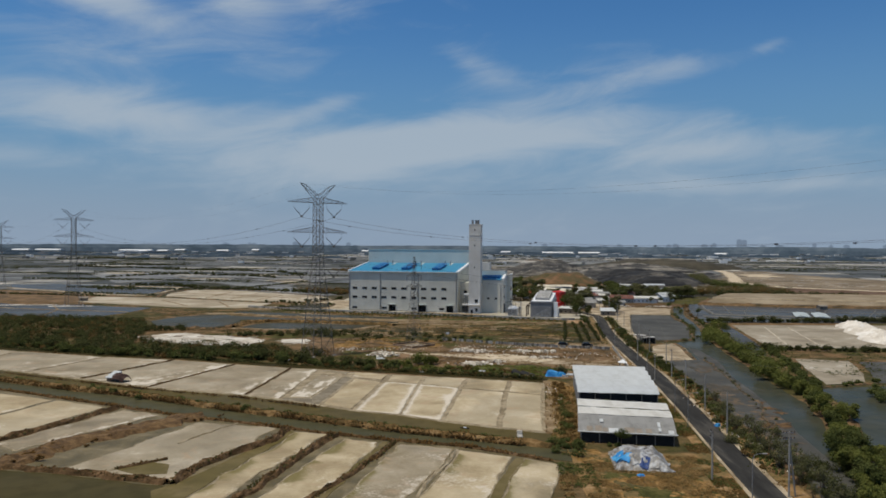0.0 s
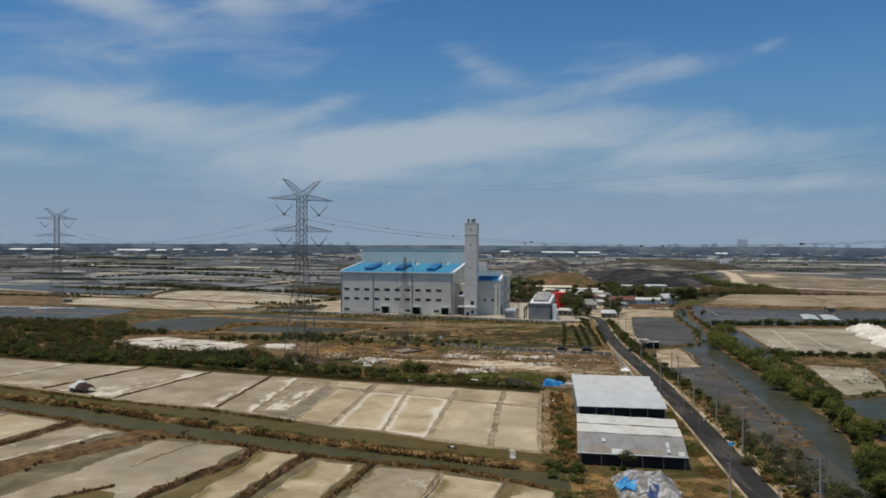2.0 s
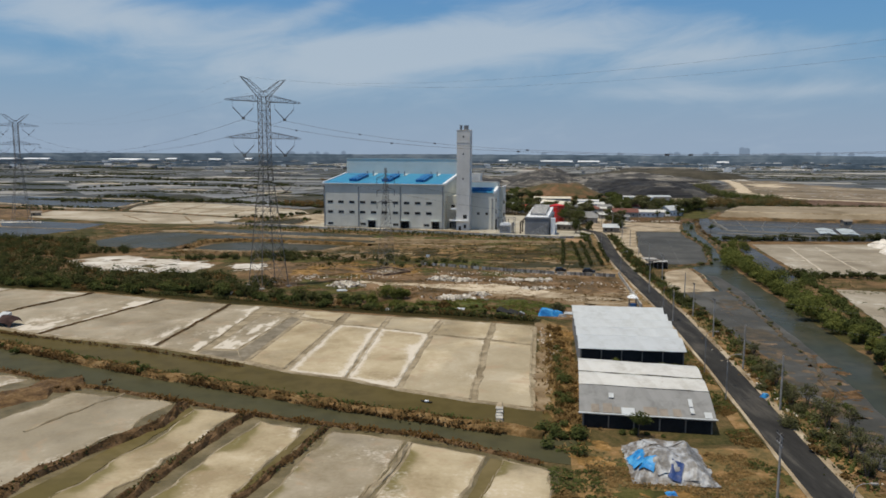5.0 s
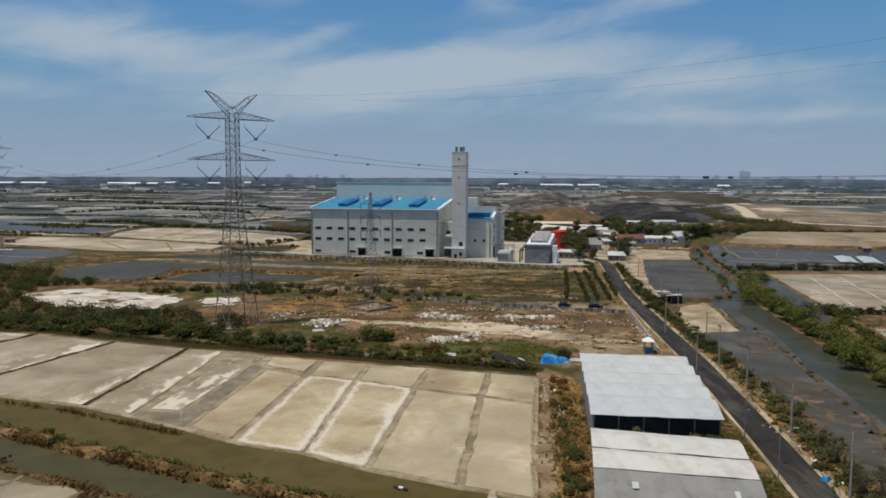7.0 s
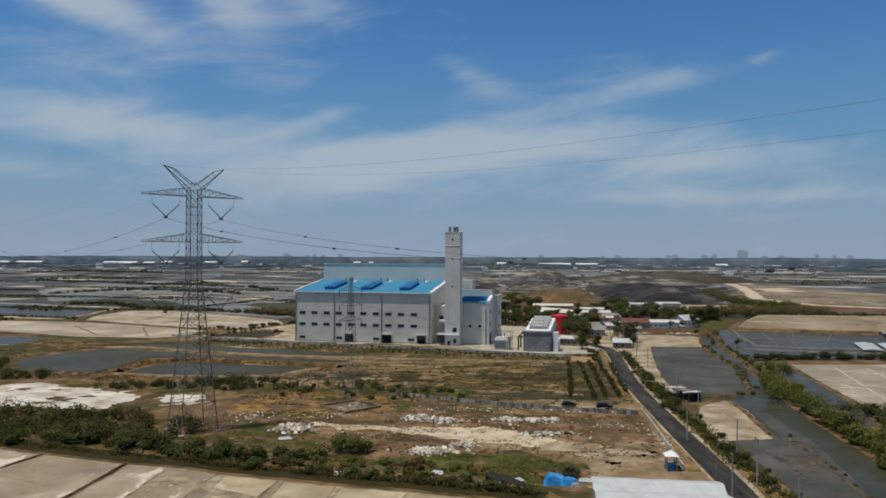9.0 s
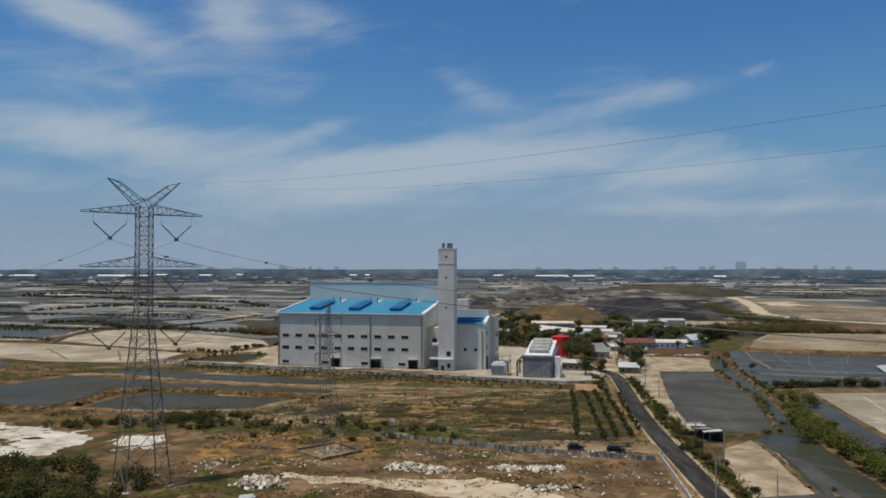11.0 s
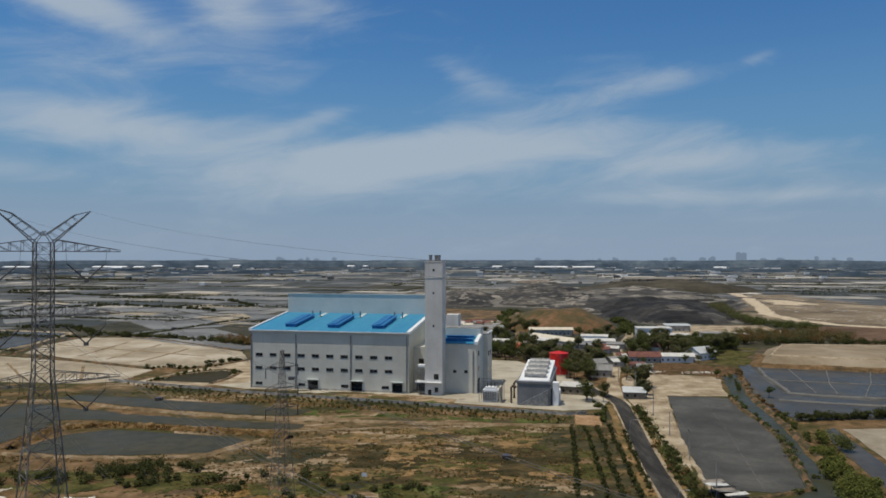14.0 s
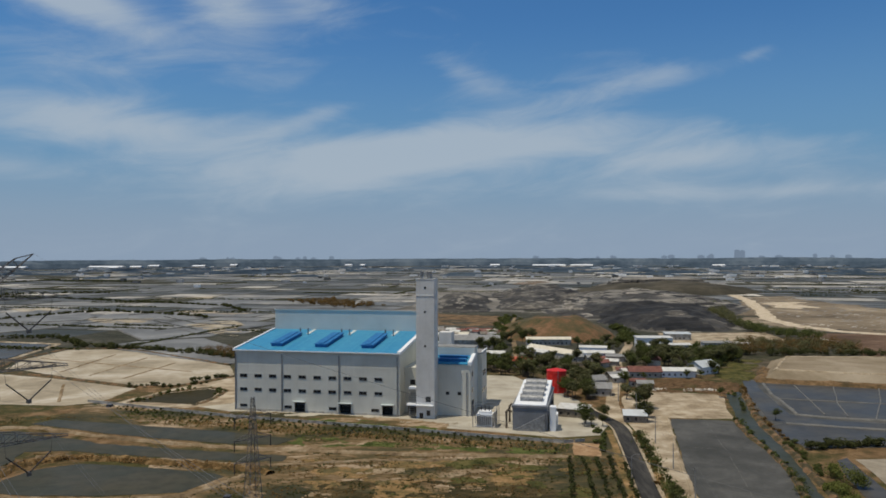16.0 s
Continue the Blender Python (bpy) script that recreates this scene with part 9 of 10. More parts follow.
# ---------------------------------------------------------------- houses
def house(name, x, y, turn, w, d, h, rise, roof_mat, wall_mat, label, gable=True):
    t = thing(name, label, "house", "village houses", "", pose(x, y, 0, 0, 0, turn))
    holes = [(-w / 2 + 1 + k * 3.2, -w / 2 + 2.1 + k * 3.2, 1.0, 2.2) for k in range(max(1, int((w - 2) / 3.2)))]
    bm = bmesh.new()
    wall_with_openings(bm, -w / 2, w / 2, 0, h, -d / 2, 0.2, holes)
    box(bm, -w / 2, w / 2, d / 2 - 0.2, d / 2, 0, h)
    box(bm, -w / 2, -w / 2 + 0.2, -d / 2 + 0.2, d / 2 - 0.2, 0, h)
    box(bm, w / 2 - 0.2, w / 2, -d / 2 + 0.2, d / 2 - 0.2, 0, h)
    part("wall", bm, wall_mat, t)
    for x0, x1, z0, z1 in holes:
        part("window", boxes((x0, x1, -d / 2 + 0.1, -d / 2 + 0.14, z0, z1)), M_GLASS, t)
    bm = bmesh.new()
    o = 0.5
    if gable:
        for s in (-1, 1):
            vs = [bm.verts.new(p) for p in ((-w / 2 - o, s * (d / 2 + o), h - 0.05), (w / 2 + o, s * (d / 2 + o), h - 0.05), (w / 2 + o, 0, h + rise), (-w / 2 - o, 0, h + rise))]
            us = [bm.verts.new(v.co + Vector((0, 0, 0.12))) for v in vs]
            bm.faces.new(vs)
            bm.faces.new(us)
            for i in range(4):
                bm.faces.new((vs[i], vs[(i + 1) % 4], us[(i + 1) % 4], us[i]))
        for sx in (-w / 2, w / 2 - 0.2):
            prism(bm, [(sx, -d / 2 + 0.21), (sx + 0.19, -d / 2 + 0.21), (sx + 0.19, 0), (sx, 0)], h + 0.01, [h + 0.02, h + 0.02, h + rise - 0.1, h + rise - 0.1])
            prism(bm, [(sx, 0.001), (sx + 0.19, 0.001), (sx + 0.19, d / 2 - 0.21), (sx, d / 2 - 0.21)], h + 0.01, [h + rise - 0.1, h + rise - 0.1, h + 0.02, h + 0.02])
    else:
        vs = box(bm, -w / 2 - o, w / 2 + o, -d / 2 - o, d / 2 + o, h, h + 0.15)
        for v in vs:
            if v.co.y > 0:
                v.co.z += rise
    bmesh.ops.recalc_face_normals(bm, faces=bm.faces)
    part("roof", bm, roof_mat, t)
    part("door", boxes((w / 2 - 0.9 - 0.02, w / 2 - 0.1, -d / 2 - 0.06, -d / 2 - 0.002, 0, 2.05)), M_WOOD, t)
    return t


house("house", 130, 567, -3, 18, 9, 3.4, 2.6, M_TERRACOTTA, M_CONCRETE, "long house with a dark red tiled roof")
house("house", 122, 574, -10, 12, 7, 3.0, 1.4, M_TERRACOTTA, M_CONCRETE, "low house with a dull red roof")
house("house", 149, 568, -4, 20, 9, 3.6, 1.5, M_WHITE_OLD, M_WHITE_TRIM, "long house with a pale sheet roof")
house("house", 168, 580, 30, 14, 11, 4.2, 3.2, M_WHITE_ROOF, M_WHITE_TRIM, "white house with a bright gabled roof")
house("house", 145, 600, 75, 9, 8, 5.0, 3.4, M_TERRACOTTA, M_CONCRETE, "tall narrow house with a red tiled roof")
house("house", 93, 514, -12, 12, 8, 3.8, 2.4, M_GREY_ROOF, M_CONCRETE, "grey-roofed gatehouse beside the plant road")
house("house", 96, 538, 20, 10, 7, 3.6, 2.2, M_GREY_ROOF, M_CONCRETE, "grey-roofed house among trees")
house("house", 90.5, 650, -58, 46, 10, 4.2, 2.4, M_CREAM_ROOF, M_CONCRETE, "long cream-roofed hall set at an angle")
house("house", 80, 655, -58, 26, 8, 3.6, 1.6, M_WHITE_OLD, M_CONCRETE, "pale-roofed annex hall among trees")
house("house", 97, 716, -2, 34, 8, 4.5, 1.6, M_CREAM_ROOF, M_CONCRETE, "long pale hall at the foot of the soil hill")
house("house", 116, 634, -6, 24, 9, 5.0, 1.4, M_WHITE_OLD, M_WHITE_TRIM, "long white compound building")
house("house", 128, 628, -10, 12, 9, 3.6, 1.2, M_GREY_ROOF, M_CONCRETE, "grey-roofed hall beside the compound")
house("house", 118, 650, -12, 18, 8, 6.5, 1.0, M_WHITE_OLD, M_WHITE_TRIM, "two-storey white building in the compound")
house("house", 102, 628, -12, 10, 7, 3.4, 1.4, M_GREY_ROOF, M_CONCRETE, "small grey-roofed house in the compound")
house("house", 174, 702, -3, 26, 10, 7.0, 0.6, M_WHITE_OLD, M_WHITE_TRIM, "cream two-storey depot building", False)
house("house", 180, 688, -3, 34, 6, 3.2, 0.8, M_WHITE_OLD, M_CONCRETE, "long low pale depot wing", False)
house("house", 206, 746, -6, 20, 10, 5.0, 0.8, M_WHITE_ROOF, M_CONCRETE, "depot building with a white roof", False)
house("house", 222, 702, -4, 22, 8, 3.0, 0.6, M_GREY_ROOF, M_CONCRETE, "low grey depot shed", False)
house("house", 236, 700, -4, 18, 7, 2.6, 0.6, M_WHITE_OLD, M_CONCRETE, "low pale depot shed", False)
house("house", 63, 606, -24, 15, 9, 3.6, 2.4, M_RED_ROOF, M_WHITE_TRIM, "white house with a faded red roof")
house("house", 50, 640, -10, 14, 9, 4.2, 1.4, M_WHITE_OLD, M_CONCRETE, "workshop with a pale sheet roof")
house("factory_hall", 36, 700, -4, 44, 16, 6.5, 3.0, M_GREY_ROOF, M_CONCRETE, "long grey-roofed hall behind the plant")
house("gate_kiosk", 95.5, 456, -10, 9, 7, 3.0, 1.8, M_WHITE_ROOF, M_WOOD, "small kiosk with a white roof beside the road")
house("yard_shed", 72, 466, -22, 13, 7, 3.6, 0.9, M_WHITE_OLD, M_WOOD, "open yard shed with a cream sheet roof", False)
v_rng = np.random.default_rng(14)
for k in range(60):
    x, y = scatter([(6, 740), (60, 728), (70, 796), (14, 812), (-10, 780)], 1, v_rng)[0]
    house("hovel", x, y, float(v_rng.uniform(-40, 40)), float(v_rng.uniform(5, 11)), float(v_rng.uniform(4, 7)), float(v_rng.uniform(2.4, 4.4)), float(v_rng.uniform(0.8, 1.8)),
          (M_TERRACOTTA, M_CREAM_ROOF, M_GREY_ROOF, M_WOOD, M_WHITE_OLD)[int(v_rng.integers(0, 5))], M_CONCRETE, "small low house in a crowded hamlet")
for k in range(10):
    x, y = scatter([(105, 530), (118, 530), (122, 600), (105, 640)], 1, v_rng)[0]
    house("hovel", x + 4, y, float(v_rng.uniform(-30, 30)), 8, 6, 3.0, 1.3, (M_TERRACOTTA, M_WHITE_OLD, M_GREY_ROOF)[k % 3], M_CONCRETE, "small village house among trees")


def far_specks():
    """Far farmsteads and sheds strewn over the plain, a few paces of white and grey each."""
    rng = np.random.default_rng(33)
    corner = np.array([(x, y, z) for z in (0, 1) for x, y in ((-1, -1), (1, -1), (1, 1), (-1, 1))], float)
    quads = ((4, 5, 6, 7), (0, 1, 5, 4), (1, 2, 6, 5), (2, 3, 7, 6), (3, 0, 4, 7))
    verts, faces = [], []
    for _ in range(420):
        y = 1700 + 2700 * rng.random() ** 0.6
        x = rng.uniform(-0.68, 0.68) * y
        if abs(x) > 150 and rng.random() < 0.25 or math.hypot(x, y) > 4500:
            continue
        w, d, h = rng.uniform(4, 16) * (y / 3000), rng.uniform(4, 8), rng.uniform(3, 8)
        i = len(verts)
        verts += (corner * (w, d, h) + (x, y, 0)).tolist()
        faces += [tuple(i + k for k in f) for f in quads]
    from_arrays("far_farmsteads", verts, faces, M_FARM, "far white and grey sheds strewn over the plain", "buildings", "stuff")


far_specks()

# far warehouses on the plain
for x, y, w, h in ((-1560, 4200, 60, 24), (-1330, 4250, 70, 20), (-2200, 3720, 90, 26), (-2080, 3760, 140, 26), (-2330, 3650, 80, 24), (-1760, 4060, 190, 20), (-1690, 4000, 50, 16), (-1640, 4150, 60, 17), (-1160, 4330, 40, 26),
                   (-520, 4400, 40, 20), (-440, 4420, 24, 20), (320, 4350, 50, 18), (620, 4300, 180, 14), (800, 4280, 120, 14), (2450, 3650, 60, 18), (1500, 4100, 60, 14)):
    h = 0.55 * h
    t = thing("warehouse", "far white-roofed warehouse on the plain", "building", "far warehouses", "", pose(x, y, 0, 0, 0, -8))
    part("wall", boxes((-w / 2, w / 2, -20, 20, 0, h - 3)), M_CONCRETE, t)
    bm = bmesh.new()
    prism(bm, [(-w / 2 - 1, -21), (w / 2 + 1, -21), (w / 2 + 1, 0), (-w / 2 - 1, 0)], h - 3, [h - 2.5, h - 2.5, h + 3, h + 3])
    prism(bm, [(-w / 2 - 1, 0.01), (w / 2 + 1, 0.01), (w / 2 + 1, 21), (-w / 2 - 1, 21)], h - 3, [h + 3, h + 3, h - 2.5, h - 2.5])
    part("roof", bm, M_WHITE_TRIM, t)

# ---------------------------------------------------------------- things on the lots
def rubble(name, spots, mat, label, seed, size=(0.25, 0.9)):
    rng = np.random.default_rng(seed)
    verts, faces = [], []
    corner = np.array([(x, y, z) for z in (-1, 1) for x, y in ((-1, -1), (1, -1), (1, 1), (-1, 1))], float)
    quads = ((3, 2, 1, 0), (4, 5, 6, 7), (0, 1, 5, 4), (1, 2, 6, 5), (2, 3, 7, 6), (3, 0, 4, 7))
    for x, y, rx, ry, h, n in spots:
        for _ in range(n):
            u, v = rng.normal(size=2) * 0.45
            z = h * math.exp(-(u * u + v * v) * 1.6) * rng.random()
            s = rng.uniform(*size, 3) * np.array((1, 0.8, 0.45)) * 0.5
            q = np.array(Euler(rng.uniform(-0.8, 0.8, 2).tolist() + [rng.uniform(0, 6)]).to_matrix())
            i = len(verts)
            verts += ((corner * s * rng.uniform(0.7, 1.3, (8, 1))) @ q.T + (x + u * rx, y + v * ry, z + 0.1)).tolist()
            faces += [tuple(i + k for k in f) for f in quads]
    return from_arrays(name, verts, faces, mat, label, "rubble", "stuff")


rubble("rubble_heap", [(-2, 286, 7, 3.0, 1.3, 190), (6, 283, 4, 2, 0.8, 70), (1, 251, 7, 3.5, 0.8, 130), (10, 257, 4, 2, 0.7, 40), (-36, 273, 5.5, 5, 1.4, 210), (22, 286, 4, 2, 0.8, 50), (32, 285, 6, 3, 0.9, 70), (30, 268, 8, 3, 0.6, 50)], M_RUBBLE,
       "heaps of broken white rubble on the lot", 5, (0.35, 1.5))
rubble("enclosure_rubble", [(-24.7, 302.2, 4.5, 4.5, 0.3, 50)], M_RUBBLE, "broken blocks and debris round the tower foot", 23, (0.3, 0.9))
rubble("village_rubble", [(122, 527, 12, 3, 0.8, 60), (146, 524, 14, 3, 0.8, 60)], M_RUBBLE, "low broken wall and debris below the village", 19, (0.3, 1.2))
rubble("scattered_rubble", [(16, 282, 22, 8, 0.3, 60), (50, 280, 9, 7, 0.3, 30), (-14, 268, 22, 9, 0.2, 30), (20, 300, 30, 4, 0.3, 90), (60, 262, 3, 14, 0.3, 50), (24, 190, 3, 18, 0.3, 90),
                            (62, 160, 3, 40, 0.2, 60), (50, 300, 14, 5, 0.3, 60), (-50, 290, 8, 8, 0.4, 60), (-30, 292, 10, 6, 0.3, 50)], M_RUBBLE, "scattered white and grey debris", 6, (0.2, 0.7))


def draped(name, x, y, rx, ry, h, turn, mat, label, seed):
    """A sheet thrown over a heap."""
    bm = bmesh.new()
    n = 26
    rows = []
    for i in range(n + 1):
        row = []
        for j in range(n + 1):
            u, v = 2 * i / n - 1, 2 * j / n - 1
            e = max(abs(u), abs(v))
            slope = min(1.0, 2.4 * (1 - e))
            z = h * slope * (0.95 + 0.22 * noise.noise(Vector((u * 0.9, v * 0.9, seed)))) + 0.16 * slope * abs(noise.noise(Vector((u * 3 + v * 2, v * 1.5, seed))))
            k = 1 + 0.1 * noise.noise(Vector((u * 3, v * 3, seed + 4)))
            row.append(bm.verts.new((u * rx * k, v * ry * k, max(0.06, z))))
        rows.append(row)
    for r, s in zip(rows, rows[1:]):
        for k in range(n):
            bm.faces.new((r[k], s[k], s[k + 1], r[k + 1]))
    bmesh.ops.recalc_face_normals(bm, faces=bm.faces)
    return solid(name, bm, mat, label, "tarpaulin", "", "", pose(x, y, 0.05, 0, 0, turn))


def covered_heap():
    """A broad heap under many overlapping sheets, each with its own creases."""
    t = thing("covered_heap", "heap covered with patched grey and blue plastic sheets", "tarpaulin", at=pose(31.6, 124.6, 0, 0, 0, -6))
    rng = np.random.default_rng(44)

    def height(x, y):
        e = max(abs(x) / 5.6, abs(y) / 6.6)
        return max(0.0, 2.7 * min(1.0, 2.1 * (1 - e)) * (0.9 + 0.3 * noise.noise(Vector((x * 0.3, y * 0.25, 2.0)))))

    def sheet_over(cx, cy, w, d, turn, lift, mat, label):
        bm = bmesh.new()
        n, m = max(6, int(w / 0.35)), max(6, int(d / 0.35))
        ca, sa = math.cos(radians(turn)), math.sin(radians(turn))
        rows = []
        for i in range(n + 1):
            row = []
            for j in range(m + 1):
                u, v = (i / n - 0.5) * w, (j / m - 0.5) * d
                x, y = cx + u * ca - v * sa, cy + u * sa + v * ca
                x, y = x + 0.25 * noise.noise(Vector((x, y, lift * 9))), y + 0.25 * noise.noise(Vector((x, y, lift * 9 + 5)))
                crease = abs(noise.noise(Vector((u * 0.9 + lift * 40, v * 0.35, 1.0)))) + 0.6 * abs(noise.noise(Vector((u * 0.5, v * 1.3 + lift * 30, 7.0))))
                row.append(bm.verts.new((x, y, max(0.05, height(x, y)) + lift + 0.42 * crease)))
            rows.append(row)
        for r, q in zip(rows, rows[1:]):
            for k in range(m):
                bm.faces.new((r[k], q[k], q[k + 1], r[k + 1]))
        bmesh.ops.recalc_face_normals(bm, faces=bm.faces)
        part("sheet", bm, mat, t, label)

    sheet_over(0, 0, 11.6, 13.6, 0, 0.02, M_TARP, "dull grey ground sheet of the heap")
    sheet_over(2.6, -1.2, 5.0, 9.8, -8, 0.14, M_PLASTIC, "pale blue-grey plastic sheet")
    sheet_over(4.0, -3.6, 3.0, 5.6, -14, 0.24, M_PLASTIC, "pale blue-grey plastic sheet")
    sheet_over(-2.6, 1.6, 5.0, 7.6, 5, 0.16, M_TARP, "brownish grey sheet")
    sheet_over(0.2, 3.6, 6.2, 3.8, 12, 0.26, M_TARP, "brownish grey sheet")
    sheet_over(-1.4, -2.6, 3.2, 5.6, 14, 0.24, M_PLASTIC, "crumpled pale plastic sheet")
    sheet_over(-4.4, -1.0, 2.2, 4.6, 10, 0.3, M_BLUE_TARP, "bright blue tarpaulin at the heap edge")
    sheet_over(-3.4, -4.0, 2.0, 2.2, -20, 0.3, M_BLUE_TARP, "bright blue tarpaulin scrap")
    sheet_over(0.4, -5.0, 1.7, 2.6, -24, 0.3, M_NAVY, "dark blue tarpaulin")
    sheet_over(4.6, -6.2, 2.6, 1.6, 6, 0.18, M_PLASTIC, "trailing plastic edge")


covered_heap()
draped("tarpaulin", 29.6, 115.4, 0.8, 0.7, 0.3, 0, M_BLUE_TARP, "scrap of blue tarpaulin on the grass", 6.0)
draped("tarpaulin", 59.3, 156, 0.9, 0.6, 0.8, 40, M_BLUE_TARP, "blue tarpaulin over a roadside cart", 8.0)
draped("tarpaulin", 27.6, 227.0, 2.6, 1.7, 1.9, -4, M_BLUE_TARP, "blue tarpaulin over stacked goods", 7.0)
draped("tarpaulin", 30.6, 226.6, 1.6, 1.3, 1.4, 12, M_BLUE_TARP, "crumpled bright blue tarpaulin over goods", 9.0)
draped("tarpaulin", 31.6, 225.2, 1.3, 0.7, 0.7, 0, M_PLASTIC, "crumpled white plastic sheet beside the blue tarpaulin", 15.0)
for cx, cy, turn in ((15.6, 227.6, -38), (18.6, 225.0, -30)):
    t = thing("lean_to", "collapsed black sheet lean-to with a white edge board", "shelter", "collapsed lean-tos", "", pose(cx, cy, 0, 0, 0, turn))
    bm = bmesh.new()
    prism(bm, [(-2.4, -0.9), (2.4, -0.9), (2.4, 0.9), (-2.4, 0.9)], 0.05, [1.3, 0.35, 0.9, 2.0])
    part("cover", bm, M_DARK, t, "black sheeting")
    part("edge_board", boxes((-0.6, 2.9, -1.05, -0.9, 0.3, 0.62)), M_WHITE_TRIM, t, "white board")
for x, y, s, turn in ((16, 229, 1.9, -25), (3, 233, 1.3, -8), (20, 228, 1.4, 40), (34, 228, 1.5, 0), (-18, 232, 1.0, 20), (-70, 256, 1.4, 5), (-36, 262, 1.8, 30)):
    bm = boxes((-s, s, -0.5, 0.5, 0.2, 0.28), (-s * 0.8, s * 0.9, 0.3, 1.1, 0.3, 0.37))
    solid("roof_sheet", bm, M_WHITE_ROOF, "loose white roofing sheet on the ground", "sheet", "loose sheets", "", pose(x, y, 0.1, 9, 3, turn))


def field_sign():
    t = thing("field_sign", "small blank white board on a post in the field", "sign", at=pose(-9.5, 336, 0))
    part("post", boxes((-0.05, 0.05, -0.05, 0.05, 0, 2.2)), M_WOOD, t)
    part("board", boxes((-0.7, 0.7, -0.09, -0.055, 1.3, 2.4)), M_WHITE_TRIM, t)


field_sign()


def canal_boat():
    t = thing("canal_boat", "small dark boat with a white load on the canal", "boat", at=pose(-4.6, 152.0, 0.06, 0, 0, -26) @ Matrix.Scale(0.62, 4))
    bm = bmesh.new()
    rows = []
    for x, w, z in ((-1.9, 0.12, 0.5), (-1.3, 0.42, 0.36), (0.0, 0.55, 0.32), (1.3, 0.42, 0.36), (1.9, 0.12, 0.5)):
        rows.append([bm.verts.new(q) for q in ((x, -w, z), (x, -w * 0.6, 0.0), (x, w * 0.6, 0.0), (x, w, z), (x, w * 0.8, z - 0.05), (x, -w * 0.8, z - 0.05))])
    for r, q in zip(rows, rows[1:]):
        for k in range(6):
            bm.faces.new((r[k], q[k], q[(k + 1) % 6], r[(k + 1) % 6]))
    bm.faces.new(rows[0])
    bm.faces.new(rows[-1])
    bmesh.ops.recalc_face_normals(bm, faces=bm.faces)
    part("hull", bm, M_DARK, t)
    part("load", boxes((-0.5, 0.6, -0.32, 0.32, 0.27, 0.62)), M_WHITE_TRIM, t, "white sacks")


canal_boat()


def guard_post():
    t = thing("guard_post", "small blue guard post with a white pyramid roof", "hut", at=pose(54.3, 237, 0, 0, 0, -6))
    for x in (-1.0, 1.0):
        for y in (-1.0, 1.0):
            part("post", boxes((x - 0.1, x + 0.1, y - 0.1, y + 0.1, 0, 3.4)), M_WOOD, t)
    part("body", boxes((-0.95, 0.95, -0.95, 0.95, 0.1, 1.5)), M_BLUE_DARK, t, "dark blue boarding")
    bm = bmesh.new()
    vs = [bm.verts.new(p) for p in ((-1.5, -1.5, 3.4), (1.5, -1.5, 3.4), (1.5, 1.5, 3.4), (-1.5, 1.5, 3.4))]
    tip = bm.verts.new((0, 0, 4.5))
    bm.faces.new(vs[::-1])
    for i in range(4):
        bm.faces.new((vs[i], vs[(i + 1) % 4], tip))
    part("roof", bm, M_WHITE_TRIM, t)


guard_post()


def car(at):
    t = thing("car", "dark parked estate car on the lot", "car", "parked cars", "", at)
    bm = bmesh.new()
    outline = ((-2.25, 0.45), (-2.2, 0.95), (-1.95, 1.05), (-1.6, 1.72), (0.5, 1.75), (1.2, 1.1), (2.15, 0.95), (2.25, 0.5))
    sides = []
    for y, k in ((-0.88, 0), (-0.7, 1), (0.7, 1), (0.88, 0)):
        sides.append([bm.verts.new((x, y * (0.86 if z > 1.2 and not k else 1), z)) for x, z in outline])
    for a, b in zip(sides, sides[1:]):
        for i in range(len(outline)):
            j = (i + 1) % len(outline)
            bm.faces.new((a[i], a[j], b[j], b[i]))
    bm.faces.new(sides[0][::-1])
    bm.faces.new(sides[-1])
    bmesh.ops.recalc_face_normals(bm, faces=bm.faces)
    part("body", bm, M_CAR, t)
    for s in (-1, 1):
        part("side_window", boxes((-1.5, 0.5, s * 0.80 - 0.02, s * 0.80 + 0.02, 1.15, 1.6)), M_GLASS, t)
    part("windscreen", boxes((0.72, 0.8, -0.65, 0.65, 1.15, 1.55)), M_GLASS, t)
    for x in (-1.4, 1.4):
        for y in (-0.8, 0.8):
            bm = bmesh.new()
            tube(bm, ((x, y - 0.1, 0.33), (x, y + 0.1, 0.33)), (0.33, 0.33), 16)
            wheel = part("wheel", bm, M_TYRE, t)
            bm = bmesh.new()
            tube(bm, ((x, y - 0.11, 0.33), (x, y + 0.11, 0.33)), (0.19, 0.19), 12)
            part("rim", bm, M_STEEL, wheel)
    return t


first_car = car(pose(43.2, 305.5, 0.08, 0, 0, 4))
copy_thing(first_car, pose(53.6, 302.5, 0.08, 0, 0, -3) @ Matrix.Scale(1.12, 4))


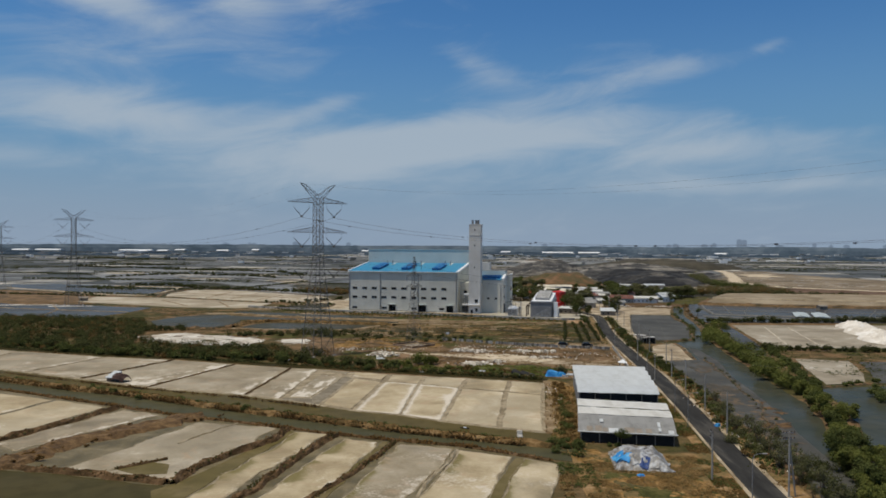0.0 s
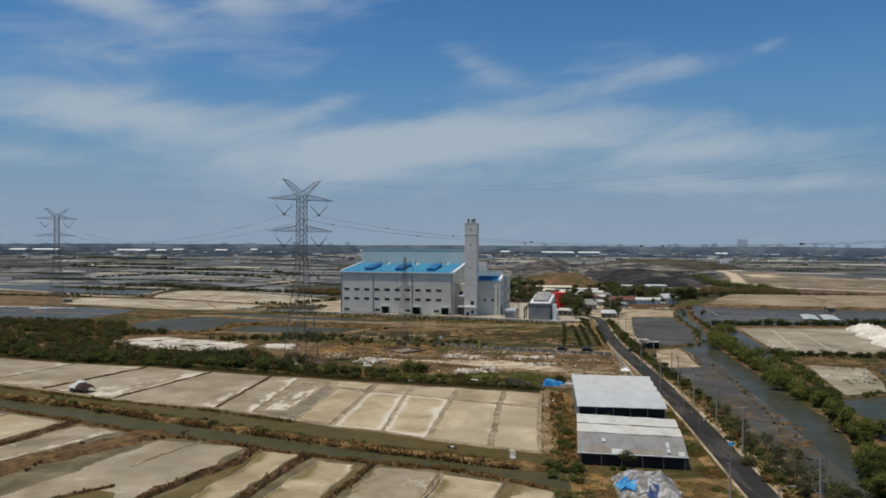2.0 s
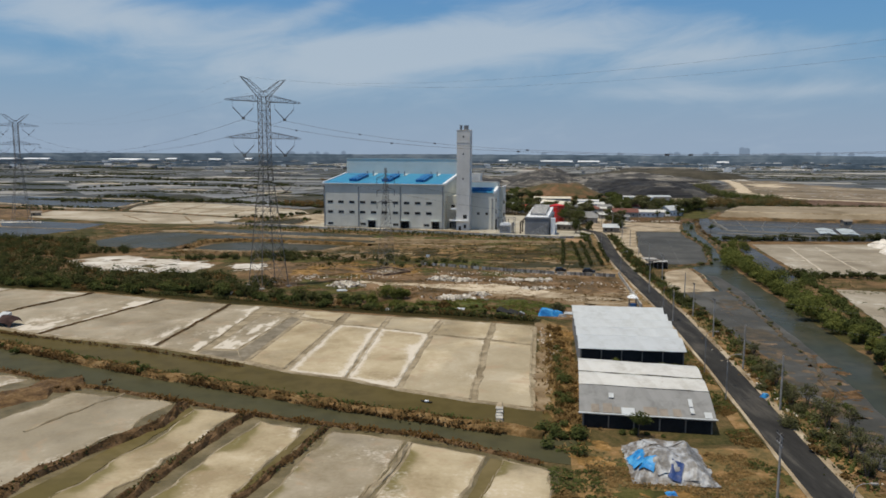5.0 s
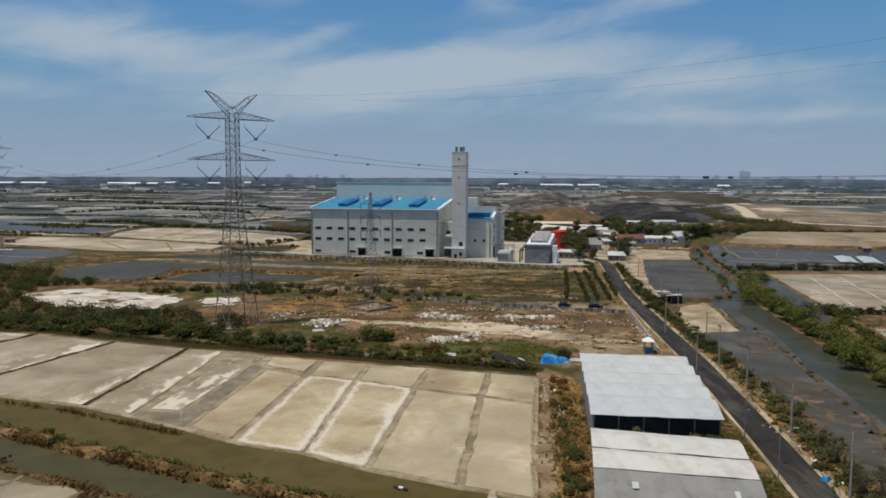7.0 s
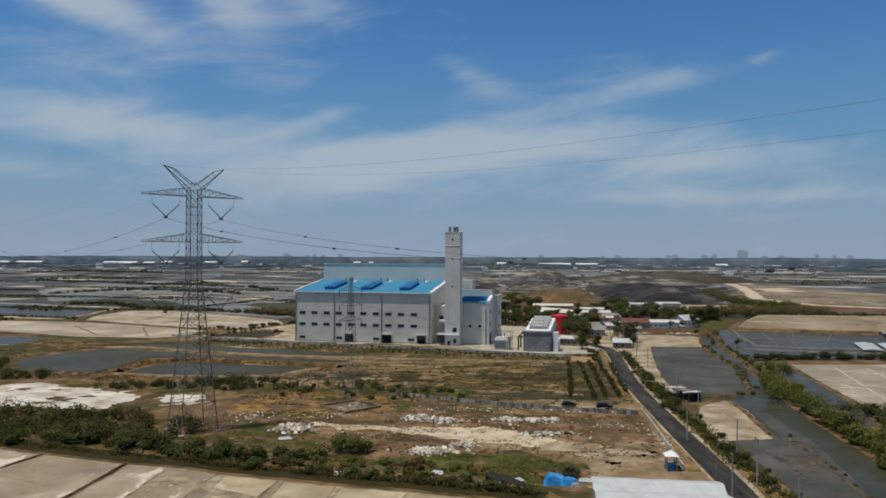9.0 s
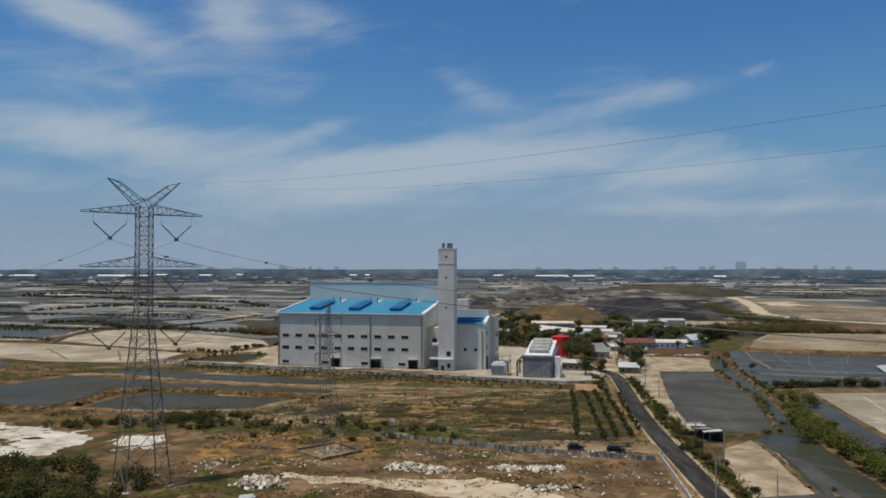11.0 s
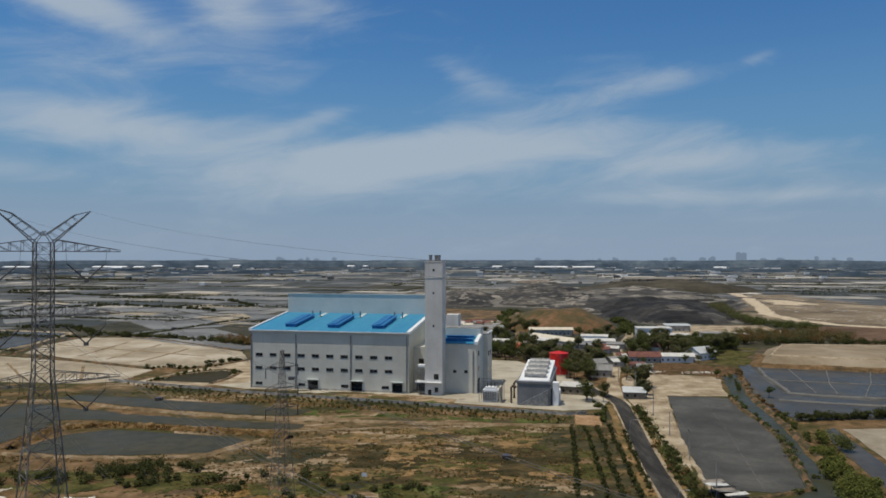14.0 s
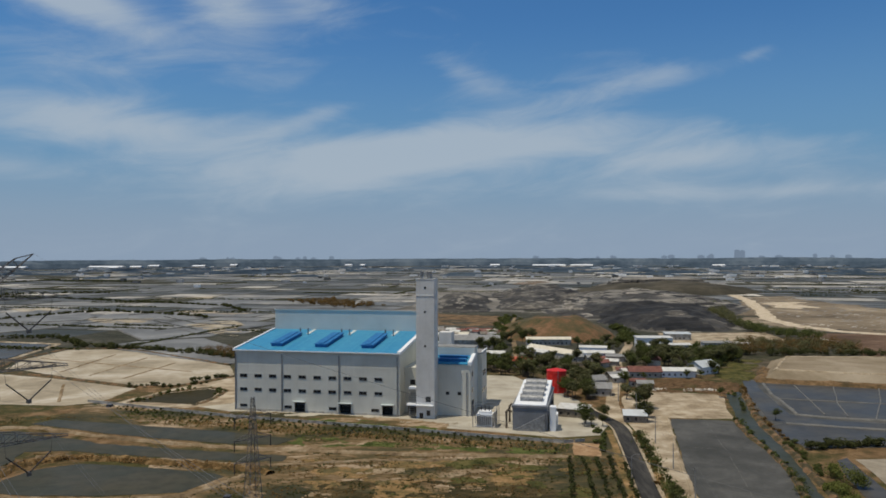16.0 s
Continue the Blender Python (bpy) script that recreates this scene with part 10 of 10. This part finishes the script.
def ragged_shelter():
    t = thing("shelter", "dark open shelter with a ragged sheet roof beside the road", "shelter", at=pose(84.2, 321, 0, 0, 0, -80))
    for x in (-7, -3.5, 0, 3.5, 7):
        for y in (-2.2, 2.2):
            part("post", boxes((x - 0.08, x + 0.08, y - 0.08, y + 0.08, 0, 2.7)), M_WOOD, t)
    for k in range(8):
        x = -7.4 + 1.85 * k
        bm = bmesh.new()
        box(bm, -0.95, 0.95, -2.9 - 0.5 * ((k * 7) % 3), 2.9 - 0.7 * ((k * 5) % 3), 0, 0.06, pose(x + 0.9, 0, 2.75 + 0.07 * (k % 3), 4.0 * math.sin(k * 2.3), 3.0 * math.cos(k * 3.1), 5.0 * math.sin(k * 4.7)))
        part("roof_sheet", bm, (M_STAINED, M_HOARD, M_WHITE_OLD, M_DARK)[k % 4], t)
    # near-black back wall carries the shade under the roof as its colour
    part("back_wall", boxes((-7, 7, 2.1, 2.18, 0, 2.5)), M_DARK, t)


ragged_shelter()


def field_hut():
    t = thing("field_hut", "small dark thatched hut with a white sheet roof", "hut", at=pose(-117.6, 211, 0.1, 0, 0, -20))
    bm = bmesh.new()
    rows = []
    for i in range(9):
        row = []
        for j in range(9):
            u, v = i / 4 - 1, j / 4 - 1
            z = 2.9 * max(0.0, 1 - (0.75 * abs(u)) ** 3 - (0.8 * abs(v)) ** 2.4) * (0.95 + 0.2 * noise.noise(Vector((u * 2, v * 2, 1))))
            row.append(bm.verts.new((0.9 + u * 2.8, v * 2.3, max(z, 0.0))))
        rows.append(row)
    for r, q in zip(rows, rows[1:]):
        for k in range(8):
            bm.faces.new((r[k], q[k], q[k + 1], r[k + 1]))
    bmesh.ops.recalc_face_normals(bm, faces=bm.faces)
    part("thatch", bm, M_MAROON, t, "dark maroon thatch")
    part("wall", boxes((-3.2, -1.6, -1.7, 1.7, 0, 1.5)), M_WOOD, t)
    bm = bmesh.new()
    prism(bm, [(-3.6, -2.1), (-0.6, -2.1), (-0.6, 2.1), (-3.6, 2.1)], 1.3, [1.45, 1.45, 3.0, 3.0])
    part("roof", bm, M_WHITE_ROOF, t, "white sheet half of the roof")


field_hut()
sheet("clay_patch", [(63, 421), (73, 419), (70, 402), (61, 404)], 0.14, M_ORANGE, "bare orange clay plot", "ground", 2, 0.8, kind="structure")
for x, y, rx, ry, h, k in ((221, 388, 10, 14, 2.6, 2.2), (211, 358, 10, 17, 3.0, 3.2), (202, 328, 10, 17, 2.8, 4.1)):
    hill("salt_heap", x, y, rx, ry, h, M_SALT_HEAP, "white heap of harvested salt", k, 30, 0.9)
for x, y in ((223.4, 458), (234.6, 455.2)):
    t = thing("low_shed", "long low shed with a white sheet roof", "shed", "low sheds by the pond", "", pose(x, y, 0, 0, 0, 68.6))
    part("wall", boxes((-16, 16, -4.0, 4.0, 0, 0.8)), M_HOARD, t)
    bm = bmesh.new()
    prism(bm, [(-16.6, -4.5), (16.6, -4.5), (16.6, 0), (-16.6, 0)], 0.8, [0.9, 0.9, 1.5, 1.5])
    prism(bm, [(-16.6, 0.01), (16.6, 0.01), (16.6, 4.5), (-16.6, 4.5)], 0.8, [1.5, 1.5, 0.9, 0.9])
    part("roof", bm, M_PALE_BLUE, t)
house("pond_hut", -298, 549, 25, 6, 4, 2.4, 1.0, M_STAINED, M_WOOD, "small dark hut on the earth strip")
house("pond_hut", 262, 508, 10, 6, 4, 2.6, 1.0, M_STAINED, M_WOOD, "small hut on the pond bank")
strip("sand_track", [(560, 1590), (528, 1460), (505, 1390), (470, 1240), (400, 1030), (362, 930), (356, 860), (372, 800), (430, 745), (520, 700), (640, 650)], -7, 9, 0.2, M_TRACK, "pale sand track beside the landfill", "track", 5.0, 9.0)
patch("pale_sand", [(500, 1390), (553, 1590), (590, 1560), (565, 1450), (530, 1340)], 0.24, M_WHITE_SOIL, "white sand spread at the head of the track", "ground", 4.0, 14, 60, -0.5, 45)
patch("pale_sand", [(440, 1085), (470, 1200), (520, 1180), (480, 1060)], 0.24, M_TRACK, "pale sand beside the track", "ground", 3.0, 14, 40, -0.2, 48)
patch("sand_clearing", [(484, 1340), (340, 985), (334, 915), (346, 835), (368, 792), (400, 765), (560, 740), (720, 900), (620, 980), (560, 1100), (580, 1337)], 0.14, M_TAN, "bare sandy clearing beside the landfill", "ground", 4.0, 18, 70, -0.75, 43)
sheet("brown_earth", [(322, 795), (374, 782), (520, 735), (500, 640), (430, 636), (300, 644), (331, 716)], 0.19, M_REDFIELD, "bare red-brown earth field", "ground", 6, 2.0, kind="structure")
sheet("depot_yard", [(186, 706), (222, 722), (292, 734), (300, 800), (270, 796), (205, 796)], 0.1, M_SAND, "pale depot yard", "ground", 6, 2.0, kind="structure")



POND_SHAPES = [[(-135, 366), (-176, 374), (-188, 400), (-182, 430), (-168, 444), (-156, 447), (-111, 425), (-36, 407), (-36, 394), (-60, 395), (-106, 405), (-119, 409), (-130, 408)],
               [(-125, 362), (-123, 390), (-106, 400), (-50, 384), (-60, 360)], [(-160, 454), (-150, 467), (-58, 439), (-37, 428), (-46, 415), (-89, 425), (-137, 443)],
               [(-388, 534), (-321, 513), (-216, 495), (-217, 447), (-229, 413), (-335, 449)]]


def tufts(name, poly, n, mat, label, seed, size=0.3, rise=0.45):
    """Small tufts of grass gathered in drifts."""
    rng = np.random.default_rng(seed)
    centres = []
    for x, y in scatter(poly, n * 3, rng):
        if any(inside((x, y), q) for q in POND_SHAPES):
            continue
        if noise.noise(Vector((x * 0.07, y * 0.13, seed))) + 0.5 * noise.noise(Vector((x * 0.3, y * 0.3, seed))) > 0.05:
            centres.append((x, y, rise * 0.5))
    foliage(name, centres, rng.uniform(0.25, rise * 1.4, len(centres)), 4, size, mat, label, "grass", "stuff", seed, 0.4, 1.6)


FIELD = [(-84, 400), (-60, 305), (20, 306), (66, 310), (76, 400), (60, 404), (-40, 412)]
tufts("field_grass", FIELD, 2600, M_LEAF_DARK, "dark grass drifts in the field", 101)
tufts("field_grass", FIELD, 2200, M_LEAF_DRY, "dry grass drifts in the field", 102)
tufts("strip_grass", [(-150, 496), (-76, 466), (8, 438), (62, 419), (60, 407), (0, 415), (-52, 427), (-118, 450)], 1600, M_LEAF, "green grass drifts on the planted strip", 103)
tufts("lot_grass", [(17, 70), (41, 70), (47, 124), (45, 129), (20, 131)], 4200, M_REED, "dry ochre grass on the lot", 104, 0.2, 0.35)
tufts("lot_grass", [(17, 70), (41, 70), (47, 124), (45, 129), (20, 131)], 600, M_LEAF_GREY, "green grass on the lot", 105, 0.2, 0.35)
tufts("lot_grass", [(-66, 262), (-60, 300), (60, 292), (58, 250), (30, 226), (-20, 236), (-36, 255)], 2400, M_LEAF_DRY, "dry weeds on the bare lot", 106, 0.24, 0.4)
tufts("lot_grass", [(-30, 240), (-10, 234), (26, 226), (34, 246), (-10, 252)], 1200, M_LEAF_BRIGHT, "fresh green weeds on the bare lot", 107, 0.24, 0.4)
tufts("bank_grass", [(-190, 440), (-150, 470), (-50, 436), (-40, 392), (-60, 358), (-125, 352), (-180, 366)], 2600, M_LEAF_DRY, "dry grass round the ponds", 108, 0.3, 0.45)
tufts("marsh_grass", [(-330, 480), (-170, 480), (-110, 350), (-170, 350), (-330, 420)], 2200, M_LEAF_DARK, "dark grass on the flats", 109, 0.32, 0.5)
VERGE_WEST = [(p[0] - 4.0, p[1]) for p in fine_line(ROAD[2:6])] + [(p[0] - 8.5, p[1]) for p in fine_line(ROAD[2:6])[::-1]]
tufts("verge_grass", VERGE_WEST, 1500, M_LEAF_DRY, "dry grass between sheds and road", 112, 0.22, 0.4)
tufts("verge_grass", VERGE_WEST, 1100, M_LEAF, "green weeds between sheds and road", 113, 0.22, 0.45)
tufts("lot_grass", [(10, 80), (18, 80), (22, 130), (15, 132)], 450, M_LEAF, "green weeds at the edge of the pans", 114, 0.24, 0.55)
tufts("lot_grass", [(10, 80), (18, 80), (22, 130), (15, 132)], 900, M_REED, "dry weeds at the edge of the pans", 115, 0.24, 0.5)
tufts("verge_grass", [(52, 90), (60, 90), (88, 400), (82, 400)], 900, M_LEAF_DRY, "dry grass on the road verge", 110, 0.2, 0.35)
tufts("verge_grass", [(130, 215), (118, 280), (160, 300), (290, 300), (290, 270)], 1500, M_LEAF, "green grass between salt beds", 111, 0.3, 0.45)
